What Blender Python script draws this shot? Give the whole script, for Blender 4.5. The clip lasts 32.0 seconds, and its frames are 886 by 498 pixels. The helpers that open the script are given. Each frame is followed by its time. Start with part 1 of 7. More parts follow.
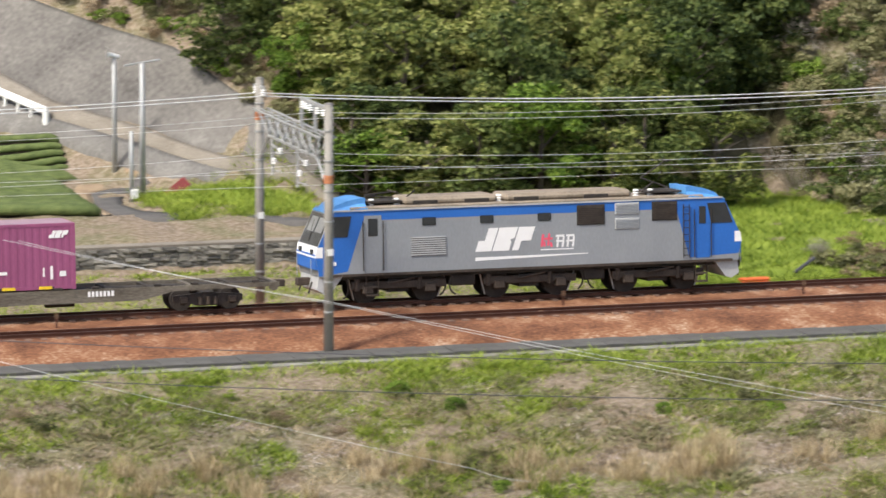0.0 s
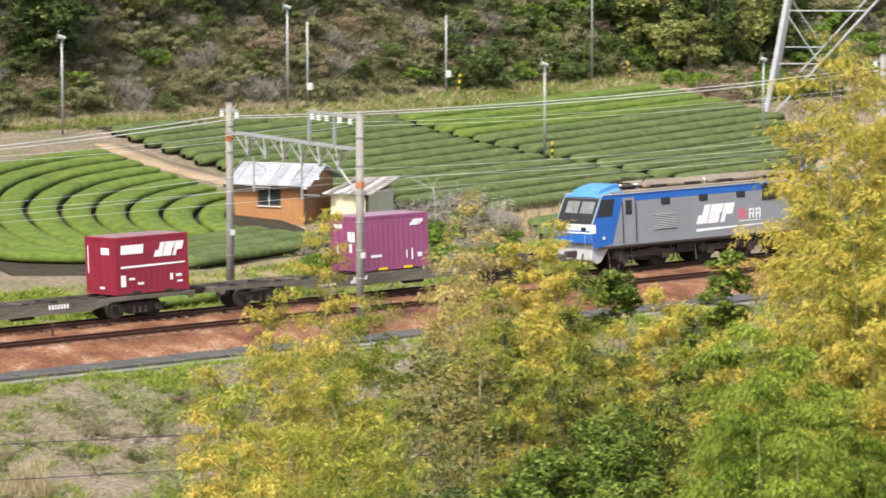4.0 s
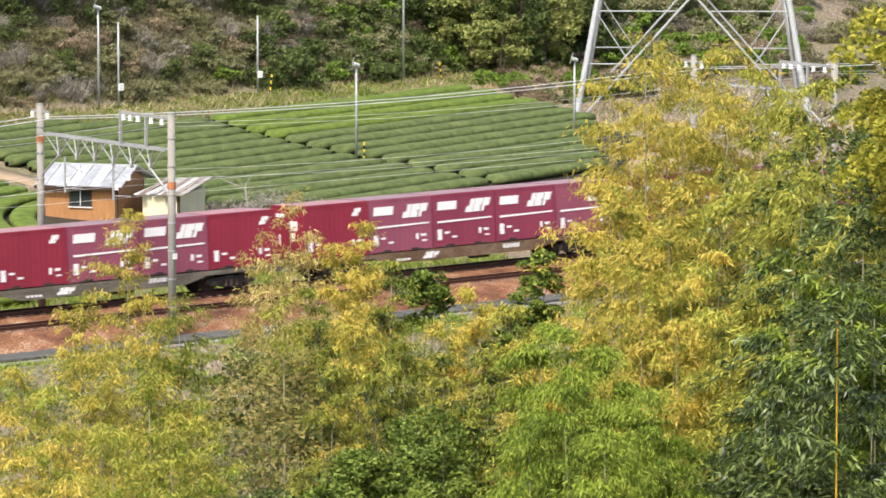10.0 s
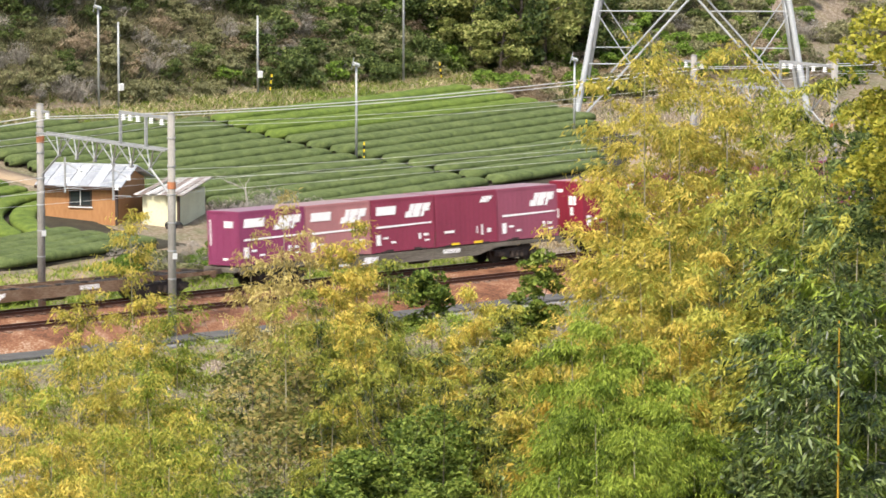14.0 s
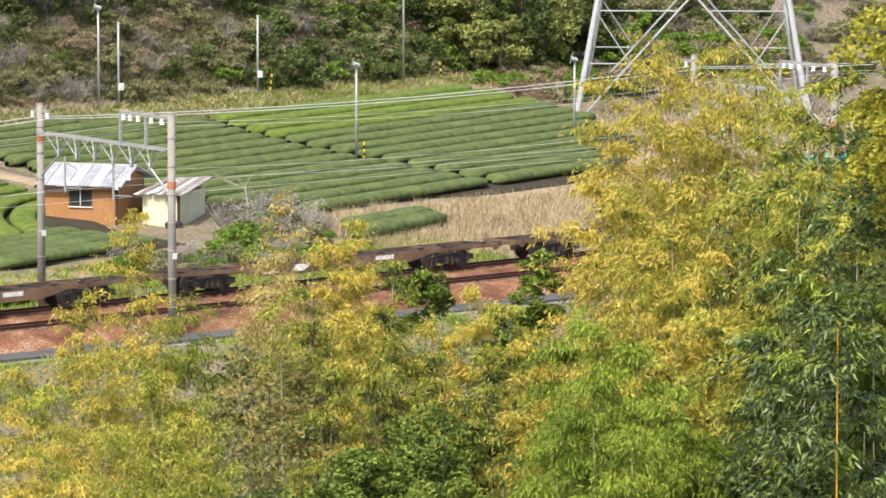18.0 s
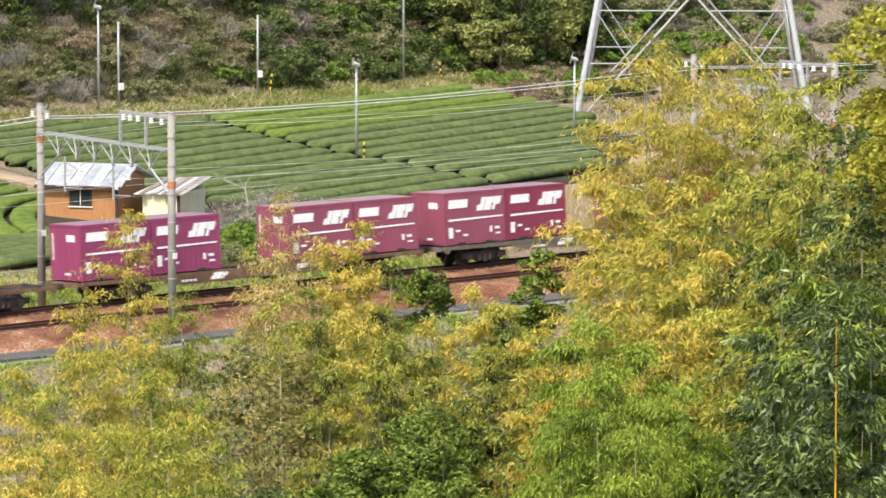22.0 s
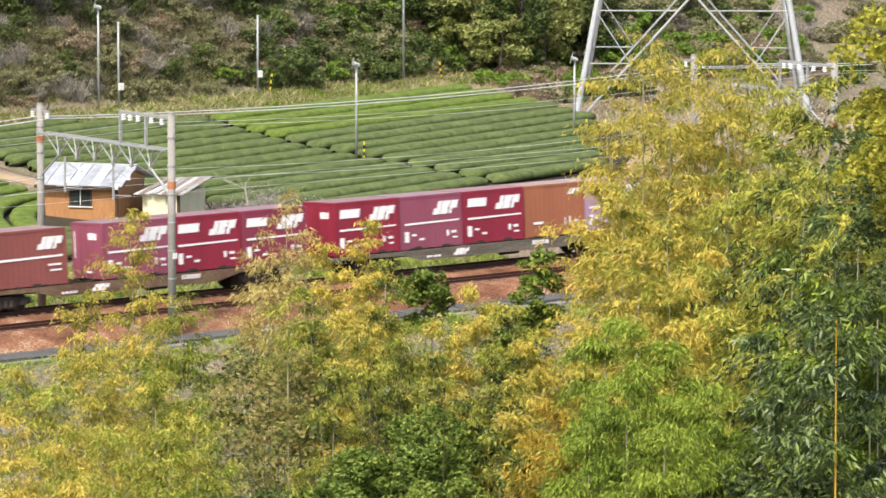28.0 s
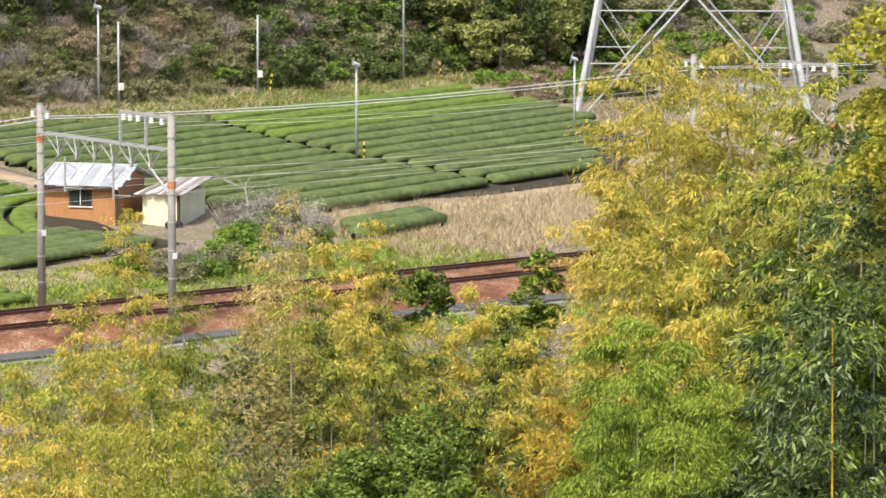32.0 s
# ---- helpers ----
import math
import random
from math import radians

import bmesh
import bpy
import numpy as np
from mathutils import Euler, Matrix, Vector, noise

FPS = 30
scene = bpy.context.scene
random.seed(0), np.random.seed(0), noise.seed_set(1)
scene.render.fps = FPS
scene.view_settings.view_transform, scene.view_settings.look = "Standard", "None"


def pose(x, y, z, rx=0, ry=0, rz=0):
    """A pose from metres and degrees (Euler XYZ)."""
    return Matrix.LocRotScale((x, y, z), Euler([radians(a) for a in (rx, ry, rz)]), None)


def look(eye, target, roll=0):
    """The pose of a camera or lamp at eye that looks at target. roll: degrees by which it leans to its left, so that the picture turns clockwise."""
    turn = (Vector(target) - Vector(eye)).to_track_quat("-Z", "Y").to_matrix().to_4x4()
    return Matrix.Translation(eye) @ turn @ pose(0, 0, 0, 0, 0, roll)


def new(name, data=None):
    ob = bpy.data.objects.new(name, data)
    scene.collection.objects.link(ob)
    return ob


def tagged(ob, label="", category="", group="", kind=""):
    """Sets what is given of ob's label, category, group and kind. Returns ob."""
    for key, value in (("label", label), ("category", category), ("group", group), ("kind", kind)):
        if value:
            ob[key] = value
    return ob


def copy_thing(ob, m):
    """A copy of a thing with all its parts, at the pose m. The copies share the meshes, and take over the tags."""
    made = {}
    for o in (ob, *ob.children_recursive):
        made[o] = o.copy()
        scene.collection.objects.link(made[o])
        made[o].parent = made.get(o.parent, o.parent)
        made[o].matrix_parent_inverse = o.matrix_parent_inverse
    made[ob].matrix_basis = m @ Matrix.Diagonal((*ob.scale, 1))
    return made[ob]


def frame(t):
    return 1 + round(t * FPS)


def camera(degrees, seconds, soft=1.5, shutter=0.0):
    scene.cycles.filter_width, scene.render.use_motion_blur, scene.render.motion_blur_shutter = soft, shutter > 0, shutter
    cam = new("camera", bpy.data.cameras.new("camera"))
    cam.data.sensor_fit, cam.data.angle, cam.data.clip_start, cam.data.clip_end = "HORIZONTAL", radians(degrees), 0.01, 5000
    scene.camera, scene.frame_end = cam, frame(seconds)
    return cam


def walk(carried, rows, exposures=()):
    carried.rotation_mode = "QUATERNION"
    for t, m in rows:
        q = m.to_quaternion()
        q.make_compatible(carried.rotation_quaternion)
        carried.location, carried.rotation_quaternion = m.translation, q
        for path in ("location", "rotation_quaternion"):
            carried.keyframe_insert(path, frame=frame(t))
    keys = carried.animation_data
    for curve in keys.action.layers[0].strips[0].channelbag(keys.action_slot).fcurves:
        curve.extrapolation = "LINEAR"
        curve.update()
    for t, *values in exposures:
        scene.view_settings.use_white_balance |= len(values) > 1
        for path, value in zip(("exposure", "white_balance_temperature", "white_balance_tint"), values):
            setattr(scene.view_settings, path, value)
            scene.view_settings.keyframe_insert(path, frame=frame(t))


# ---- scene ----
# ---------------------------------------------------------------- camera
EYE = (0.0, -153.91, 25.75)      # on the hillside across the valley; the far track's centre line is the x axis
HEADING = -38.893
PAN = [  # seconds, yaw, pitch, roll in degrees
    (0.0, 22.016, -8.432, 0.232), (0.5, 19.167, -8.308, 0.112), (1.0, 16.606, -8.286, 0.161),
    (1.5, 13.923, -8.154, 0.010), (2.0, 11.099, -7.809, 0.025), (2.5, 8.967, -7.436, 0.029),
    (3.0, 6.655, -7.431, 0.004), (3.5, 4.595, -7.270, -0.060), (4.0, 2.594, -7.182, -0.042),
    (4.5, 1.073, -7.119, 0.033), (5.0, 0.32, -7.125, 0.09), (5.5, 0.06, -7.15, 0.12),
    (6.5, 0.0, -7.161, 0.126), (7.5, 0.0, -7.172, 0.126), (14.0, 0.0, -7.176, 0.126), (23.0, 0.0, -7.181, 0.126), (32.0, 0.0, -7.181, 0.126)]
cam = camera(12.095, 32.0, soft=1.6, shutter=0.22)
walk(cam, [(t, pose(*EYE, 90 + p, 0, y + HEADING) @ pose(0, 0, 0, 0, 0, r)) for t, y, p, r in PAN],
     exposures=[(0.0, 0.62, 6500, 10), (1.2, 0.79, 6500, 10), (2.5, 0.78, 6500, 10), (4.5, 0.77, 6500, 10), (7.0, 0.8, 6500, 10), (32.0, 0.8, 6500, 10)])

# ---------------------------------------------------------------- light
SUN_EL, SUN_AZ = 54.0, 246.0     # high spring sun behind thin cloud
world = bpy.data.worlds.new("overcast_sky")
scene.world = world
world.use_nodes = True
wn = world.node_tree.nodes
sky = wn.new("ShaderNodeTexSky")
sky.sky_type, sky.sun_disc = "NISHITA", False
sky.sun_elevation, sky.sun_rotation = radians(SUN_EL), radians(SUN_AZ)
sky.air_density, sky.dust_density, sky.ozone_density = 1.0, 4.0, 1.0
wn["Background"].inputs[1].default_value = 0.15
world.node_tree.links.new(sky.outputs[0], wn["Background"].inputs[0])
sun = new("sun", bpy.data.lights.new("sun", "SUN"))
sun.data.energy, sun.data.angle, sun.data.color = 2.75, radians(6), (1.0, 0.95, 0.86)
sun.matrix_world = look((0, 0, 0), (-math.sin(radians(SUN_AZ)) * math.cos(radians(SUN_EL)), -math.cos(radians(SUN_AZ)) * math.cos(radians(SUN_EL)), -math.sin(radians(SUN_EL))))


# ---------------------------------------------------------------- materials
def mat(name, stops, rough=0.7, metal=0.0, scale=4.0, fine=40.0, bump=0.0, per="", spread=0.0, translucent=0.0, stretch=(1, 1, 1), spec=0.3):
    """Two-scale noise over colour stops; per: 'object' or 'island' shifts the colour piece by piece."""
    m = bpy.data.materials.new(name)
    m.use_nodes = True
    n, l = m.node_tree.nodes, m.node_tree.links
    b = n["Principled BSDF"]
    b.inputs["Roughness"].default_value, b.inputs["Metallic"].default_value = rough, metal
    b.inputs["Specular IOR Level"].default_value = spec
    co, mp = n.new("ShaderNodeTexCoord"), n.new("ShaderNodeMapping")
    mp.inputs["Scale"].default_value = stretch
    l.new(co.outputs["Object"], mp.inputs[0])
    big, small = n.new("ShaderNodeTexNoise"), n.new("ShaderNodeTexNoise")
    for tex, s, d in ((big, scale, 4), (small, fine, 3)):
        tex.inputs["Scale"].default_value, tex.inputs["Detail"].default_value = s, d
        l.new(mp.outputs[0], tex.inputs["Vector"])
    mix = n.new("ShaderNodeMath")
    mix.operation = "MULTIPLY_ADD"
    mix.inputs[1].default_value = 0.45
    l.new(small.outputs[0], mix.inputs[0])
    half = n.new("ShaderNodeMath")
    half.operation = "MULTIPLY"
    half.inputs[1].default_value = 0.55
    l.new(big.outputs[0], half.inputs[0])
    l.new(half.outputs[0], mix.inputs[2])
    value = mix.outputs[0]
    if per:
        if per == "object":
            rnd = n.new("ShaderNodeObjectInfo").outputs["Random"]
        else:
            rnd = n.new("ShaderNodeNewGeometry").outputs["Random Per Island"]
        add = n.new("ShaderNodeMath")
        add.operation = "MULTIPLY_ADD"
        add.inputs[1].default_value, add.inputs[2].default_value = spread, -spread / 2
        l.new(rnd, add.inputs[0])
        tot = n.new("ShaderNodeMath")
        l.new(add.outputs[0], tot.inputs[0])
        l.new(value, tot.inputs[1])
        value = tot.outputs[0]
        if per == "island":
            one, tot2 = n.new("ShaderNodeMath"), n.new("ShaderNodeMath")
            one.operation = "MULTIPLY_ADD"
            one.inputs[1].default_value, one.inputs[2].default_value = 0.36, -0.18
            l.new(n.new("ShaderNodeObjectInfo").outputs["Random"], one.inputs[0])
            l.new(one.outputs[0], tot2.inputs[0])
            l.new(value, tot2.inputs[1])
            value = tot2.outputs[0]
    ramp = n.new("ShaderNodeValToRGB")
    ramp.color_ramp.elements.remove(ramp.color_ramp.elements[1])
    for i, (p, c) in enumerate(stops):
        e = ramp.color_ramp.elements[0] if i == 0 else ramp.color_ramp.elements.new(p)
        e.position, e.color = p, (*c, 1)
    l.new(value, ramp.inputs[0])
    l.new(ramp.outputs[0], b.inputs["Base Color"])
    if bump:
        bn = n.new("ShaderNodeBump")
        bn.inputs["Strength"].default_value, bn.inputs["Distance"].default_value = bump, 0.05
        l.new(mix.outputs[0], bn.inputs["Height"])
        l.new(bn.outputs[0], b.inputs["Normal"])
    if translucent:
        tr, sh = n.new("ShaderNodeBsdfTranslucent"), n.new("ShaderNodeMixShader")
        l.new(ramp.outputs[0], tr.inputs[0])
        sh.inputs[0].default_value = translucent
        l.new(b.outputs[0], sh.inputs[1])
        l.new(tr.outputs[0], sh.inputs[2])
        l.new(sh.outputs[0], n["Material Output"].inputs[0])
    return m


def tone(c, k=0.18):
    """Three stops round one colour."""
    return [(0.3, tuple(v * (1 - k) for v in c)), (0.5, c), (0.7, tuple(min(1, v * (1 + k)) for v in c))]


def leafmat(name, dark, mid, light, spread=0.9, tr=0.35, rough=0.6):
    k = 1.35
    dark, mid, light = (tuple(min(0.85, v * k) for v in c) for c in (dark, mid, light))
    return mat(name, [(0.08, dark), (0.45, mid), (0.85, light)], rough, 0, 0.25, 3.0, 0, "island", spread, tr, spec=0.22 if rough > 0.5 else 0.45)


M = {
    "concrete": mat("concrete", [(0.3, (0.13, 0.125, 0.11)), (0.5, (0.21, 0.2, 0.18)), (0.7, (0.31, 0.3, 0.27))], 0.85, 0, 1.5, 25, 0.3),
    "pole": mat("pole_concrete", [(0.3, (0.19, 0.18, 0.16)), (0.6, (0.31, 0.295, 0.265))], 0.85, 0, 1.2, 20, 0.2, stretch=(1, 1, .3)),
    "steel": mat("galvanised_steel", tone((0.36, 0.37, 0.365)), 0.5, 0.3, 2, 30),
    "paint_white": mat("white_paint", tone((0.78, 0.78, 0.75), 0.06), 0.5, 0, 3, 30),
    "orange_band": mat("orange_band", tone((0.42, 0.17, 0.08), 0.3), 0.7, 0, 6, 30),
    "porcelain": mat("porcelain", tone((0.8, 0.8, 0.78), 0.04), 0.2, 0, spec=0.6),
    "wire": mat("wire", tone((0.6, 0.61, 0.6)), 0.45, 0.3),
    "cable": mat("black_cable", tone((0.06, 0.06, 0.07)), 0.6),
    "rail": mat("rail_rust", tone((0.1, 0.045, 0.03), 0.3), 0.6, 0.3, 2, 20),
    "railtop": mat("rail_head", tone((0.22, 0.2, 0.19)), 0.3, 0.9),
    "ballast": mat("ballast", [(0.3, (0.035, 0.015, 0.008)), (0.42, (0.12, 0.05, 0.025)), (0.52, (0.2, 0.088, 0.043)), (0.59, (0.27, 0.15, 0.085)), (0.7, (0.45, 0.36, 0.27))], 0.95, 0, 0.7, 9, 1.0),
    "sleeper": mat("sleeper_concrete", tone((0.2, 0.13, 0.095), 0.3), 0.9, 0, 3, 30, 0.2),
    "ground": None,
}


# ---------------------------------------------------------------- mesh helpers
def part(name, bm, material, parent=None, label=""):
    """Links a bmesh as one mesh object under a thing."""
    me = bpy.data.meshes.new(name)
    bm.to_mesh(me)
    bm.free()
    if material:
        me.materials.append(material)
    ob = new(name, me)
    if parent:
        ob.parent = parent
    if label:
        ob["label"] = label
    return ob


def raw(name, verts, faces, material, parent=None, label=""):
    me = bpy.data.meshes.new(name)
    verts = np.asarray(verts, dtype=np.float32)
    faces = np.asarray(faces, dtype=np.int32)
    k = faces.shape[1]
    me.vertices.add(len(verts))
    me.vertices.foreach_set("co", verts.ravel())
    me.loops.add(faces.size)
    me.loops.foreach_set("vertex_index", faces.ravel())
    me.polygons.add(len(faces))
    me.polygons.foreach_set("loop_start", np.arange(0, faces.size, k, dtype=np.int32))
    me.polygons.foreach_set("loop_total", np.full(len(faces), k, dtype=np.int32))
    me.update(calc_edges=True)
    if material:
        me.materials.append(material)
    ob = new(name, me)
    if parent:
        ob.parent = parent
    if label:
        ob["label"] = label
    return ob


def share(ob, m, parent=None, name=None):
    """Another object on the same mesh."""
    o = new(name or ob.name.split(".")[0], ob.data)
    o.matrix_basis = m
    if parent:
        o.parent = parent
    return o


def empty(name, m=None):
    ob = new(name)
    ob.empty_display_size = 0.3
    if m is not None:
        ob.matrix_basis = m
    return ob


def box(bm, x0, x1, y0, y1, z0, z1, bevel=0.0):
    g = bmesh.ops.create_cube(bm, size=1.0, matrix=Matrix.LocRotScale(((x0 + x1) / 2, (y0 + y1) / 2, (z0 + z1) / 2), None, (x1 - x0, y1 - y0, z1 - z0)))
    if bevel:
        es = list({e for v in g["verts"] for e in v.link_edges})
        bmesh.ops.bevel(bm, geom=es, offset=bevel, segments=1, affect="EDGES")
    return bm


def B(*a, bevel=0.0):
    return box(bmesh.new(), *a, bevel=bevel)


def rod(bm, a, b, r0, r1=None, seg=8):
    a, b = Vector(a), Vector(b)
    d = b - a
    m = Matrix.Translation((a + b) / 2) @ d.to_track_quat("Z", "Y").to_matrix().to_4x4()
    bmesh.ops.create_cone(bm, cap_ends=True, segments=seg, radius1=r0, radius2=r0 if r1 is None else r1, depth=d.length, matrix=m)
    return bm


def prism(bm, pts, y0, y1):
    """Extrudes an outline in x, z along y."""
    f = [bm.verts.new((x, y0, z)) for x, z in pts]
    g = [bm.verts.new((x, y1, z)) for x, z in pts]
    n = len(pts)
    bm.faces.new(f)
    bm.faces.new(g[::-1])
    for i in range(n):
        bm.faces.new((f[i], g[i], g[(i + 1) % n], f[(i + 1) % n]))
    bmesh.ops.recalc_face_normals(bm, faces=bm.faces)
    return bm


def smooth(ob):
    ob.data.polygons.foreach_set("use_smooth", np.ones(len(ob.data.polygons), dtype=bool))
    return ob


# ---------------------------------------------------------------- the lie of the land
def sstep(a, b, v):
    t = np.clip((v - a) / (b - a), 0, 1)
    return t * t * (3 - 2 * t)


TOE_X = np.array([-400, 0, 20, 34, 48, 60, 66, 71, 76, 82, 90, 98, 106, 114, 122, 140, 165, 190, 230, 600], float)
TOE_Y = np.array([40, 46, 46, 40, 24, 21, 23, 26, 14, 9, 10, 20, 38, 50, 53.5, 53.2, 56, 60, 62, 60], float)


def toe(x):
    return np.interp(x, TOE_X, TOE_Y)


def land(x, y):
    """Ground height: valley, railway bank, fields behind the line, hills."""
    x, y = np.asarray(x, float), np.asarray(y, float)
    r = np.hypot(x - EYE[0], y - EYE[1])
    near = -4.6 + 0.42 * np.maximum(0, 71 - r)
    near = np.minimum(near, 23.9)
    bank = np.interp(y, [-60, -27, -9.6, -8.4, 4.6, 9, 14], [-4.6, -4.2, -0.75, -0.75, -0.75, -0.5, -0.2])
    z = np.where(y < -27, np.maximum(near, bank), bank)
    field = 0.1 * np.clip(y - 22, 0, 60) * sstep(84, 108, x) + 0.07 * np.clip(y - 20, 0, 60) * (1 - sstep(30, 60, x))
    z = z + np.where(y > 10, field, 0)
    # stone-walled terrace and grass mound by the lane
    z = z + 0.95 * sstep(11.7, 12.1, y) * (1 - sstep(13, 34, y)) * sstep(28, 31, x) * (1 - sstep(46.5, 49, x))
    z = z + 0.9 * np.exp(-((x - 44.3) / 2.6) ** 2 - ((y - 23.5) / 4.0) ** 2)
    t = toe(x)
    hill = 0.62 * np.maximum(0, y - t)
    hill = np.where(hill > 45, 45 + (hill - 45) * 0.25, hill)
    return z + np.minimum(hill, 110)


def land1(x, y):
    return float(land(x, y))


def axis(lo, hi, step, far):
    a = list(np.arange(lo, hi + step / 2, step))
    s, v = step, hi
    while v < far:
        s *= 1.25
        v += s
        a.append(v)
    s, v = step, lo
    while v > -far:
        s *= 1.25
        v -= s
        a.insert(0, v)
    return np.array(a)


gx, gy = axis(16, 200, 1.5, 2500), axis(-60, 92, 1.25, 2500)
GX, GY = np.meshgrid(gx, gy)
GZ = land(GX, GY)
rng = np.random.default_rng(3)
rough_amp = np.where((GY < -9.8) | (GY > 9), 1.0, 0.0)
GZ = GZ + rough_amp * rng.normal(0, 0.09, GZ.shape) * np.where((GY > 9) & (GX > 94), 0.3, 1.0)
nx = len(gx)
ii = np.arange(len(gy) - 1)[:, None] * nx + np.arange(nx - 1)[None, :]
faces = np.stack([ii, ii + 1, ii + nx + 1, ii + nx], -1).reshape(-1, 4)


def ground_material():
    m = bpy.data.materials.new("ground")
    m.use_nodes = True
    n, l = m.node_tree.nodes, m.node_tree.links
    b = n["Principled BSDF"]
    b.inputs["Roughness"].default_value = 0.95
    b.inputs["Specular IOR Level"].default_value = 0.1
    co = n.new("ShaderNodeTexCoord")
    ramps = []
    for s, d, stops in ((0.3, 8, [(0.36, (0.085, 0.12, 0.03)), (0.46, (0.15, 0.14, 0.065)), (0.54, (0.25, 0.19, 0.135)), (0.68, (0.2, 0.15, 0.125))]),
                        (4.5, 8, [(0.32, (0.09, 0.075, 0.05)), (0.46, (0.2, 0.165, 0.11)), (0.55, (0.3, 0.25, 0.19)), (0.68, (0.42, 0.36, 0.3))])):
        t, r = n.new("ShaderNodeTexNoise"), n.new("ShaderNodeValToRGB")
        t.inputs["Scale"].default_value, t.inputs["Detail"].default_value, t.inputs["Roughness"].default_value = s, d, 0.65
        l.new(co.outputs["Object"], t.inputs["Vector"])
        l.new(t.outputs[0], r.inputs[0])
        r.color_ramp.elements.remove(r.color_ramp.elements[1])
        for i, (p, c) in enumerate(stops):
            e = r.color_ramp.elements[0] if i == 0 else r.color_ramp.elements.new(p)
            e.position, e.color = p, (*c, 1)
        ramps.append((t, r))
    mix = n.new("ShaderNodeMix")
    mix.data_type = "RGBA"
    mix.inputs[0].default_value = 0.6
    l.new(ramps[0][1].outputs[0], mix.inputs[6])
    l.new(ramps[1][1].outputs[0], mix.inputs[7])
    l.new(mix.outputs[2], b.inputs["Base Color"])
    bn = n.new("ShaderNodeBump")
    bn.inputs["Strength"].default_value, bn.inputs["Distance"].default_value = 0.8, 0.2
    l.new(ramps[1][0].outputs[0], bn.inputs["Height"])
    l.new(bn.outputs[0], b.inputs["Normal"])
    return m


M["ground"] = ground_material()
ground = raw("ground", np.stack([GX, GY, GZ], -1).reshape(-1, 3), faces, M["ground"])
smooth(ground)
tagged(ground, "weedy valley floor, railway bank and hillsides", "ground", kind="structure")

# ---------------------------------------------------------------- railway
X0, X1 = -160.0, 420.0
CANT = 3.6


def extrude_x(outline, x0=X0, x1=X1, n=1):
    bm = bmesh.new()
    rings = []
    for i in range(n + 1):
        x = x0 + (x1 - x0) * i / n
        rings.append([bm.verts.new((x, y, z)) for y, z in outline])
    k = len(outline)
    for a, b in zip(rings, rings[1:]):
        for j in range(k):
            bm.faces.new((a[j], a[(j + 1) % k], b[(j + 1) % k], b[j]))
    bm.faces.new(rings[0])
    bm.faces.new(rings[-1][::-1])
    bmesh.ops.recalc_face_normals(bm, faces=bm.faces)
    return bm


def ballast_bed():
    xs = np.arange(10, 260, 0.45)
    xs = np.concatenate([np.linspace(X0, 9, 60), xs, np.linspace(261, X1, 60)])
    ys = np.array([-7.2, -6.5, -6.1, -5.5, -4.9, -4.34, -3.9, -3.3, -2.8, -2.4, -1.9, -1.3, -0.8, -0.3, 0.3, 0.8, 1.4, 1.9, 2.4, 3.0, 3.6])
    prof = np.interp(ys, [-7.2, -6.4, -5.0, -3.2, -2.5, -1.6, 0.8, 1.4, 1.9, 3.6], [-0.74, -0.42, -0.13, -0.17, -0.28, -0.14, -0.17, -0.19, -0.28, -0.74])
    r = np.random.default_rng(5)
    z = prof[:, None] + r.normal(0, 0.022, (len(ys), len(xs)))
    V = np.stack([np.broadcast_to(xs, z.shape), np.broadcast_to(ys[:, None], z.shape), z], -1).reshape(-1, 3)
    q = np.arange(len(ys) - 1)[:, None] * len(xs) + np.arange(len(xs) - 1)[None, :]
    F = np.stack([q, q + 1, q + len(xs) + 1, q + len(xs)], -1).reshape(-1, 4)
    return tagged(raw("ballast", V, F, M["ballast"]), "rust-brown stone ballast under the double track", "ballast", kind="structure")


ballast = ballast_bed()
TRACKS = (0.0, -3.8)
RAIL = [(-0.065, -0.153), (0.065, -0.153), (0.065, -0.14), (0.012, -0.12), (0.012, -0.045), (0.034, -0.035), (0.034, 0.0), (-0.034, 0.0), (-0.034, -0.035), (-0.012, -0.045), (-0.012, -0.12), (-0.065, -0.14)]
for y in TRACKS:
    track = tagged(empty("railway_track"), "rusty steel rails on sleepers in brown ballast", "railway track", "tracks", "structure")
    for side in (-1, 1):
        yy, zz = y + side * 0.567, -side * 0.567 * math.sin(radians(CANT))
        part("rail", extrude_x([(yy + a, zz + b) for a, b in RAIL]), M["rail"], track)
        part("rail_head", B(X0, X1, yy - 0.028, yy + 0.028, zz + 0.001, zz + 0.004), M["railtop"], track)
    first = None
    for i in range(300):
        m = pose(24 + i * 0.6, y, -0.155, -CANT)
        if first is None:
            first = part("sleeper", B(-0.12, 0.12, -1.0, 1.0, -0.16, 0.0, bevel=0.02), M["sleeper"], track)
            first.matrix_basis = m
        else:
            share(first, m, track)

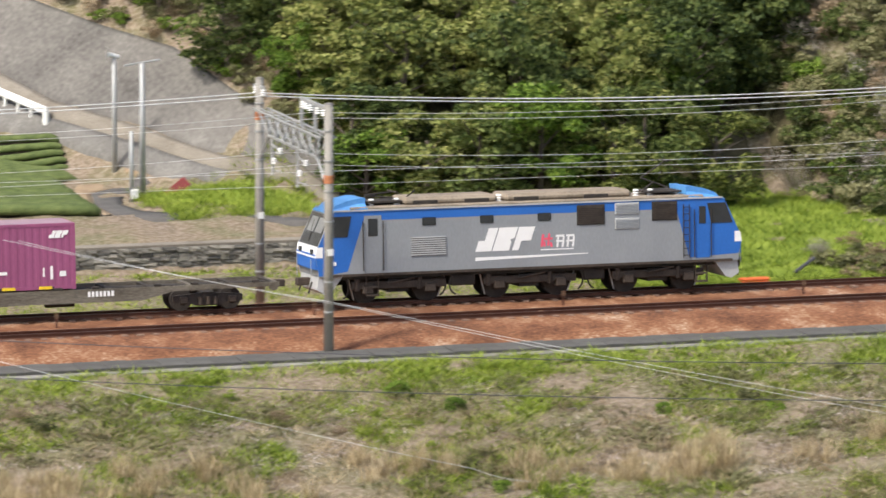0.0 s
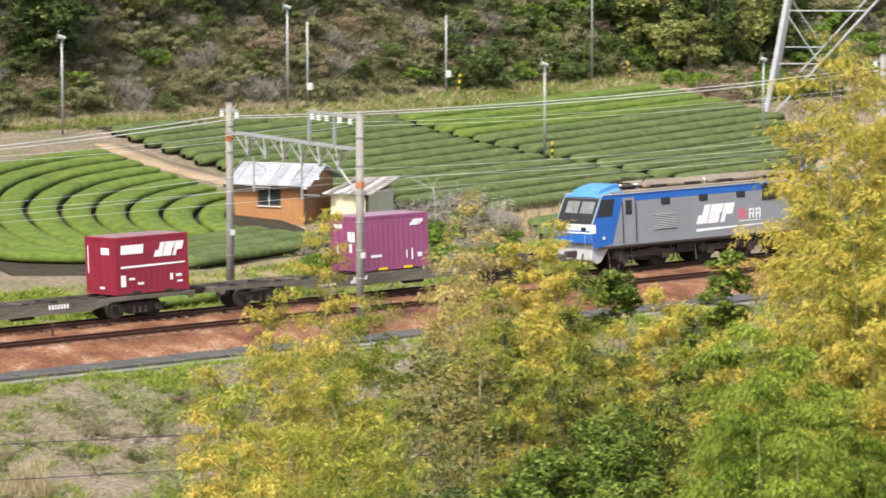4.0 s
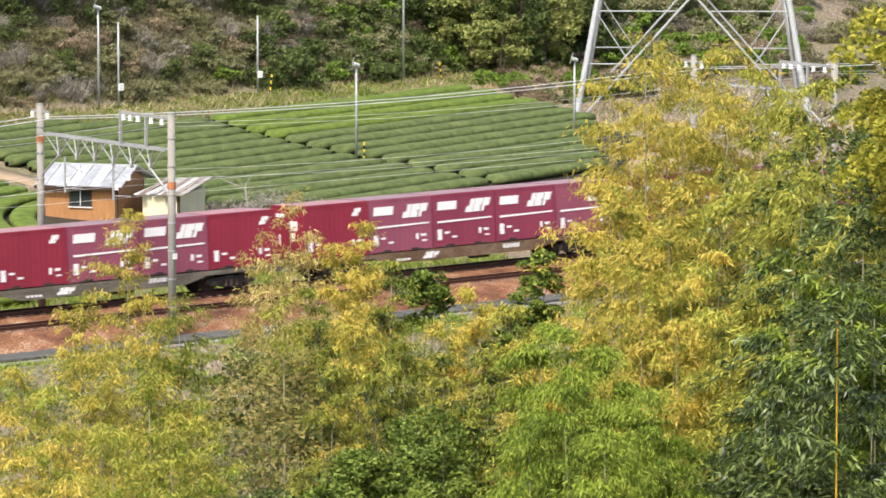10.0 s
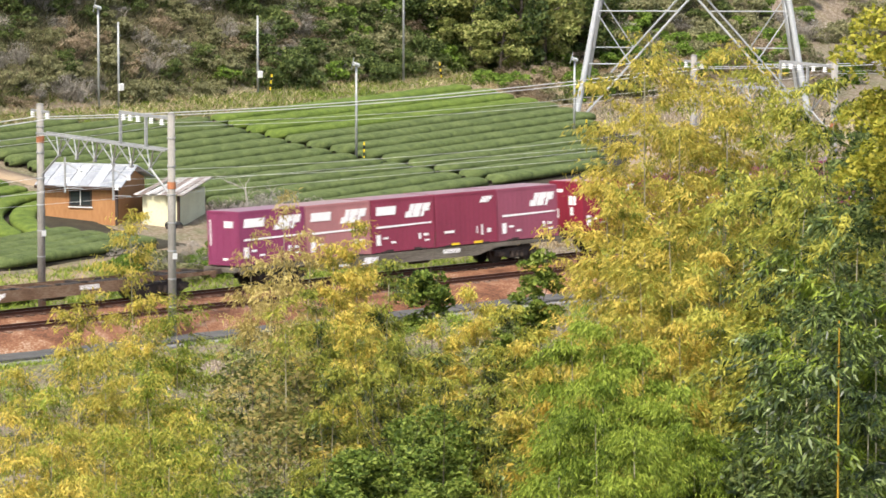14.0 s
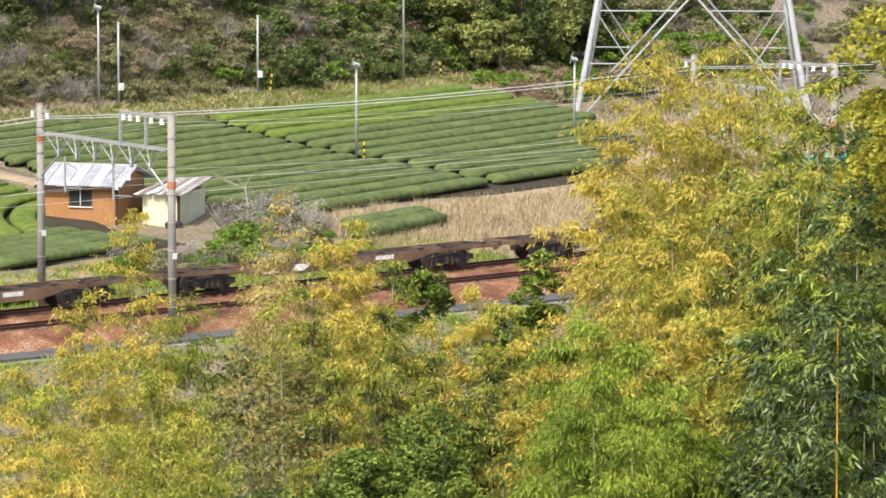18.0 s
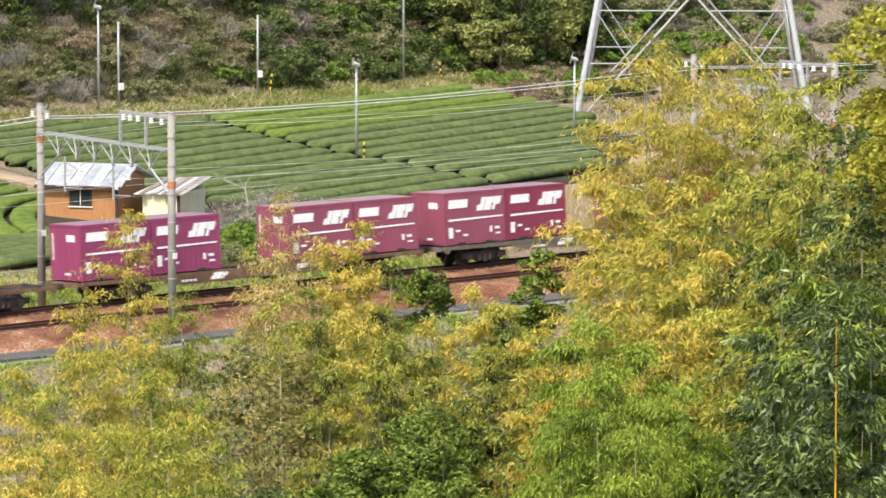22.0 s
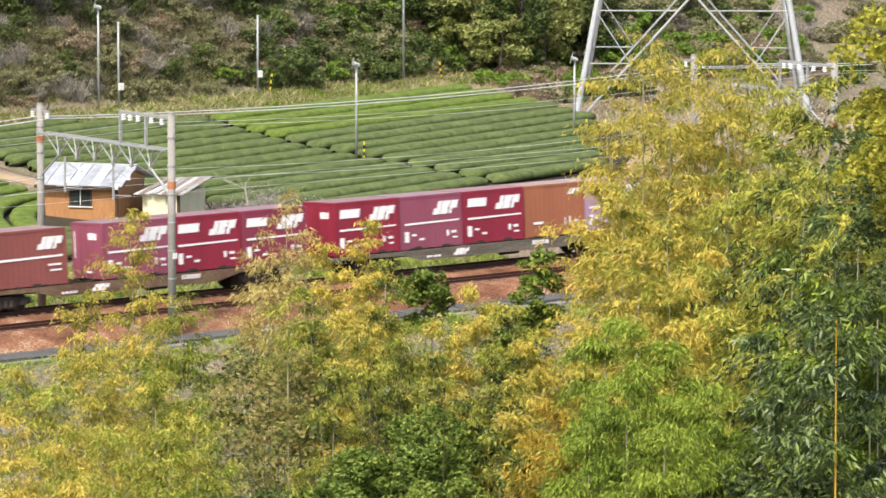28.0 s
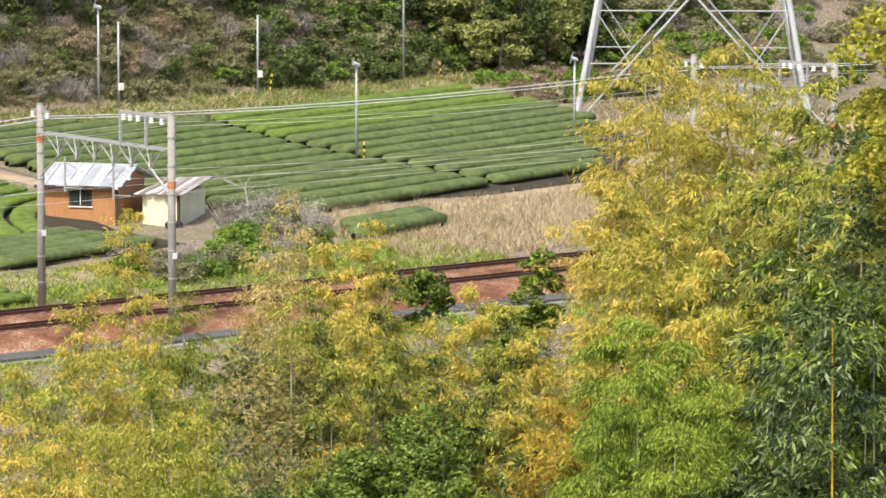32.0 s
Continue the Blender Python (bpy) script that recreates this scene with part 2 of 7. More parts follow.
# concrete cable trough and path edge along the near side
trough = tagged(empty("cable_trough"), "grey concrete cable trough with lids beside the ballast", "cable trough", kind="structure")
lid = None
dark = mat("trough_concrete", tone((0.085, 0.083, 0.076), 0.3), 0.9, 0, 1.2, 20, 0.3, "object", 0.12)
for i in range(160):
    m = pose(20 + i * 1.0, -7.9, -0.70 + 0.012 * math.sin(i * 2.3))
    if lid is None:
        lid = part("lid", B(-0.49, 0.49, -0.75, 0.75, -0.12, 0.1, bevel=0.015), dark, trough)
        lid.matrix_basis = m
    else:
        share(lid, m, trough)
edge = tagged(part("path_edge", extrude_x([(-9.25, -0.95), (-8.75, -0.95), (-8.75, -0.70), (-9.25, -0.72)]), M["concrete"]), "pale concrete edging along the railway bank", "kerb", kind="structure")

# ---------------------------------------------------------------- portals and wires
def ring_band(z, r):
    return rod(bmesh.new(), (0, 0, z - 0.03), (0, 0, z + 0.03), r, seg=12)


def insulator(parent, p, name="insulator", s=1.0):
    bm = bmesh.new()
    for k in range(3):
        rod(bm, (p[0], p[1], p[2] - 0.09 * s * k), (p[0], p[1], p[2] - 0.09 * s * k - 0.05 * s), 0.07 * s, 0.12 * s, 10)
    return part(name, bm, M["porcelain"], parent)


NEAR_Y, FAR_Y = -7.23, 2.97


def portal(x, zn, zf, foot, zb):
    """Two concrete masts with a steel truss beam over both tracks."""
    p = tagged(empty("catenary_portal", pose(x, 0, 0)), "concrete mast pair with a galvanised lattice beam over the tracks", "catenary portal", "catenary portals")
    for y, top, sg in ((NEAR_Y, zn, -1), (FAR_Y, zf, 1)):
        mast = smooth(part("mast", rod(bmesh.new(), (0, 0, foot - 0.4), (0, 0, top), 0.19, 0.16, 16), M["pole"], p))
        mast.matrix_basis = pose(0, y, 0)
        part("cap", rod(bmesh.new(), (0, 0, top), (0, 0, top + 0.05), 0.18, 0.12, 12), M["concrete"], mast)
        for k in range(7):
            part("band", ring_band(foot + 1.2 + k * (top - foot - 1.6) / 6.5, 0.195), M["steel"], mast, "thin steel band")
        part("marker_band", rod(bmesh.new(), (0, 0, zb - 1.35 + (0.9 if sg > 0 else -0.3)), (0, 0, zb - 1.05 + (0.9 if sg > 0 else -0.3)), 0.185, seg=14), M["orange_band"], mast, "orange warning band")
        part("plate", B(-0.11, 0.11, -0.24, -0.2, foot + 3.3, foot + 3.55), M["paint_white"], mast, "small white plate")
    beam = part("beam", B(-0.02, 0.02, NEAR_Y + 0.15, FAR_Y - 0.15, zb - 0.02, zb + 0.02), M["steel"], p)
    for dx in (-0.28, 0.28):
        part("top_chord", B(dx - 0.035, dx + 0.035, NEAR_Y + 0.1, FAR_Y - 0.1, zb - 0.035, zb + 0.035), M["steel"], beam)
    L0 = NEAR_Y + 1.6
    n = 7
    if x < 100:
        part("bottom_chord", B(-0.05, 0.05, L0, FAR_Y - 1.5, zb - 0.94, zb - 0.86), M["steel"], beam)
    else:
        n = 6
    ys = np.linspace(L0, FAR_Y - 1.5, n)
    for i, y in enumerate(ys):
        for dx in (-0.28, 0.28):
            bm = rod(bmesh.new(), (0, y, zb - 0.9), (dx, y - 0.65, zb), 0.035, seg=6)
            rod(bm, (0, y, zb - 0.9), (dx, y + 0.65, zb), 0.035, seg=6)
            part("lattice_bar", bm, M["steel"], beam)
        part("gusset", rod(bmesh.new(), (-0.07, y, zb - 0.92), (0.07, y, zb - 0.92), 0.07, seg=8), M["steel"], beam)
    for y0, y1 in ((NEAR_Y, L0), (FAR_Y, FAR_Y - 1.5)):
        part("knee_brace", rod(bmesh.new(), (0, y0, zb - 2.0), (0, y1, zb - 0.9), 0.05, seg=6), M["steel"], beam)
    # upper frame that carries the feeders
    fr = part("feeder_frame", B(-0.05, 0.05, NEAR_Y + 0.1, NEAR_Y + 3.9, zn - 0.25, zn - 0.12), M["steel"], p)
    for y in (NEAR_Y + 1.9, NEAR_Y + 3.85):
        part("post", B(-0.06, 0.06, y - 0.05, y + 0.05, zb, zn - 0.2), M["steel"], fr)
    for y in (0.7, 1.5, 2.5, 3.1, 3.6):
        insulator(fr, (0, NEAR_Y + y, zn - 0.27))
    arm = part("crossarm", B(-0.05, 0.05, FAR_Y - 0.7, FAR_Y + 0.7, zf - 0.35, zf - 0.25), M["steel"], p)
    for y in (-0.6, 0.6):
        insulator(arm, (0, FAR_Y + y, zf - 0.36))
    # cantilevers over each track
    for y in TRACKS:
        c = part("cantilever", rod(bmesh.new(), (0, y + 1.0, zb - 0.95), (0, y + 1.0, 4.9), 0.05, seg=6), M["steel"], p)
        part("strut", rod(bmesh.new(), (0, y + 1.0, zb - 1.2), (0, y - 0.3, 5.95), 0.03, seg=6), M["steel"], c)
        part("stay", rod(bmesh.new(), (0, y + 1.0, 5.1), (0, y - 0.35, 5.2), 0.025, seg=6), M["steel"], c)
        insulator(c, (0, y + 0.75, 5.6), s=0.9)
        insulator(c, (0, y - 0.2, 6.1), s=0.9)
    return p


PORTALS = [(8.0, 8.5, 8.45, -0.5, 7.29), (40.11, 8.55, 8.44, -0.33, 7.29), (70.83, 9.1, 8.08, -0.35, 7.37), (103.30, 9.02, 8.71, -0.53, 7.45), (142.9, 9.3, 9.0, -0.55, 7.7), (180.0, 9.3, 9.0, -0.55, 7.7)]
for a in PORTALS:
    portal(*a)


def wire(name, pts, r, material, sag=0.0, label="", n=12):
    """A sagging wire through the points."""
    bm = bmesh.new()
    line = []
    for a, b in zip(pts, pts[1:]):
        for i in range(n):
            t = i / n
            v = Vector(a).lerp(Vector(b), t)
            v.z -= sag * 4 * t * (1 - t)
            line.append(v)
    line.append(Vector(pts[-1]))
    ring0 = None
    for k, v in enumerate(line):
        d = (line[min(k + 1, len(line) - 1)] - line[max(k - 1, 0)]).normalized()
        s = d.cross(Vector((0, 0, 1))).normalized()
        u = s.cross(d)
        ring = [bm.verts.new(v + s * r * math.cos(q) + u * r * math.sin(q)) for q in (0, math.pi / 2, math.pi, 3 * math.pi / 2)]
        if ring0:
            for j in range(4):
                bm.faces.new((ring0[j], ring0[(j + 1) % 4], ring[(j + 1) % 4], ring[j]))
        ring0 = ring
    return tagged(part(name, bm, material), label, "wire", "railway wires")


ext = [(-60, 8.5, 8.45, 0, 0)] + PORTALS + [(300, 9.3, 9.0, 0, 0)]
for dy in (-0.6, 0.6):
    wire("feeder_wire", [(a[0], FAR_Y + dy, a[2] - 0.62) for a in ext], 0.022, M["wire"], 0.45, "bright aluminium feeder wire strung between the masts")
for dy in (0.7, 2.5):
    wire("feeder_wire", [(a[0], NEAR_Y + dy, a[1] - 0.58) for a in ext], 0.008, M["wire"], 0.5, "thin feeder wire strung between the masts")
for y in TRACKS:
    wire("contact_wire", [(a[0], y - 0.3, 5.15) for a in ext], 0.007, M["wire"], 0.0, "copper contact wire above the track")
    wire("messenger_wire", [(a[0], y - 0.3, 5.95) for a in ext], 0.008, M["wire"], 0.5, "stranded messenger wire above the contact wire")

# ---------------------------------------------------------------- train
PITCH, SLOT, BOX = 20.63, 3.82, 3.75
LOCO_U, FIRST_U = 49.9, 30.05      # places of the locomotive and the first wagon at 0 s
RUN = [(0, 0.0), (4, 79.5), (7, 138.5), (8, 158.2), (14, 276.5), (20, 394.1), (22, 432.9), (23, 452.0), (28, 550.2), (32, 628.8)]     # metres run
MOVING = []        # (thing, place along the line at 0 s)
M.update({
    "loco_blue": mat("loco_blue", tone((0.022, 0.13, 0.46), 0.12), 0.35, 0, 0.6, 12, spec=0.5),
    # lighter than the body blue: the sky's reflection is put into the colour
    "cap_blue": mat("loco_cap_blue", [(0.3, (0.05, 0.2, 0.5)), (0.6, (0.1, 0.3, 0.62))], 0.4, 0, 0.9, 10, spec=0.5),
    "loco_grey": mat("loco_grey", tone((0.25, 0.265, 0.28), 0.12), 0.45, 0, 0.7, 14, spec=0.4, stretch=(1, 1, .4)),
    "loco_pale": mat("loco_pale_grey", tone((0.42, 0.43, 0.43), 0.15), 0.5, 0, 1, 14),
    "roof_dust": mat("roof_dust", [(0.3, (0.15, 0.12, 0.09)), (0.6, (0.27, 0.225, 0.17))], 0.9, 0, 0.8, 10, 0.2),
    "dark": mat("underframe_grime", [(0.3, (0.018, 0.016, 0.015)), (0.6, (0.05, 0.042, 0.036))], 0.8, 0, 2, 20, 0.2),
    "bogie": mat("bogie_dust", [(0.3, (0.028, 0.023, 0.019)), (0.6, (0.075, 0.058, 0.046))], 0.85, 0, 2, 20, 0.2),
    "glass": mat("dark_window", tone((0.025, 0.03, 0.035)), 0.08, 0, spec=0.6),
    "visor": mat("sun_visor", tone((0.2, 0.21, 0.21), 0.3), 0.3, 0, 2, 8),
    "white": mat("marking_white", tone((0.8, 0.8, 0.79), 0.05), 0.5, 0, 3, 30),
    "pink": mat("marking_pink", tone((0.75, 0.12, 0.18), 0.1), 0.5),
    "sill": mat("wagon_grey", [(0.3, (0.055, 0.045, 0.034)), (0.5, (0.13, 0.115, 0.09)), (0.7, (0.22, 0.2, 0.165))], 0.75, 0, 0.8, 15, 0.1, stretch=(.4, 1, 2)),
    "sill_rust": mat("wagon_rust", [(0.3, (0.05, 0.028, 0.018)), (0.5, (0.14, 0.085, 0.05)), (0.7, (0.24, 0.18, 0.125))], 0.8, 0, 0.8, 15, 0.1),
    "yellow": mat("safety_yellow", tone((0.75, 0.55, 0.03)), 0.5),
    "black": mat("marking_black", tone((0.015, 0.015, 0.015)), 0.6),
    "tail_red": mat("tail_red", tone((0.6, 0.03, 0.02), 0.05), 0.4),
    "amber": mat("marking_amber", tone((0.85, 0.42, 0.01), 0.05), 0.5),
})


def marks(name, quads, material, parent, y=-1.5, th=0.006, label=""):
    """Flat painted shapes on the near side: each an outline in x, z."""
    for q in quads:
        bm = bmesh.new()
        prism(bm, q, y - th, y)
        ob = part(name, bm, material, parent, label)
    return ob


def logo(x, z, w, h):
    """Three plain slanted blocks, leaning forward."""
    k = 0.34 * h
    shapes = (((0.0, 0.0), (0.33, 0.0), (0.33, 1.0), (0.13, 1.0), (0.13, 0.46), (0.0, 0.46)),
              ((0.355, 0.0), (0.7, 0.0), (0.7, 0.36), (0.66, 0.46), (0.74, 0.56), (0.74, 1.0), (0.355, 1.0)),
              ((0.765, 0.0), (0.9, 0.0), (0.9, 0.4), (1.1, 0.4), (1.1, 1.0), (0.765, 1.0)))
    return [[(x + a * w + k * c, z + c * h) for a, c in sh] for sh in shapes]


def rect(x0, x1, z0, z1, sk=0.0):
    return [(x0, z0), (x1, z0), (x1 + sk, z1), (x0 + sk, z1)]


def wheel_mesh(r, w=0.13):
    bm = rod(bmesh.new(), (0, -w / 2, 0), (0, w / 2, 0), r, seg=28)
    rod(bm, (0, w / 2, 0), (0, w / 2 + 0.03, 0), r + 0.03, seg=28)
    rod(bm, (0, -w / 2 - 0.05, 0), (0, -w / 2, 0), r * 0.25, seg=12)
    return bm


def build_loco():
    lo = tagged(empty("electric_locomotive"), "blue and grey electric freight locomotive with dusty roof", "locomotive")
    Wd = 1.42
    nose = [(8.55, 1.12), (8.62, 1.55), (8.68, 1.85), (8.6, 2.25), (8.02, 3.48), (7.9, 3.62)]
    side = [(-x, z) for x, z in nose] + [(x, z) for x, z in nose[::-1]]
    body = part("body", prism(bmesh.new(), side, -Wd, Wd), M["loco_grey"], lo)
    p = 0.004
    # blue panels on both sides and ends
    blue_rear = [(-8.56, 1.14), (-7.42, 1.3), (-6.75, 3.3), (-6.75, 3.6), (-7.9, 3.6), (-8.02, 3.48), (-8.6, 2.25), (-8.68, 1.85)]
    blue_front = [(8.56, 1.4), (6.5, 1.3), (5.95, 3.3), (5.95, 3.6), (7.9, 3.6), (8.02, 3.48), (8.6, 2.25), (8.68, 1.85)]
    for y0, y1 in ((-Wd - p, -Wd), (Wd, Wd + p)):
        bm = bmesh.new()
        prism(bm, blue_rear, y0, y1)
        prism(bm, blue_front, y0, y1)
        prism(bm, rect(-6.75, 5.95, 3.24, 3.6), y0, y1)
        part("blue_panel", bm, M["loco_blue"], body, "bright blue panel")
    for s in (-1, 1):
        end = part("end_panel", B(min(s * 8.6, s * 8.69), max(s * 8.6, s * 8.69), -1.36, 1.36, 1.4, 2.0), M["loco_blue"], body, "blue end panel with handrails")
        bm = bmesh.new()
        q = [(s * 8.70, 1.86), (s * 8.63, 2.27), (s * 8.40, 2.27), (s * 8.40, 1.86)]
        prism(bm, q, -1.43, 1.43)
        band = part("headlight_band", bm, M["white"], body, "white headlight band")
        for y in (-0.85, 0.85):
            part("headlight", B(s * 8.67 - 0.05, s * 8.67 + 0.05, y - 0.17, y + 0.17, 1.96, 2.16, bevel=0.02), M["glass"], band)
        bm = bmesh.new()
        prism(bm, [(s * 8.60, 2.30), (s * 8.06, 3.46), (s * 8.0, 3.43), (s * 8.5, 2.30)], -1.3, 1.3)
        wind = part("windscreen", bm, M["glass"], body)
        # grey panes just proud of the glass paint in its pale reflections
        for y0, y1 in ((-1.15, -0.2), (0.0, 0.9)):
            bm = bmesh.new()
            prism(bm, [(s * 8.39, 2.78), (s * 8.14, 3.32), (s * 8.10, 3.32), (s * 8.35, 2.78)], y0, y1)
            o = part("sun_visor", bm, M["visor"], wind, "grey pane painting a reflection on the screen")
            o.location.x = s * 0.012
        part("wiper", rod(bmesh.new(), (s * 8.55, 0.1, 2.45), (s * 8.2, 0.45, 3.2), 0.02, seg=6), M["dark"], wind)
        # blue roof cap and valance
        bm = bmesh.new()
        prism(bm, [(s * 8.06, 3.52), (s * 7.75, 3.8), (s * 7.3, 3.97), (s * 6.8, 4.06), (s * 6.55, 4.06), (s * 6.55, 3.6), (s * 8.0, 3.6)], -1.3, 1.3)
        es = [e for e in bm.edges if abs(e.verts[0].co.y) > 1.2 and abs(e.verts[1].co.y) > 1.2 and e.verts[0].co.y * e.verts[1].co.y > 0 and min(e.verts[0].co.z, e.verts[1].co.z) > 3.7]
        bmesh.ops.bevel(bm, geom=es, offset=0.35, segments=3, affect="EDGES")
        part("roof_cap", bm, M["cap_blue"], body, "sun-faded light blue cab roof cap")
        bm = bmesh.new()
        prism(bm, [(s * 8.55, 1.1), (s * 8.62, 0.62), (s * 8.3, 0.42), (s * 8.05, 0.5), (s * 7.6, 1.1)], -1.3, 1.3)
        val = part("valance", bm, M["loco_pale"], lo, "pale grey snow plough valance")
        part("coupler", B(min(s * 8.5, s * 9.1), max(s * 8.5, s * 9.1), -0.16, 0.16, 0.72, 1.02, bevel=0.03), M["bogie"], val)
        for y in (-0.7, 0.7):
            part("air_hose", rod(bmesh.new(), (s * 8.65, y, 0.9), (s * 8.8, y, 0.45), 0.035, seg=6), M["dark"], val)
        for y in (-1.05, 1.05):
            part("handrail", rod(bmesh.new(), (s * 8.78, y, 1.0), (s * 8.78, y, 1.8), 0.018, seg=6), M["steel"], end)
    # windows, doors, louvres on the near side and the far side
    for sg in (-1, 1):
        def plate(name, x0, x1, z0, z1, m, t=0.02, bev=0.0, label=""):
            a, b = sorted((sg * (Wd + 0.005), sg * (Wd + t)))
            return part(name, B(x0, x1, a, b, z0, z1, bevel=bev), m, body, label)
        for x in (-4.15, -1.82, 0.52):
            plate("window", x - 0.27, x + 0.27, 2.97, 3.27, M["glass"], 0.03, 0.02, "small dark side window")
        for x0, x1, z0, z1 in ((1.85, 3.0, 2.74, 3.52), (4.95, 6.0, 2.8, 3.55)):
            g = plate("louvre", x0, x1, z0, z1, M["dark"], 0.03, 0.01, "dark air intake grille")
            for k in range(9):
                zz = z0 + 0.05 + k * (z1 - z0 - 0.1) / 9
                a, b = sorted((sg * (Wd + 0.03), sg * (Wd + 0.05)))
                part("slat", B(x0 + 0.04, x1 - 0.04, a, b, zz, zz + 0.035), M["bogie"], g)
        for z0, z1 in ((3.1, 3.55), (2.52, 2.95)):
            g = plate("vent", 3.42, 4.42, z0, z1, M["loco_pale"], 0.03, 0.01, "pale vent panel")
            for k in range(6):
                zz = z0 + 0.05 + k * (z1 - z0 - 0.1) / 6
                a, b = sorted((sg * (Wd + 0.03), sg * (Wd + 0.045)))
                part("slat", B(3.46, 4.38, a, b, zz, zz + 0.03), M["loco_grey"], g)
        lv = plate("louvre", -4.9, -3.45, 1.78, 2.58, M["loco_grey"], 0.012, 0, "grey louvre")
        for k in range(9):
            zz = 1.82 + k * 0.083
            a, b = sorted((sg * (Wd + 0.012), sg * (Wd + 0.04)))
            part("slat", B(-4.86, -3.49, a, b, zz, zz + 0.045), M["loco_pale"], lv)
            part("gap", B(-4.86, -3.49, *sorted((sg * (Wd + 0.012), sg * (Wd + 0.02))), zz - 0.03, zz), M["dark"], lv)
        for x0, x1, m in ((-6.75, -6.05, "loco_grey"), (6.75, 7.35, "loco_blue")):
            d = plate("door", x0, x1, 1.28, 3.42, M[m], 0.015)
            part("door_window", B(x0 + 0.16, x1 - 0.16, *sorted((sg * (Wd + 0.015), sg * (Wd + 0.03))), 2.62, 3.3, bevel=0.01), M["glass"], d)
            for xx in (x0 - 0.05, x1 + 0.05):
                part("grab_rail", rod(bmesh.new(), (xx, sg * (Wd + 0.06), 1.3), (xx, sg * (Wd + 0.06), 3.2), 0.02, seg=6), M["dark"], d)
        for xc in (-1, 1):
            bm = bmesh.new()
            prism(bm, [(xc * 7.42, 2.62), (xc * 8.32, 2.62), (xc * 8.02, 3.42), (xc * 7.25, 3.42)], *sorted((sg * (Wd + 0.005), sg * (Wd + 0.02))))
            cw = part("cab_window", bm, M["glass"], body)
        bm = bmesh.new()
        for k in range(8):
            rod(bm, (6.25, sg * (Wd + 0.05), 1.4 + k * 0.27), (6.5, sg * (Wd + 0.05), 1.4 + k * 0.27), 0.015, seg=6)
        for xx in (6.25, 6.5):
            rod(bm, (xx, sg * (Wd + 0.05), 1.3), (xx, sg * (Wd + 0.05), 3.4), 0.02, seg=6)
        part("ladder", bm, M["dark"], body)
        part("gutter", B(-7.9, 7.9, *sorted((sg * (Wd + 0.002), sg * (Wd + 0.04))), 3.6, 3.66), M["loco_pale"], body, "pale gutter strip")
        part("side_sill", B(-8.3, 8.3, *sorted((sg * (Wd + 0.002), sg * (Wd + 0.012))), 1.1, 1.2), M["bogie"], body)
        part("side_lamp", B(-8.0, -7.88, *sorted((sg * (Wd + 0.005), sg * (Wd + 0.04))), 1.55, 1.68), M["white"], body, "small white side lamp")
    y = -Wd - 0.003
    marks("operator_mark", logo(-2.3, 1.86, 1.95, 0.9), M["white"], body, y, label="white block lettering shapes")
    marks("name_bar_red", [rect(0.36, 0.46, 1.96, 2.44, 0.06), rect(0.5, 0.84, 2.22, 2.3, 0.02), rect(0.62, 0.7, 1.98, 2.46, 0.06), rect(0.5, 0.58, 1.96, 2.16, -0.03), rect(0.76, 0.86, 1.94, 2.12, -0.03)], M["pink"], body, y, label="red bar in place of a painted name")
    for x0 in (0.98, 1.4):
        marks("name_bar", [rect(x0, x0 + 0.34, 2.32, 2.4, 0.02), rect(x0, x0 + 0.34, 2.12, 2.19, 0.02), rect(x0 + 0.02, x0 + 0.1, 1.92, 2.32, 0.05), rect(x0 + 0.24, x0 + 0.32, 1.92, 2.32, 0.05)], M["white"], body, y, label="white bar in place of a painted name")
    marks("name_bar", [rect(0.36, 1.72, 1.82, 1.86)], M["white"], body, y, label="thin white line under the name")
    marks("stripe", [[(-2.3, 1.5), (2.3, 1.62), (2.3, 1.65), (-2.3, 1.64)]], M["white"], body, y, label="long white underline")
    # roof
    roof = part("roof", B(-7.2, 7.2, -1.25, 1.25, 3.6, 3.74, bevel=0.05), M["roof_dust"], lo, "dusty brown-grey roof")
    for x0, x1 in ((-5.0, -1.2), (-0.9, 4.3)):
        hood = part("roof_hood", B(x0, x1, -0.95, 0.95, 3.7, 4.02, bevel=0.12), M["roof_dust"], roof)
        for k in range(2):
            xa = x0 + 0.35 + k * (x1 - x0) * 0.55
            part("vent_slot", B(xa, xa + 1.0, -0.97, -0.955, 3.76, 3.9), M["dark"], hood)
    for s in (-1, 1):
        x = s * 5.7
        base = part("pantograph_base", B(x - 0.75, x + 0.75, -0.75, 0.75, 3.84, 3.9), M["dark"], roof)
        for a in (-0.6, 0.6):
            for b in (-0.6, 0.6):
                insulator(base, (x + a, b, 3.9), s=0.7)
        if s > 0:
            arm = part("pantograph_arm", rod(rod(bmesh.new(), (x + 0.5, 0, 3.95), (x - 0.7, 0, 4.4), 0.035, seg=6), (x - 0.7, 0, 4.4), (x + 0.3, 0, 5.02), 0.03, seg=6), M["dark"], roof)
            part("collector_head", rod(rod(bmesh.new(), (x + 0.25, -0.6, 5.06), (x + 0.25, 0.6, 5.06), 0.025, seg=6), (x + 0.45, -0.6, 5.06), (x + 0.45, 0.6, 5.06), 0.025, seg=6), M["dark"], arm)
        else:
            arm = part("pantograph_arm", rod(rod(bmesh.new(), (x + 0.6, 0, 3.95), (x - 0.6, 0, 4.1), 0.035, seg=6), (x - 0.6, 0, 4.1), (x + 0.5, 0, 4.2), 0.03, seg=6), M["dark"], roof)
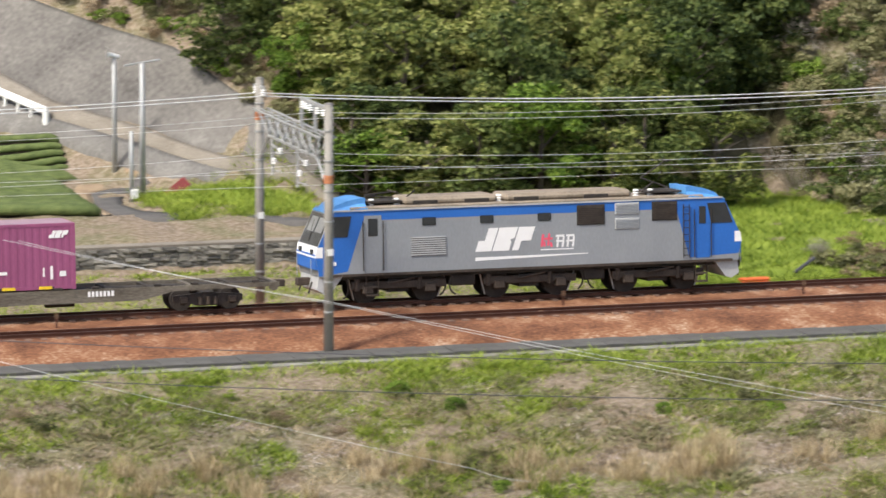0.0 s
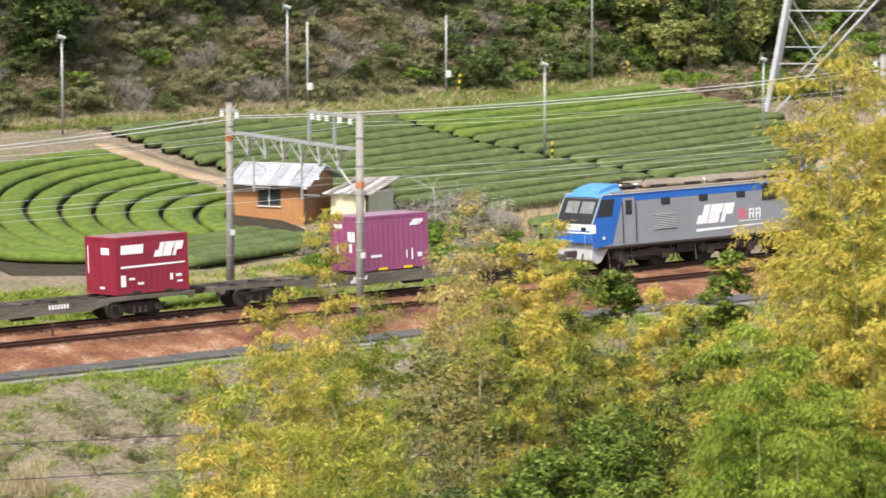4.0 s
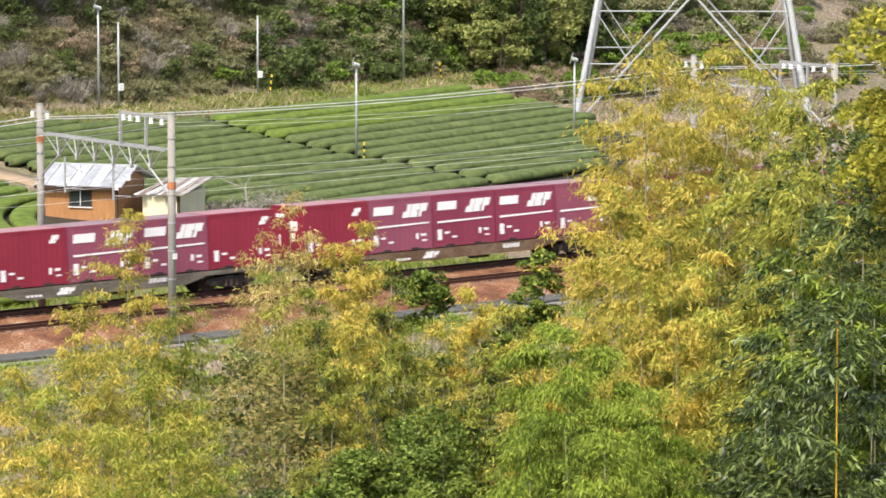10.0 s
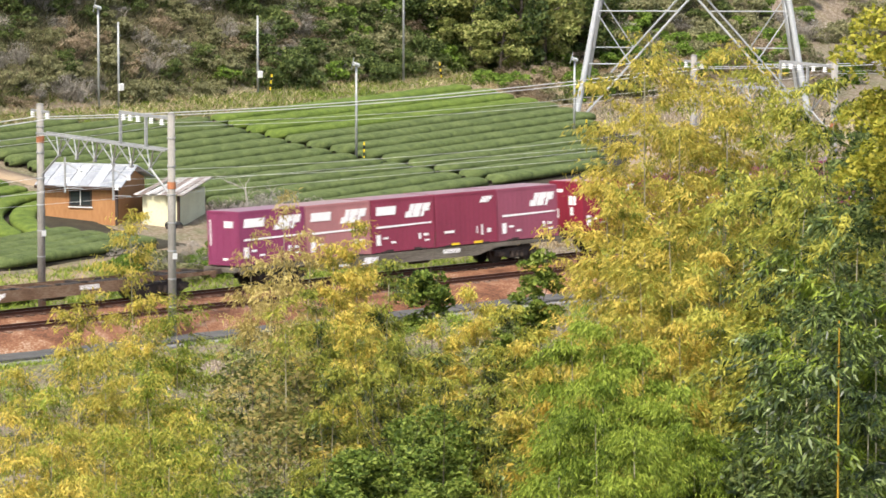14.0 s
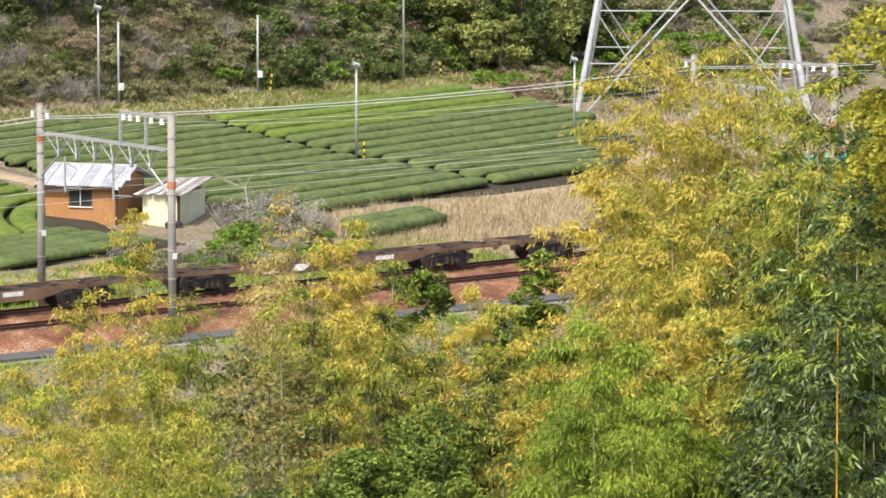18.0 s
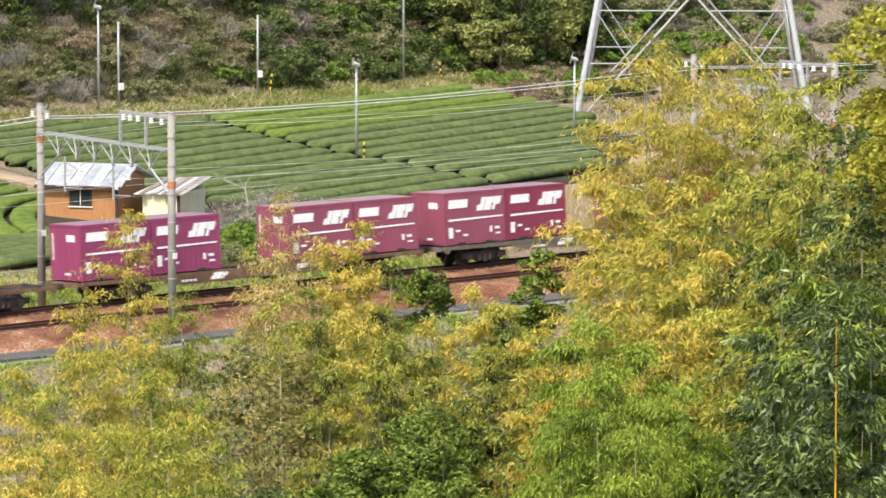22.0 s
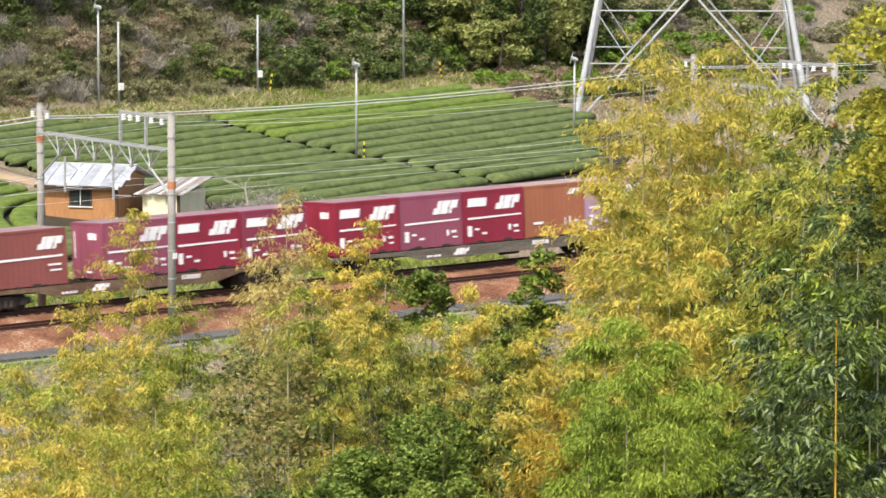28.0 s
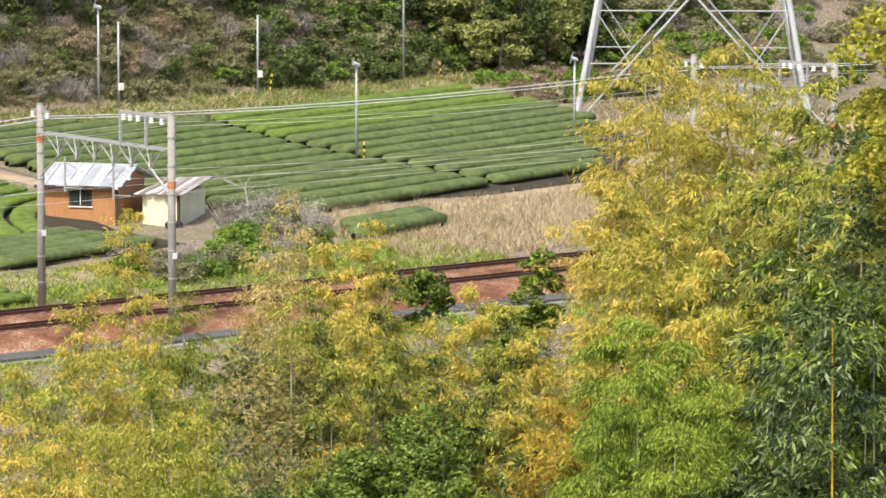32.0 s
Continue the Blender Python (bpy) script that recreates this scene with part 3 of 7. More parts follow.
            part("collector_head", rod(bmesh.new(), (x + 0.5, -0.6, 4.22), (x + 0.5, 0.6, 4.22), 0.03, seg=6), M["dark"], arm)
        part("horn_stay", rod(bmesh.new(), (s * 4.9, -0.4, 3.9), (s * 4.9 + 0.5, -0.4, 4.25), 0.03, seg=6), M["dark"], roof)
    for x in (-6.2, -5.2, -1.05, 4.6, 5.2):
        insulator(roof, (x, -0.55, 4.0), s=1.1)
    # bogies
    wm = None
    for c in (-5.3, 0.0, 5.3):
        bg = part("bogie", B(c - 1.9, c + 1.9, -1.15, -1.0, 0.55, 0.85, bevel=0.03), M["bogie"], lo, "dusty three-part bogie frame")
        part("bogie_frame_far", B(c - 1.9, c + 1.9, 1.0, 1.15, 0.55, 0.85), M["bogie"], bg)
        part("transom", B(c - 0.4, c + 0.4, -1.0, 1.0, 0.4, 0.9), M["dark"], bg)
        for dx in (-1.25, 1.25):
            for y in (-0.57, 0.57):
                if wm is None:
                    wm = part("wheel", wheel_mesh(0.56), M["dark"], bg)
                    wm.matrix_basis = pose(c + dx, y, 0.53)
                else:
                    share(wm, pose(c + dx, y, 0.53, 0, 0, 0 if y < 0 else 180), bg)
            part("axle_box", B(c + dx - 0.22, c + dx + 0.22, -1.25, -0.98, 0.38, 0.72, bevel=0.04), M["bogie"], bg)
            part("spring", rod(bmesh.new(), (c + dx - 0.42, -1.1, 0.5), (c + dx - 0.42, -1.1, 0.95), 0.1, seg=10), M["bogie"], bg)
            part("sand_pipe", rod(bmesh.new(), (c + dx * 1.55, -0.8, 0.95), (c + dx * 1.35, -0.62, 0.12), 0.03, seg=6), M["loco_pale"], bg)
        part("damper", rod(bmesh.new(), (c - 0.5, -1.2, 0.75), (c + 0.6, -1.2, 0.95), 0.05, seg=8), M["bogie"], bg)
    for x, dx in ((-3.75, 0.35), (-2.9, -0.35), (1.9, 0.3), (2.75, -0.35), (-7.6, 0.3)):
        bm = bmesh.new()
        pts = [(x + dx * math.sin(a), -1.05, 0.62 - 0.42 * math.cos(a)) for a in np.linspace(0.3, 2.6, 7)]
        for a, b in zip(pts, pts[1:]):
            rod(bm, a, b, 0.035, seg=6)
        part("cable_loop", bm, M["dark"], lo)
    for x0, x1 in ((-3.2, -2.2), (2.2, 3.1)):
        part("underfloor_tank", B(x0, x1, -1.1, 1.1, 0.55, 1.08, bevel=0.06), M["dark"], lo)
    for x in (-6.4, 7.05):
        st = part("cab_step", B(x - 0.25, x + 0.25, -1.3, -1.1, 0.3, 0.36), M["bogie"], lo)
        part("step_rung", B(x - 0.25, x + 0.25, -1.3, -1.1, 0.62, 0.68), M["bogie"], st)
        for xx in (x - 0.24, x + 0.24):
            part("step_side", B(xx - 0.02, xx + 0.02, -1.28, -1.2, 0.3, 1.1), M["bogie"], st)
    part("floor_frame", B(-8.2, 8.2, -1.1, 1.1, 0.95, 1.12), M["dark"], lo)
    return lo


def build_wagon(rusty):
    m = M["sill_rust"] if rusty else M["sill"]
    w = tagged(empty("container_wagon"), "low grey flat wagon for containers" if not rusty else "rust-stained flat wagon for containers", "flat wagon", "wagons of the freight train")
    sill = [(-9.75, 1.02), (-9.75, 0.86), (-5.6, 0.82), (-4.4, 0.52), (4.4, 0.52), (5.6, 0.82), (9.75, 0.86), (9.75, 1.02)]
    for y0, y1 in ((-1.3, -1.18), (1.18, 1.3)):
        s = part("side_sill", prism(bmesh.new(), sill, y0, y1), m, w)
        for y in (y0,) if y0 < 0 else (y1,):
            for x in np.arange(-9, 9.1, 1.8):
                part("stake_pocket", B(x - 0.05, x + 0.05, min(y, y * 1.02), max(y, y * 1.02), 0.88, 1.0), m, s)
    part("deck", B(-9.7, 9.7, -0.3, 0.3, 0.78, 0.96), M["dark"], w)
    for x in np.arange(-9.6, 9.7, 1.6):
        part("cross_member", B(x - 0.09, x + 0.09, -1.18, 1.18, 0.8, 1.0), M["dark"] if int(x * 10) % 3 else m, w)
    for x in np.arange(-2, 3) * SLOT:
        for dx in (-1.2, 1.2):
            part("twist_lock", B(x + dx - 0.14, x + dx + 0.14, -1.3, -1.1, 1.02, 1.12, bevel=0.02), M["dark"], w)
    y = -1.303
    marks("operator_mark", logo(-2.6, 0.62, 0.8, 0.3), M["white"], w, y, label="white block lettering shapes")
    marks("stencil", [rect(-4.2 + 0.22 * k, -4.05 + 0.22 * k, 0.62, 0.72) for k in range(4)], M["white"], w, y, label="small white stencilled bars")
    marks("wagon_number", [rect(2.3 + 0.15 * k, 2.4 + 0.15 * k, 0.74, 0.94) for k in range(7)], M["white"], w, y, label="white number bars")
    part("brake_cylinder", rod(bmesh.new(), (-1.4, 0, 0.55), (-0.5, 0, 0.55), 0.18, seg=12), M["dark"], w)
    part("air_tank", rod(bmesh.new(), (0.8, -0.6, 0.5), (1.9, -0.6, 0.5), 0.17, seg=12), M["dark"], w)
    wm = None
    for c in (-7.0, 7.0):
        bg = part("bogie", prism(bmesh.new(), [(c - 1.35, 0.35), (c - 1.35, 0.6), (c - 0.5, 0.68), (c + 0.5, 0.68), (c + 1.35, 0.6), (c + 1.35, 0.35), (c + 0.8, 0.35), (c + 0.45, 0.2), (c - 0.45, 0.2), (c - 0.8, 0.35)], -1.05, -0.88), M["dark"], w, "grimy two-axle bogie")
        part("bogie_frame_far", B(c - 1.3, c + 1.3, 0.88, 1.02, 0.35, 0.6), M["dark"], bg)
        part("bolster", B(c - 0.25, c + 0.25, -1.1, 1.1, 0.4, 0.72), M["dark"], bg)
        for dx in (-0.95, 0.95):
            for yy in (-0.57, 0.57):
                if wm is None:
                    wm = part("wheel", wheel_mesh(0.43, 0.12), M["dark"], bg)
                    wm.matrix_basis = pose(c + dx, yy, 0.42)
                else:
                    share(wm, pose(c + dx, yy, 0.42, 0, 0, 0 if yy < 0 else 180), bg)
            part("axle_box", B(c + dx - 0.16, c + dx + 0.16, -1.14, -0.98, 0.3, 0.56, bevel=0.03), M["bogie"], bg)
        for dx in (-0.3, 0.0, 0.3):
            part("spring", rod(bmesh.new(), (c + dx, -1.08, 0.25), (c + dx, -1.08, 0.55), 0.09, seg=10), M["bogie"], bg)
    for s in (-1, 1):
        part("coupler", B(min(s * 9.7, s * 10.28), max(s * 9.7, s * 10.28), -0.14, 0.14, 0.72, 0.98, bevel=0.03), M["bogie"], w)
        part("end_beam", B(s * 9.72 - 0.06, s * 9.72 + 0.06, -1.17, 1.17, 0.8, 1.0), m, w)
        part("hand_brake", rod(bmesh.new(), (s * 9.5, -1.31, 0.85), (s * 9.5, -1.38, 0.85), 0.16, seg=14), m, w)
    return w


DECK = 1.06


def container_shell(name, L, H, body_m, roof_m, ribs, label, category="container"):
    c = tagged(empty(name), label, category, "containers on the freight train")
    Wd = 1.225
    # corrugated shell: an outline in x, y drawn up
    step = (L - 0.35) / ribs
    edge_pts = [(-L / 2 + 0.03, -Wd + 0.021)]
    for k in range(ribs):
        x = -L / 2 + 0.2 + step * k
        edge_pts += [(x + step * 0.12, -Wd + 0.021), (x + step * 0.26, -Wd + 0.012), (x + step * 0.68, -Wd + 0.012), (x + step * 0.82, -Wd + 0.021)]
    edge_pts.append((L / 2 - 0.03, -Wd + 0.021))
    edge_pts += [(-x, -y) for x, y in edge_pts]
    bm = bmesh.new()
    lo_, hi_ = [bm.verts.new((x, y, 0.06)) for x, y in edge_pts], [bm.verts.new((x, y, H - 0.02)) for x, y in edge_pts]
    for i in range(len(edge_pts)):
        j = (i + 1) % len(edge_pts)
        bm.faces.new((lo_[i], lo_[j], hi_[j], hi_[i]))
    bm.faces.new(hi_)
    bm.faces.new(lo_[::-1])
    body = part("body", bm, body_m, c)
    bm = bmesh.new()
    for sx in (-1, 1):
        for sy in (-1, 1):
            box(bm, *sorted((sx * (L / 2 - 0.13), sx * L / 2)), *sorted((sy * (Wd - 0.13), sy * Wd)), 0.0, H)
    for sy in (-1, 1):
        box(bm, -L / 2 + 0.13, L / 2 - 0.13, *sorted((sy * (Wd - 0.1), sy * Wd)), 0.02, 0.14)
        box(bm, -L / 2 + 0.13, L / 2 - 0.13, *sorted((sy * (Wd - 0.1), sy * Wd)), H - 0.11, H)
    for sx in (-1, 1):
        box(bm, *sorted((sx * (L / 2 - 0.08), sx * L / 2)), -Wd + 0.13, Wd - 0.13, H - 0.1, H)
        box(bm, *sorted((sx * (L / 2 - 0.08), sx * L / 2)), -Wd + 0.13, Wd - 0.13, 0.02, 0.14)
    part("frame", bm, body_m, c)
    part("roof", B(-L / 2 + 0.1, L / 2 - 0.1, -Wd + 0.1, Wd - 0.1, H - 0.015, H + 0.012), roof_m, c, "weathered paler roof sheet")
    for sx in (-1, 1):
        for y0, y1 in ((-1.05, -0.02), (0.02, 1.05)):
            d = part("end_door", B(*sorted((sx * (L / 2 - 0.035), sx * (L / 2 - 0.008))), y0, y1, 0.16, H - 0.13), body_m, c)
            part("lock_rod", rod(bmesh.new(), (sx * (L / 2 + 0.005), (y0 + y1) / 2, 0.2), (sx * (L / 2 + 0.005), (y0 + y1) / 2, H - 0.2), 0.016, seg=6), body_m, d)
    for x in (-L * 0.22, L * 0.22):
        part("fork_pocket", B(x - 0.22, x + 0.22, -Wd - 0.004, -Wd + 0.05, 0.01, 0.12), M["dark"], c)
    return c


def paint(name, c, k=0.16):
    return mat(name, tone(c, k), 0.5, 0, 0.9, 14, 0.0, "object", 0.12, stretch=(1, 1, .35), spec=0.35)


PAINTS = {"purple": (0.265, 0.075, 0.16), "plum": (0.24, 0.048, 0.115), "wine": (0.23, 0.038, 0.07), "mauve": (0.25, 0.068, 0.105), "red": (0.235, 0.021, 0.042), "brick": (0.24, 0.075, 0.065), "orange": (0.31, 0.115, 0.06), "lavender": (0.4, 0.26, 0.36), "faded pink": (0.36, 0.16, 0.16)}
KINDS = {}
Y = -1.228


def small_marks(c):
    marks("data_plate", [rect(-1.62, -1.36, 0.35, 0.85)], M["white"], c, Y, label="white data plate")
    marks("stencil", [rect(-1.2, -0.9, 0.62, 0.72), rect(-0.75, -0.45, 0.4, 0.5), rect(0.9, 1.05, 0.5, 0.78), rect(1.2, 1.5, 0.62, 0.74), rect(1.25, 1.55, 0.38, 0.46)], M["white"], c, Y, label="small white stencil bars")


def end_marks(c, L):
    for y0, y1, z0, z1 in ((0.2, 0.85, 1.95, 2.12), (0.55, 0.68, 0.7, 1.15), (-0.75, -0.2, 1.35, 1.8), (-0.55, -0.3, 0.85, 1.25)):
        part("end_stencil", B(-L / 2 - 0.004, -L / 2 + 0.002, y0, y1, z0, z1), M["white"], c, "white stencil bar on the end")


def kind_plain(colour):
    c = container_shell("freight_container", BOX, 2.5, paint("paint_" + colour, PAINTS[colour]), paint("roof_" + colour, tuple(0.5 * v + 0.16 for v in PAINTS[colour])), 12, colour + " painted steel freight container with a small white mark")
    marks("operator_mark", logo(0.85, 1.95, 0.62, 0.28), M["white"], c, Y, label="white block lettering shapes")
    marks("stencil", [rect(-1.35, -0.75, 0.62, 0.74), rect(0.62, 0.68, 0.5, 0.85), rect(0.9, 1.0, 0.4, 0.9), rect(1.25, 1.5, 0.5, 0.7)], M["white"], c, Y, label="small white stencil bars")
    part("pocket_cover", B(-0.95, -0.45, Y - 0.01, Y + 0.02, 0.03, 0.14), M["yellow"], c, "yellow fork pocket cover")
    part("pocket_cover", B(0.45, 0.95, Y - 0.01, Y + 0.02, 0.03, 0.14), M["yellow"], c, "yellow fork pocket cover")
    end_marks(c, BOX)
    return c


def kind_logo(colour, block=True):
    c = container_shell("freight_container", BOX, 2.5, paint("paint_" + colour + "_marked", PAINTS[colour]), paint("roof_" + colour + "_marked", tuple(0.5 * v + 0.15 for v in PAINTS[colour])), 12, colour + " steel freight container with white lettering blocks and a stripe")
    if block:
        marks("name_block", [rect(-1.6, -0.45, 1.75, 2.15, 0.05)], M["white"], c, Y, label="white name block")
    marks("operator_mark", logo(0.1, 1.55, 1.25, 0.62), M["white"], c, Y, label="white block lettering shapes")
    marks("stripe", [[(-1.6, 1.14), (1.7, 1.2), (1.7, 1.27), (-1.6, 1.24)]], M["white"], c, Y, label="white stripe")
    small_marks(c)
    for y0, y1, z0, z1 in ((-0.75, -0.1, 1.75, 2.05), (0.95, 1.02, 0.9, 2.1), (-0.3, 0.1, 0.25, 0.35)):
        part("end_stencil", B(-BOX / 2 - 0.004, -BOX / 2 + 0.002, y0, y1, z0, z1), M["white"], c, "white stencil bar on the end")
    return c


def kind_bright():
    c = container_shell("freight_container", BOX, 2.5, paint("paint_red_bright", PAINTS["red"]), paint("roof_red_bright", (0.36, 0.2, 0.22)), 12, "bright red freight container with a small white mark")
    marks("operator_mark", logo(0.95, 1.85, 0.4, 0.36), M["white"], c, Y, label="white block lettering shapes")
    small_marks(c)
    end_marks(c, BOX)
    return c


def kind_twenty():
    c = container_shell("freight_container", 5.85, 2.5, paint("paint_brick_long", PAINTS["brick"]), paint("roof_brick_long", (0.27, 0.18, 0.18)), 19, "brownish red twenty-foot container with white stripe and rusty end")
    marks("name_block", [rect(-2.7, -1.5, 1.72, 2.15, 0.05)], M["white"], c, Y, label="white name block")
    marks("operator_mark", logo(1.35, 1.6, 1.1, 0.55), M["white"], c, Y, label="white block lettering shapes")
    marks("stripe", [[(-2.7, 1.14), (2.7, 1.24), (2.7, 1.33), (-2.7, 1.26)]], M["white"], c, Y, label="white stripe")
    marks("stencil", [rect(-2.6, -1.5, 0.86, 0.95), rect(-2.6, -1.75, 0.32, 0.75), rect(1.9, 2.6, 0.86, 0.95), rect(2.0, 2.6, 0.62, 0.7)], M["white"], c, Y, label="small white stencil bars")
    for y0, y1, z0, z1 in ((-0.9, -0.3, 1.75, 2.05), (0.4, 0.8, 1.7, 1.95)):
        part("end_stencil", B(-2.929, -2.923, y0, y1, z0, z1), M["white"], c, "white stencil bar on the end")
    return c


def long_box(colour, roofc, label, kind):
    c = container_shell("long_container", 9.5, 2.6, paint("paint_long_" + kind, colour, 0.25), paint("roof_long_" + kind, roofc), 34, label)
    if kind == "teal":
        marks("stripes", [[(0.2 - 0.5 * k, 0.55 + 0.28 * k), (4.0 - 0.7 * k, 0.75 + 0.28 * k), (3.9 - 0.7 * k, 0.86 + 0.28 * k), (0.3 - 0.5 * k, 0.66 + 0.28 * k)] for k in range(4)], M["white"], c, Y, label="slanting white stripes")
        marks("operator_mark", logo(3.2, 1.75, 0.8, 0.5), M["white"], c, Y, label="white block lettering shapes")
        marks("stencil", [rect(-4.0, -2.6, 2.1, 2.2), rect(-3.4, -2.8, 1.6, 1.72), rect(-4.2, -3.4, 0.3, 0.4)], M["white"], c, Y, label="small white stencil bars")
        marks("emblem", [[(-4.3, 1.75), (-4.05, 1.5), (-3.8, 1.75), (-4.05, 2.0)]], M["amber"], c, Y, label="amber emblem shape")
    elif kind == "courier":
        def disc(x, z, r, n=20, sq=0.9):
            return [(x + r * math.cos(2 * math.pi * i / n), z + sq * r * math.sin(2 * math.pi * i / n)) for i in range(n)]
        marks("emblem_disc", [disc(-2.6, 1.6, 0.72)], M["amber"], c, Y, label="round amber emblem")
        marks("emblem_shape", [disc(-2.6, 1.56, 0.46, 16, 0.62)], M["black"], c, Y - 0.007, label="plain dark shape on the emblem")
        marks("name_block", [rect(x + a, x + b, z0, z1) for x in (-0.9, 0.75, 2.4) for a, b, z0, z1 in ((0, 0.78, 1.78, 1.95), (0, 0.18, 1.2, 1.78), (0.3, 0.48, 1.2, 1.78), (0.6, 0.78, 1.2, 1.78), (0.18, 0.6, 1.42, 1.55))], M["amber"], c, Y, label="amber block in place of a painted name")
        marks("stencil", [rect(-3.8, -2.9, 0.45, 0.58), rect(-3.8, -3.1, 0.28, 0.36)], M["white"], c, Y, label="white stencil bars")
        marks("foot_strokes", [rect(1.8, 3.6, 0.75, 0.92)], M["amber"], c, Y, label="amber line of small strokes")
        bm = B(-4.756, -4.748, -0.75, 0.0, 1.4, 2.0)
        part("end_emblem", bm, M["amber"], c, "amber emblem on the end")
    elif kind == "silver":
        cols = ((0.5, 0.06, 0.04), (0.6, 0.3, 0.02), (0.25, 0.4, 0.05), (0.05, 0.12, 0.35))
        for k, q in enumerate(cols):
            z = 2.35 - 0.1 * k
            marks("rainbow_stripe", [[(0.6 - 0.0 * k, z - 0.1), (4.4, z - 0.1), (4.4, z), (0.6, z)], [(-0.9, 0.75 - 0.05 * k), (-0.5, 0.8 - 0.05 * k), (0.7, z), (0.55, z - 0.12)]], mat("stripe_paint", tone(q), 0.6), c, Y, label="faded rainbow stripe")
        marks("leaf_strokes", [[(-2.8 + k * 0.9, 1.2), (-2.6 + k * 0.9, 1.2), (-2.0 + k * 0.9, 2.2), (-2.3 + k * 0.9, 2.2)] for k in range(2)], mat("stripe_green", tone((0.3, 0.45, 0.12)), 0.6), c, Y, label="faded green strokes")
        marks("stencil", [rect(1.6, 3.9, 1.3, 1.42)], M["pink"], c, Y, label="faded red line of lettering bars")
        part("end_post", B(-4.76, -4.74, -1.2, -0.9, 0.05, 2.5), M["paint_white"], c, "pale corner post")
    else:
        marks("slant_panel", [[(-1.4, 0.9), (0.3, 0.9), (-0.9, 2.2), (-2.2, 2.2)]], mat("slant_blue", tone((0.2, 0.34, 0.46)), 0.6), c, Y, label="faded light blue slanting panel")
        marks("slant_edge", [[(0.3, 0.9), (0.6, 0.9), (-0.6, 2.2), (-0.9, 2.2)]], M["white"], c, Y, label="white slanting edge")
        marks("name_block", [rect(-4.0, -3.75, 1.5, 2.0), rect(-3.6, -3.35, 1.5, 2.0), rect(-3.2, -2.7, 1.5, 2.0)], mat("faded_black", tone((0.1, 0.09, 0.08)), 0.6), c, Y, label="faded dark lettering bars")
        marks("stencil", [rect(2.6, 3.1, 2.1, 2.25), rect(3.4, 3.9, 2.15, 2.3)], M["white"], c, Y, label="small white stencil bars")
    return c


KINDS["P"] = kind_plain("purple")
KINDS["p"] = kind_plain("wine")
KINDS["W"] = kind_logo("wine")
KINDS["M"] = kind_logo("mauve", False)
KINDS["m"] = kind_logo("mauve")
KINDS["R"] = kind_logo("red")
KINDS["J"] = kind_bright()
KINDS["N"] = kind_logo("plum", False)
KINDS["Q"] = kind_logo("plum")
KINDS["F"] = kind_logo("faded pink")
KINDS["O"] = kind_plain("orange")
KINDS["L"] = kind_logo("lavender", False)
KINDS["2"] = kind_twenty()
KINDS["t"] = long_box((0.02, 0.27, 0.29), (0.12, 0.42, 0.42), "long teal container with slanting white stripes", "teal")
KINDS["c"] = long_box((0.015, 0.23, 0.2), (0.1, 0.36, 0.32), "long teal courier container with amber emblem", "courier")
KINDS["s"] = long_box((0.4, 0.37, 0.29), (0.4, 0.38, 0.34), "long dirty beige container with faded rainbow stripes", "silver")
KINDS["b"] = long_box((0.3, 0.15, 0.07), (0.28, 0.26, 0.24), "long rust-brown container with a faded blue panel", "brown")

LOADS = ["..P..", "R...p", "ts", "bc", "FNmWW", "MWWmJ", "JmmJJ", "MMRMm", "NMMMJ", "MpWFQ", ".....", "cc", ".....", ".....",
         "..Q..", ".RmO.", "Jm.Wm", "mm.QQ", ".....", ".....", ".....", ".....", "LORMR", "WRM.."]
loco = build_loco()
MOVING.append((loco, LOCO_U))
wagons = [build_wagon(False), build_wagon(True)]
used = set()


def thing(proto, u, z):
    ob = proto if proto.name not in used else copy_thing(proto, proto.matrix_basis.copy())
    used.add(proto.name)
    ob.matrix_basis = pose(u, 0, 0, -CANT) @ pose(0, 0, z)
    MOVING.append((ob, u, z))


for i, load in enumerate(LOADS):
    u = FIRST_U - PITCH * i
    thing(wagons[1 if i % 3 == 2 or load == "....." else 0], u, 0.0)
    if len(load) == 2:
        for k, q in enumerate(load):
            thing(KINDS[q], u + (4.78, -4.78)[k], DECK)
    else:
        for k, q in enumerate(load):
            if q != ".":
                thing(KINDS[q], u + (2 - k) * SLOT, DECK)
thing(KINDS["2"], FIRST_U - PITCH * 23 - 6.7, DECK)
tail = tagged(part("tail_marker", rod(bmesh.new(), (0, -0.03, 0), (0, 0.03, 0), 0.16, seg=16), M["tail_red"]), "round red tail marker on the last wagon", "tail marker")
part("bracket", B(-0.02, 0.02, 0.03, 0.06, -0.3, 0.1), M["dark"], tail)
MOVING.append((tail, FIRST_U - PITCH * 23 - 9.85, 1.2, -0.9))

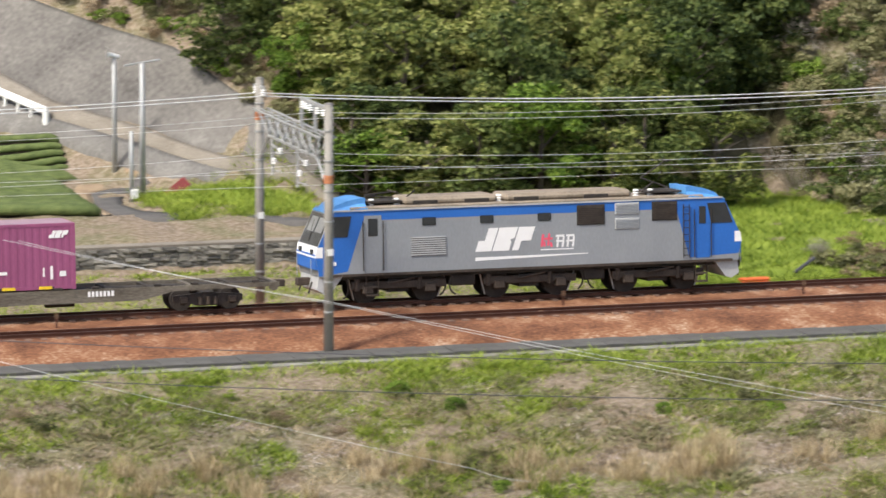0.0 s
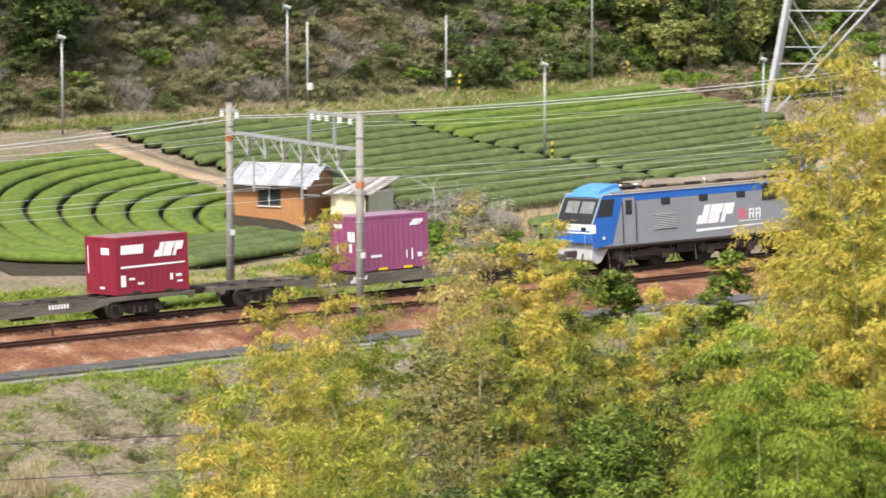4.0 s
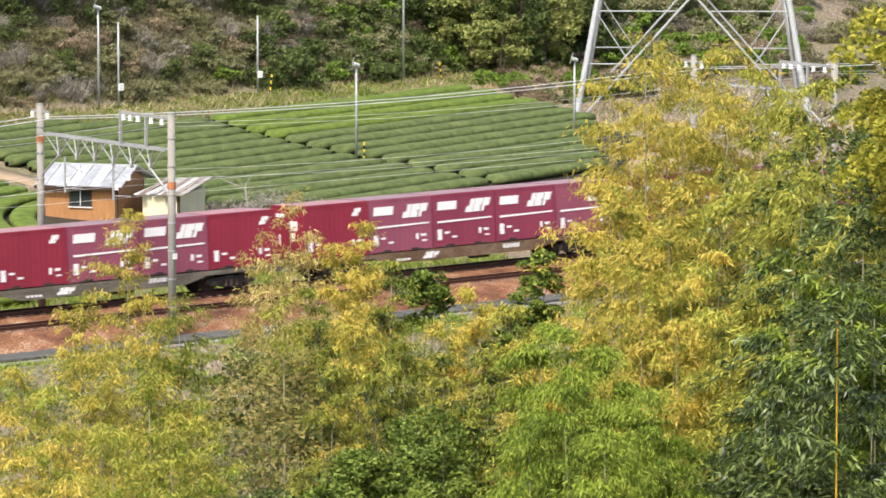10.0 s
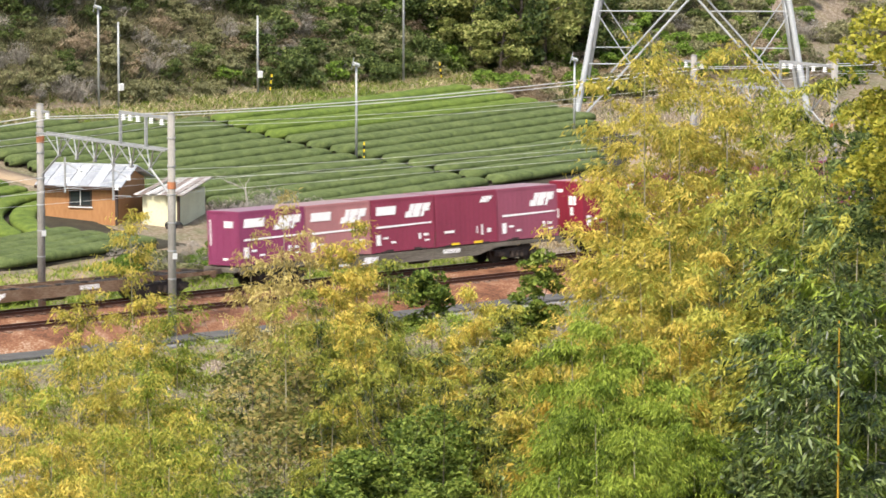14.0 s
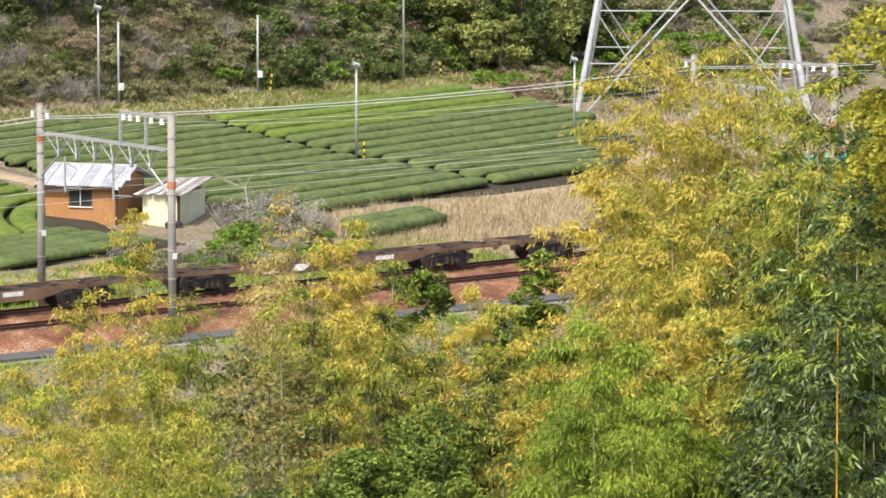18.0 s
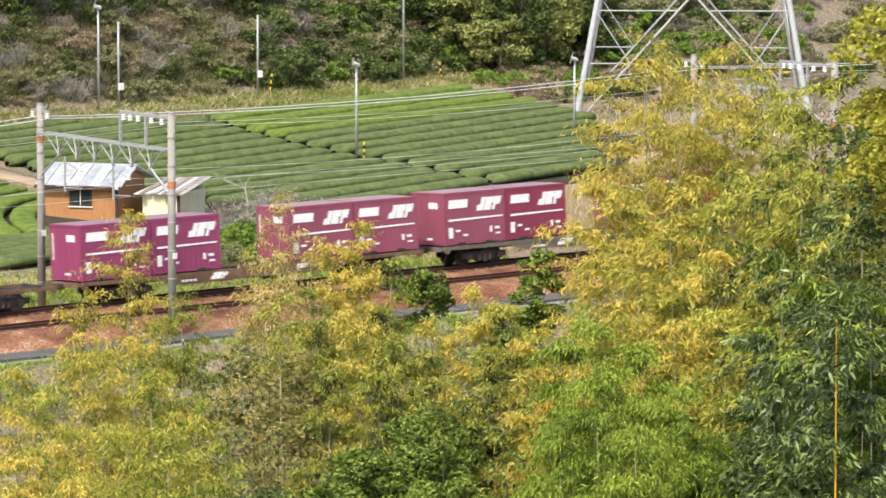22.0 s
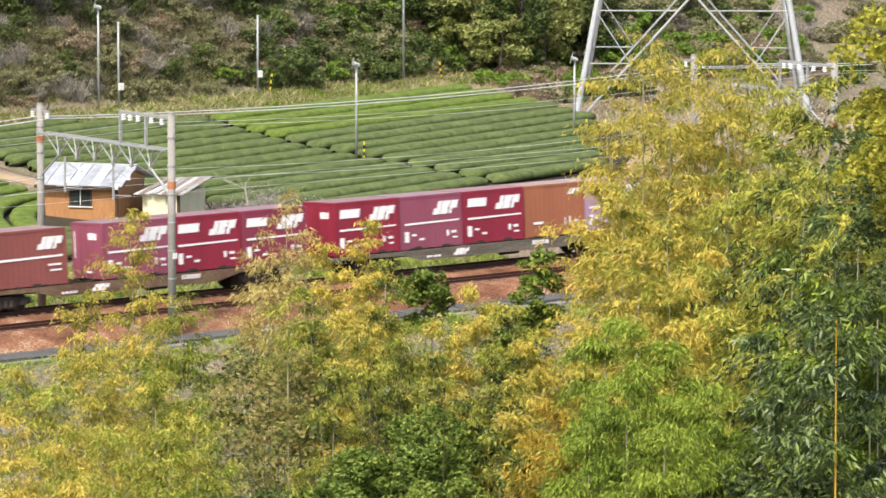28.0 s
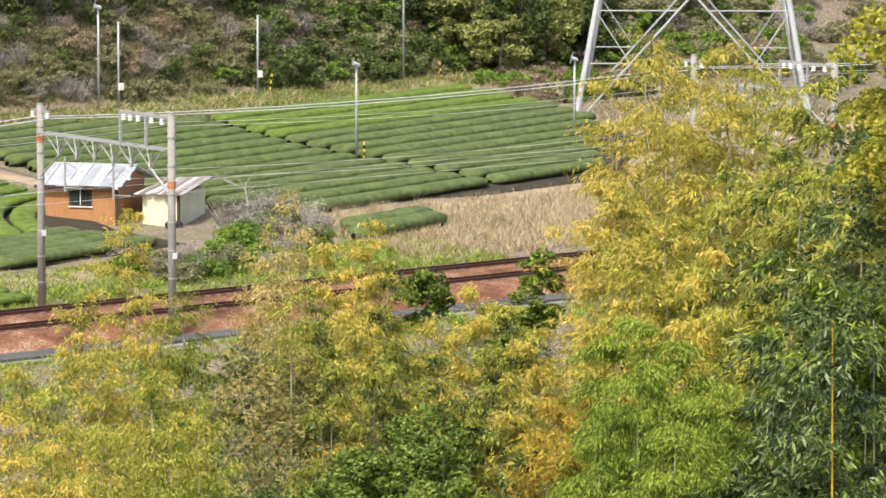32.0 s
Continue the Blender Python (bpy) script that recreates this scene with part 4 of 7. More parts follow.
# ---------------------------------------------------------------- lanes, walls and the concreted slope behind the line
M.update({
    "asphalt": mat("asphalt", [(0.3, (0.055, 0.052, 0.05)), (0.6, (0.11, 0.105, 0.1))], 0.9, 0, 1, 20, 0.2),
    "lane": mat("pale_lane", [(0.3, (0.14, 0.12, 0.095)), (0.6, (0.25, 0.225, 0.185))], 0.9, 0, 0.7, 12, 0.2),
    "earth": mat("bare_earth", [(0.3, (0.2, 0.14, 0.09)), (0.6, (0.34, 0.26, 0.17))], 0.95, 0, 0.6, 10, 0.4),
    "shotcrete": mat("sprayed_concrete", [(0.3, (0.065, 0.06, 0.055)), (0.45, (0.12, 0.113, 0.103)), (0.58, (0.165, 0.155, 0.14)), (0.75, (0.25, 0.24, 0.22))], 0.95, 0, 0.35, 5, 0.9, stretch=(1, 1, .35)),
    "wall_grey": mat("stained_wall_concrete", [(0.3, (0.1, 0.095, 0.085)), (0.5, (0.16, 0.153, 0.14)), (0.7, (0.25, 0.24, 0.22))], 0.9, 0, 0.6, 8, 0.4, stretch=(1, 1, .3)),
    "stone": mat("wall_stone", [(0.3, (0.1, 0.095, 0.085)), (0.6, (0.25, 0.235, 0.2))], 0.9, 0, 2, 14, 0.5, "object", 0.5),
    "tea_bright": mat("tea_leaves_bright", [(0.3, (0.034, 0.058, 0.009)), (0.45, (0.086, 0.128, 0.018)), (0.58, (0.13, 0.18, 0.028)), (0.75, (0.19, 0.24, 0.05))], 0.85, 0, 2.2, 16, 1.0),
    "tea_dark": mat("tea_leaves_dark", [(0.3, (0.028, 0.042, 0.012)), (0.44, (0.07, 0.096, 0.027)), (0.56, (0.102, 0.132, 0.04)), (0.72, (0.165, 0.195, 0.07))], 0.85, 0, 2.2, 16, 1.0),
    "hut_orange": mat("hut_orange_board", [(0.3, (0.3, 0.14, 0.055)), (0.6, (0.42, 0.215, 0.09))], 0.8, 0, 0.8, 8, 0.1, stretch=(1, 1, .3)),
    "hut_cream": mat("hut_cream_board", [(0.3, (0.55, 0.52, 0.33)), (0.6, (0.7, 0.68, 0.47))], 0.8, 0, 0.8, 8, 0.1),
    "tin_white": mat("white_tin_roof", [(0.3, (0.27, 0.285, 0.3)), (0.6, (0.46, 0.475, 0.49))], 0.5, 0.1, 1.2, 10, 0, "object", 0.35),
    "tin_rust": mat("weathered_tin_roof", [(0.3, (0.2, 0.15, 0.12)), (0.5, (0.42, 0.4, 0.37)), (0.7, (0.58, 0.57, 0.55))], 0.6, 0.1, 1.5, 10, 0, "object", 0.5),
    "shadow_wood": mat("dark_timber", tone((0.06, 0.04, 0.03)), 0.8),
    "tower_steel": mat("tower_steel", tone((0.4, 0.415, 0.42), 0.15), 0.5, 0.2, 0.5, 8),
    "rusty_red": mat("rusty_red_sheet", tone((0.2, 0.04, 0.04)), 0.7),
    "pipe_orange": mat("orange_pipe", tone((0.6, 0.13, 0.04)), 0.6),
})


def strip(name, A, C, material, label, category, n=6, dz=0.05, skirt=0.6):
    """A sheet laid over the ground between two lines of x, y points, with a skirt that sinks into it."""
    A, C = np.array(A, float), np.array(C, float)
    k = 16
    t = np.linspace(0, len(A) - 1, (len(A) - 1) * k + 1)
    a = np.stack([np.interp(t, range(len(A)), A[:, i]) for i in (0, 1)], -1)
    c = np.stack([np.interp(t, range(len(C)), C[:, i]) for i in (0, 1)], -1)
    V = []
    for j in range(n + 1):
        p = a + (c - a) * j / n
        V.append(np.column_stack([p, land(p[:, 0], p[:, 1]) + dz]))
    V = [V[0] - (0, 0, skirt)] + V + [V[-1] - (0, 0, skirt)]
    m = len(t)
    V = np.concatenate(V)
    q = np.arange(n + 2)[:, None] * m + np.arange(m - 1)[None, :]
    F = np.stack([q, q + 1, q + m + 1, q + m], -1).reshape(-1, 4)
    return tagged(smooth(raw(name, V, F, material)), label, category, kind="structure")


strip("slope_revetment", [(50.0, 24.6), (45.4, 29.6), (42.5, 34.2), (39.2, 38.7), (37.4, 41.9), (30, 52)], [(50.2, 25.4), (47.2, 31), (44.7, 37), (42, 40.8), (39.6, 44.4), (32, 55)], M["shotcrete"], "stained sprayed-concrete facing on the hillside", "retaining wall", 14, 0.16)
strip("lane", [(49.0, 24.0), (45.2, 28.6), (42.3, 33.2), (39.0, 37.7), (37.1, 40.6), (29, 51)], [(49.4, 24.9), (45.35, 29.4), (42.45, 34.0), (39.15, 38.5), (37.35, 41.7), (29.9, 51.8)], M["lane"], "pale concrete lane climbing the slope", "lane", 3, 0.24)
strip("lane", [(49.0, 24.0), (46.8, 18.5), (46.0, 14.2), (48.1, 9.4)], [(49.4, 24.9), (48.8, 19.0), (48.2, 14.6), (50.0, 10.2)], M["lane"], "pale concrete lane on a low retaining wall", "lane", 3, np.concatenate([np.linspace(0.24, 1.1, 33), np.linspace(1.05, 0.03, 16)]), 1.5)
strip("lane_wall", [(45.3, 27.4), (41.2, 33.0), (38.85, 36.6), (36.6, 39.2), (29, 48.5)], [(45.3, 28.5), (42.3, 33.15), (39.0, 37.6), (37.1, 40.5), (29, 50.8)], M["wall_grey"], "grey concrete wall below the lane", "retaining wall", 3, 0.2)
strip("farm_track", [(41.9, 32.0), (40.4, 31.2), (39.1, 29.7), (38.5, 26), (38.6, 22.5), (40.4, 19.6), (43.2, 17.6), (47.5, 15.5)], [(42.2, 31), (41.0, 29.7), (40.1, 28), (39.6, 25.5), (39.9, 23), (41.2, 20.9), (43.5, 18.9), (48, 16.6)], M["asphalt"], "dark asphalt farm track curving past the tea field", "lane", 3, 0.06)
strip("bare_strip", [(40.8, 33.2), (39.0, 32.2), (38.0, 29.0), (37.6, 25), (37.5, 21.5)], [(42.6, 32.6), (40.3, 31.3), (39.0, 29.6), (38.4, 26), (38.5, 22.6)], M["earth"], "bare orange-brown earth beside the track", "ground", 3, 0.05)
strip("wayside_path", [(101, 8.2), (112, 8.6), (124, 9.6)], [(101, 9.8), (112, 13.0), (121, 15.6)], M["earth"], "pinkish bare earth path beside the tea rows", "path", 3, 0.05)
strip("field_path", [(122.6, 46), (122.2, 40), (123.2, 33.5)], [(124.0, 46), (123.9, 40), (124.8, 33.2)], M["earth"], "bare earth path between the tea fields", "path", 2, 0.05)
strip("dry_patch", [(139, 19.5), (147, 20.5), (156, 20.5), (166, 26)], [(141, 21.6), (147, 23.0), (156, 24.5), (167, 37)], M["earth"], "pale bare ground at the end of the tea field", "ground", 4, 0.05)

M["litter"] = mat("leaf_litter", [(0.3, (0.035, 0.032, 0.016)), (0.5, (0.085, 0.075, 0.038)), (0.7, (0.16, 0.135, 0.075))], 0.95, 0, 0.5, 6, 0.8)
M["turf"] = mat("turf", [(0.3, (0.09, 0.13, 0.012)), (0.5, (0.18, 0.24, 0.028)), (0.7, (0.27, 0.32, 0.05))], 0.95, 0, 0.4, 9, 0.8)
tx = [50, 58, 66, 70, 73]
strip("wood_floor", [(x, float(toe(x)) + 0.5) for x in tx], [(x, float(toe(x)) + 30) for x in tx], M["litter"], "dark leaf litter under the wood", "ground", 24, 0.2)
tx = [117, 125, 140, 155, 170, 185, 205]
strip("wood_floor", [(x, float(toe(x)) + 1.5) for x in tx], [(x, float(toe(x)) + 30) for x in tx], M["litter"], "dark leaf litter under the wood", "ground", 24, 0.2)
strip("gully_turf", [(55.5, 5.0), (62, 4.6), (68, 5.0), (72.5, 7)], [(57, 19), (63, 21), (69, 25.5), (74, 29)], M["turf"], "bright green turf rising into the gully", "grass", 16, 0.12)
strip("mound_turf", [(41.0, 28.5), (41.6, 23.5), (43.6, 20.2), (48.0, 18.0)], [(44.5, 29.5), (46, 26.5), (47.3, 23.8), (48.6, 21.5)], M["turf"], "bright green turf on the bank by the lane", "grass", 10, 0.12)
strip("hill_turf", [(93.5, 30.5), (101, 36), (108, 43), (114, 51), (118, 55)], [(96, 40), (102, 52), (106, 60), (112, 66), (118, 70)], M["turf"], "green turf high on the spur", "grass", 20, 0.15)

# dry-stone wall under the lane
wall_stone = tagged(empty("stone_wall"), "low dry-stone retaining wall with a flat coping", "stone wall", kind="structure")
core = part("core", B(31.5, 47.6, 11.75, 12.1, -0.9, 0.62), M["stone"], wall_stone)
rr = random.Random(4)
shapes = []
for v in range(5):
    bm = B(-0.5, 0.5, -0.12, 0.12, -0.5, 0.5)
    bmesh.ops.subdivide_edges(bm, edges=bm.edges[:], cuts=1, use_grid_fill=True)
    for p in bm.verts:
        p.co += Vector((rr.uniform(-.06, .06), rr.uniform(-.04, .04) - (0.05 if p.co.y < 0 else 0), rr.uniform(-.08, .08)))
    shapes.append(part("stone", bm, M["stone"], wall_stone))
count = 0
z = -0.55
for row in range(6):
    h = 0.2
    x = 31.6 + rr.uniform(0, .4)
    while x < 47.2:
        w = rr.uniform(0.25, 0.62)
        m = Matrix.LocRotScale((x + w / 2, 11.7 + rr.uniform(-.05, .03), z + h / 2), None, (w * 0.97, 1, h * 0.95))
        if count < 5:
            shapes[count].matrix_basis = m
        elif count < 290:
            share(shapes[rr.randrange(5)], m, wall_stone)
        count += 1
        x += w
    z += h
part("coping", B(31.5, 47.6, 11.6, 12.3, 0.64, 0.76, bevel=0.02), M["lane"], wall_stone)


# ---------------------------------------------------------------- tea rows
# near-black: soil and stem colour with the furrows' shade painted in
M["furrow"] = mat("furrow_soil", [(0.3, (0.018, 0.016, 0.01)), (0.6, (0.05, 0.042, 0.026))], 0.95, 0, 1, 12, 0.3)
strip("tea_field_soil", [(125.3, 27), (146, 22.6), (156, 24), (166.5, 33)], [(125.3, 50.2), (143, 47.4), (156, 50), (166.5, 51.8)], M["furrow"], "leaf-littered soil with furrow shade painted in between the tea rows", "ground", 30, 0.10)
strip("tea_field_soil", [(99.5, 16), (104, 12.8), (111, 13.4), (120, 15.2)], [(101.5, 24), (107, 33), (114, 40), (122, 43)], M["furrow"], "leaf-littered soil with furrow shade painted in between the tea rows", "ground", 30, 0.10)
def tea_row(points, material, seed, w=0.795, h=0.64):
    """One clipped hedge: a rounded, slightly uneven dome along a line."""
    P = np.array(points, float)
    seg = np.hypot(*np.diff(P, axis=0).T)
    s = np.concatenate([[0], np.cumsum(seg)])
    n = max(6, int(s[-1] / 0.3))
    t = np.linspace(0, s[-1], n)
    x, y = np.interp(t, s, P[:, 0]), np.interp(t, s, P[:, 1])
    dx, dy = np.gradient(x), np.gradient(y)
    l = np.hypot(dx, dy)
    nx_, ny_ = -dy / l, dx / l
    r = np.random.default_rng(seed)
    endt = np.clip(np.minimum(t, s[-1] - t) / 0.5, 0.05, 1) ** 0.5
    m_ = max(3, n // 6)
    wob = np.interp(t, np.linspace(0, s[-1], m_), r.normal(0, 0.03, m_))
    lump = np.interp(t, np.linspace(0, s[-1], max(3, n // 3)), r.normal(0, 0.012, max(3, n // 3)))
    prof = [(-0.7, 0.22), (-0.95, 0.3), (-1.0, 0.5), (-0.98, 0.7), (-0.84, 0.86), (-0.45, 0.95), (0.0, 0.98), (0.45, 0.95), (0.84, 0.86), (0.98, 0.7), (1.0, 0.5), (0.95, 0.3), (0.7, 0.22)]
    k = len(prof)
    V = np.zeros((n, k, 3))
    zg = land(x, y)
    for j, (a, u) in enumerate(prof):
        o = a * (w + wob) * endt
        V[:, j, 0] = x + nx_ * o + r.normal(0, .014, n)
        V[:, j, 1] = y + ny_ * o + r.normal(0, .014, n)
        V[:, j, 2] = zg + h * u * (0.4 + 0.6 * endt) + lump + r.normal(0, 0.012, n)
    q = np.arange(n - 1)[:, None] * k + np.arange(k - 1)[None, :]
    F = np.stack([q, q + k, q + k + 1, q + 1], -1).reshape(-1, 4)
    V = V.reshape(-1, 3)
    o = V.mean(0)
    row = smooth(raw("tea_hedge", V - o, F, material))
    row.location = o
    # recessed skirt: woody stems and the canopy's shade in one dark colour
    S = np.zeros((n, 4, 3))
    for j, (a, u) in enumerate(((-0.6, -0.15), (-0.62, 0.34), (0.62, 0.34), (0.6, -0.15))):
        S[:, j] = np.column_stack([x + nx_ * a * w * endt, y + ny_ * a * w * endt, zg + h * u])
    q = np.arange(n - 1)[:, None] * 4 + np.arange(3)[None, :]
    raw("stem_skirt", S.reshape(-1, 3) - o, np.stack([q, q + 4, q + 5, q + 1], -1).reshape(-1, 4), M["furrow"], row, "woody stems with shade painted in under the clipped canopy")
    return tagged(row, "clipped bright green tea hedge row" if material is M["tea_bright"] else "clipped deep green tea hedge row", "tea hedge", "tea rows")


EDGE_X = [120, 125, 134, 139, 144, 149, 153, 160, 165, 170]
EDGE_Y = [50, 49.5, 48, 47, 46.2, 47.2, 48.6, 50.2, 51, 50.5]


def upto_edge(x0, x1, line):
    """The stretch of a row that lies before the field's back edge."""
    xs = [x for x in np.linspace(x0, x1, 60) if line(x)[1] < np.interp(x, EDGE_X, EDGE_Y)]
    return (xs[0], xs[-1]) if len(xs) > 8 else None


seed = 0
for i in range(19):                       # upper field beyond the huts, in two blocks
    y0 = 24.6 + i * 1.78                  # where the row crosses the middle path
    def pt(x):
        return (x, y0 + (x - 145.5) * math.tan(radians(10)))
    xr = min(167.5, 155.5 + max(0, (y0 - 22)) * 0.9) if y0 < 42 else 167.5 - (y0 - 42) * 0.25
    xp = float(np.interp(y0, [24.6, 31.3, 36.4, 41, 48.5, 57], [147.4, 145.4, 143.8, 143.3, 143.3, 142]))
    seed += 1
    run = upto_edge(xp + 0.3, xr - rr.uniform(0, .8), pt)
    if run:
        # back rows take the brighter green to paint in their sunlit band
        tea_row([pt(run[0]), pt(sum(run) / 2), pt(run[1])], M["tea_bright"] if i > 8 else M["tea_dark"], seed)
    xl = 124.6 + max(0, (31.5 - y0)) * 1.1
    if xl < xp - 3:
        seed += 1
        run = upto_edge(xl + rr.uniform(0, .6), xp - 0.3, pt)
        if run:
            tea_row([pt(run[0]), pt(sum(run) / 2), pt(run[1])], M["tea_dark"], seed)
for i in range(3, 12):                    # fan of curved rows that swing round to the front of the huts
    r0 = 25.6 - i * 1.72
    ey = 11.7 + (25.6 - r0) * 0.95
    line = [(122.4 + r0 * math.cos(a), 21.5 + r0 * math.sin(a) * 1.02) for a in np.linspace(radians(92 + 0.5 * i), math.pi, 12)]
    if ey < 20.5:
        p0, p1, p2 = (122.4 - r0, 21.5), (122.4 - r0, ey + 0.3 * (21.5 - ey)), (106.6, ey)
        line += [tuple((1 - u) ** 2 * a + 2 * u * (1 - u) * b + u * u * c for a, b, c in zip(p0, p1, p2)) for u in np.linspace(0.1, 1, 9)]
    seed += 1
    tea_row(line, M["tea_bright"], seed, 0.74)
for i in range(4):                        # straight rows in front of the huts
    seed += 1
    tea_row([(107.6 + i * 0.3, 13.4 + i * 1.7), (112, 14.4 + i * 1.72), (118.6 - i * 0.35, 16.2 + i * 1.75)], M["tea_dark"], seed, 0.76)
for i in range(6):                        # field beyond the line at the foot of the lane
    seed += 1
    y0 = 21.5 + i * 1.78
    tea_row([(14, y0 + 7.0), (28, y0 + 3.2), (37.9 + 0.03 * i, y0 + 0.6)], M["tea_dark"], seed)
for i in range(9):                        # its upper rows, on the steeper foot of the slope
    seed += 1
    y0 = 33.0 + 0.42 * i
    tea_row([(28, y0 + 3.2 + 0.35 * i), (35, y0 + 1.0 + 0.3 * i), (39.2 - 0.02 * i, y0)], M["tea_dark"], seed, 0.36, 0.42)
for a in ((128.2, 12.2, 135.6, 14.4), (129.5, 14.4, 136.5, 16.6)):
    seed += 1
    tea_row([(a[0], a[1]), (a[2], a[3])], M["tea_dark"], seed, 0.85, 0.8)
for i in range(2):                        # low rows beside the line
    seed += 1
    tea_row([(96.5, 5.6 + i * 1.6), (104.5, 5.9 + i * 1.6)], M["tea_bright"], seed, 0.7, 0.5)

# ---------------------------------------------------------------- huts
def hut(corner, yaw, w, d, h, ridge, wall_m, roof_m, label, lean=False, window=False):
    """corner: the near corner; w along the front wall to the left, d along the side wall going back."""
    p = tagged(empty("hut", pose(corner[0], corner[1], land1(*corner) - 0.05, 0, 0, yaw)), label, "hut", "farm huts")
    t = 0.1
    # local x runs back along the side wall, local y along the front wall
    def w_(name, *a):
        return part(name, B(*a), wall_m, p)
    front = w_("front_wall", 0, t, 0, w, 0, h)
    part("corner_board", B(-0.02, 0.1, -0.06, 0.08, 0, h), M["shadow_wood"], p)
    w_("back_wall", d - t, d, 0, w, 0, h)
    if lean:
        w_("side_wall", t, d - t, 0, t, 0, h)
        w_("side_wall", t, d - t, w - t, w, 0, h)
    else:
        for y0, y1 in ((0, t), (w - t, w)):
            part("gable_wall", prism(bmesh.new(), [(t, 0), (d - t, 0), (d - t, h), (d / 2, h + ridge - 0.08), (t, h)], y0, y1), wall_m, p)
    if window:
        f = part("window", B(-0.05, 0.06, 1.33, 2.57, 0.98, 1.87), M["shadow_wood"], front)
        for y0, y1 in ((1.42, 1.93), (1.97, 2.48)):
            part("pane", B(-0.06, -0.05, y0, y1, 1.08, 1.78), M["glass"], f)
        part("sill", B(-0.09, 0.02, 1.3, 2.6, 0.95, 1.0), M["paint_white"], f)
        part("mullion", B(-0.065, -0.05, 1.93, 1.97, 1.05, 1.82), M["paint_white"], f)
    ov = 0.35
    if lean:
        n = 9
        for k in range(n):
            y0 = -ov + k * (w + 2 * ov) / n
            q = part("roof_sheet", prism(bmesh.new(), [(-ov, h + 0.02), (d + ov, h + ridge), (d + ov, h + ridge + 0.05), (-ov, h + 0.07)], y0, y0 + (w + 2 * ov) / n * 1.02), roof_m, p)
            q.matrix_basis = pose(rr.uniform(-.12, .12), 0, 0.03 * (k % 2) + rr.uniform(0, .06), rr.uniform(-1.5, 1.5), rr.uniform(-1.5, 1), rr.uniform(-2, 2))
    else:
        for s in (0, 1):
            for k in range(8):
                y0 = -ov + k * (w + 2 * ov) / 8
                pts = [(-ov, h - 0.12), (d / 2, h + ridge), (d / 2, h + ridge + 0.06), (-ov, h - 0.05)]
                if s:
                    pts = [(d - x, z) for x, z in pts]
                q = part("roof_sheet", prism(bmesh.new(), pts, y0, y0 + (w + 2 * ov) / 8 - 0.015), roof_m, p)
                q.matrix_basis = pose(rr.uniform(-.06, .06), 0, 0.02 * (k % 2) + rr.uniform(0, .02), 0, rr.uniform(-.5, .5), rr.uniform(-.8, .8))
        part("ridge_cap", B(d / 2 - 0.12, d / 2 + 0.12, -ov, w + ov, h + ridge + 0.02, h + ridge + 0.1), roof_m, p)
        part("fascia", B(-ov - 0.03, -ov, -ov, w + ov, h - 0.22, h - 0.06), M["shadow_wood"], p)
    return p


hut((121.4, 23.4), 36.9, 4.0, 4.6, 2.15, 0.75, M["hut_orange"], M["tin_white"], "orange-brown timber hut with a white tin roof", window=True)
hut((124.1, 21.7), 36.9, 1.95, 4.6, 1.7, 0.35, M["hut_cream"], M["tin_rust"], "cream lean-to shed with loose weathered tin roof", lean=True)
cart = tagged(part("covered_cart", B(0, 0.9, 0, 0.5, 0.05, 0.42, bevel=0.12), M["black"]), "small cart under a black cover beside the shed", "cart")
cart.matrix_basis = pose(123.2, 21.6, land1(123.2, 21.6) - 0.05, 0, 0, -30)
for dx in (0.15, 0.75):
    wv = part("cart_wheel", rod(bmesh.new(), (dx, -0.03, 0.14), (dx, 0.03, 0.14), 0.14, seg=14), M["dark"], cart)


# ---------------------------------------------------------------- frost-fan poles
def fan_pole(x, y, h, r=0.075, head=True, box_at=0.0, arms=False, yaw=30):
    p = tagged(empty("frost_fan_pole", pose(x, y, land1(x, y))), "tall galvanised pole of a frost fan among the tea", "pole", "field poles")
    post = smooth(part("post", rod(bmesh.new(), (0, 0, -0.3), (0, 0, h), r, r * 0.85, 12), M["steel"], p))
    for k in range(int(h / 0.5) - 2):
        part("step_bolt", rod(bmesh.new(), (0, 0, 1.4 + k * 0.5), (0.16 * (-1) ** k, 0, 1.4 + k * 0.5), 0.012, seg=5), M["steel"], post)
    if head:
        hd = part("fan_motor", rod(bmesh.new(), (-0.28, -0.1, h + 0.12), (0.2, 0.06, h - 0.02), 0.11, seg=12), M["paint_white"], p, "white fan motor housing")
        part("hub", rod(bmesh.new(), (-0.36, -0.13, h + 0.14), (-0.28, -0.1, h + 0.12), 0.06, seg=10), M["steel"], hd)
        for a in (20, 200):
            part("blade", B(-0.36, -0.345, -0.03, 0.03, 0, 0.38), M["steel"], hd).matrix_basis = pose(0, -0.13, h + 0.14, a, 0, 0)
    if box_at:
        b = part("control_box", B(-0.05, 0.28, -0.16, 0.05, box_at, box_at + 0.42, bevel=0.02), M["paint_white"], p, "white control box")
        part("box_lid", B(-0.03, 0.26, -0.18, -0.16, box_at + 0.03, box_at + 0.39), M["paint_white"], b)
    if arms:
        part("crossarm", rod(bmesh.new(), (-0.8, 0, h - 0.1), (0.8, 0, h + 0.12), 0.04, seg=8), M["steel"], p)
    return p


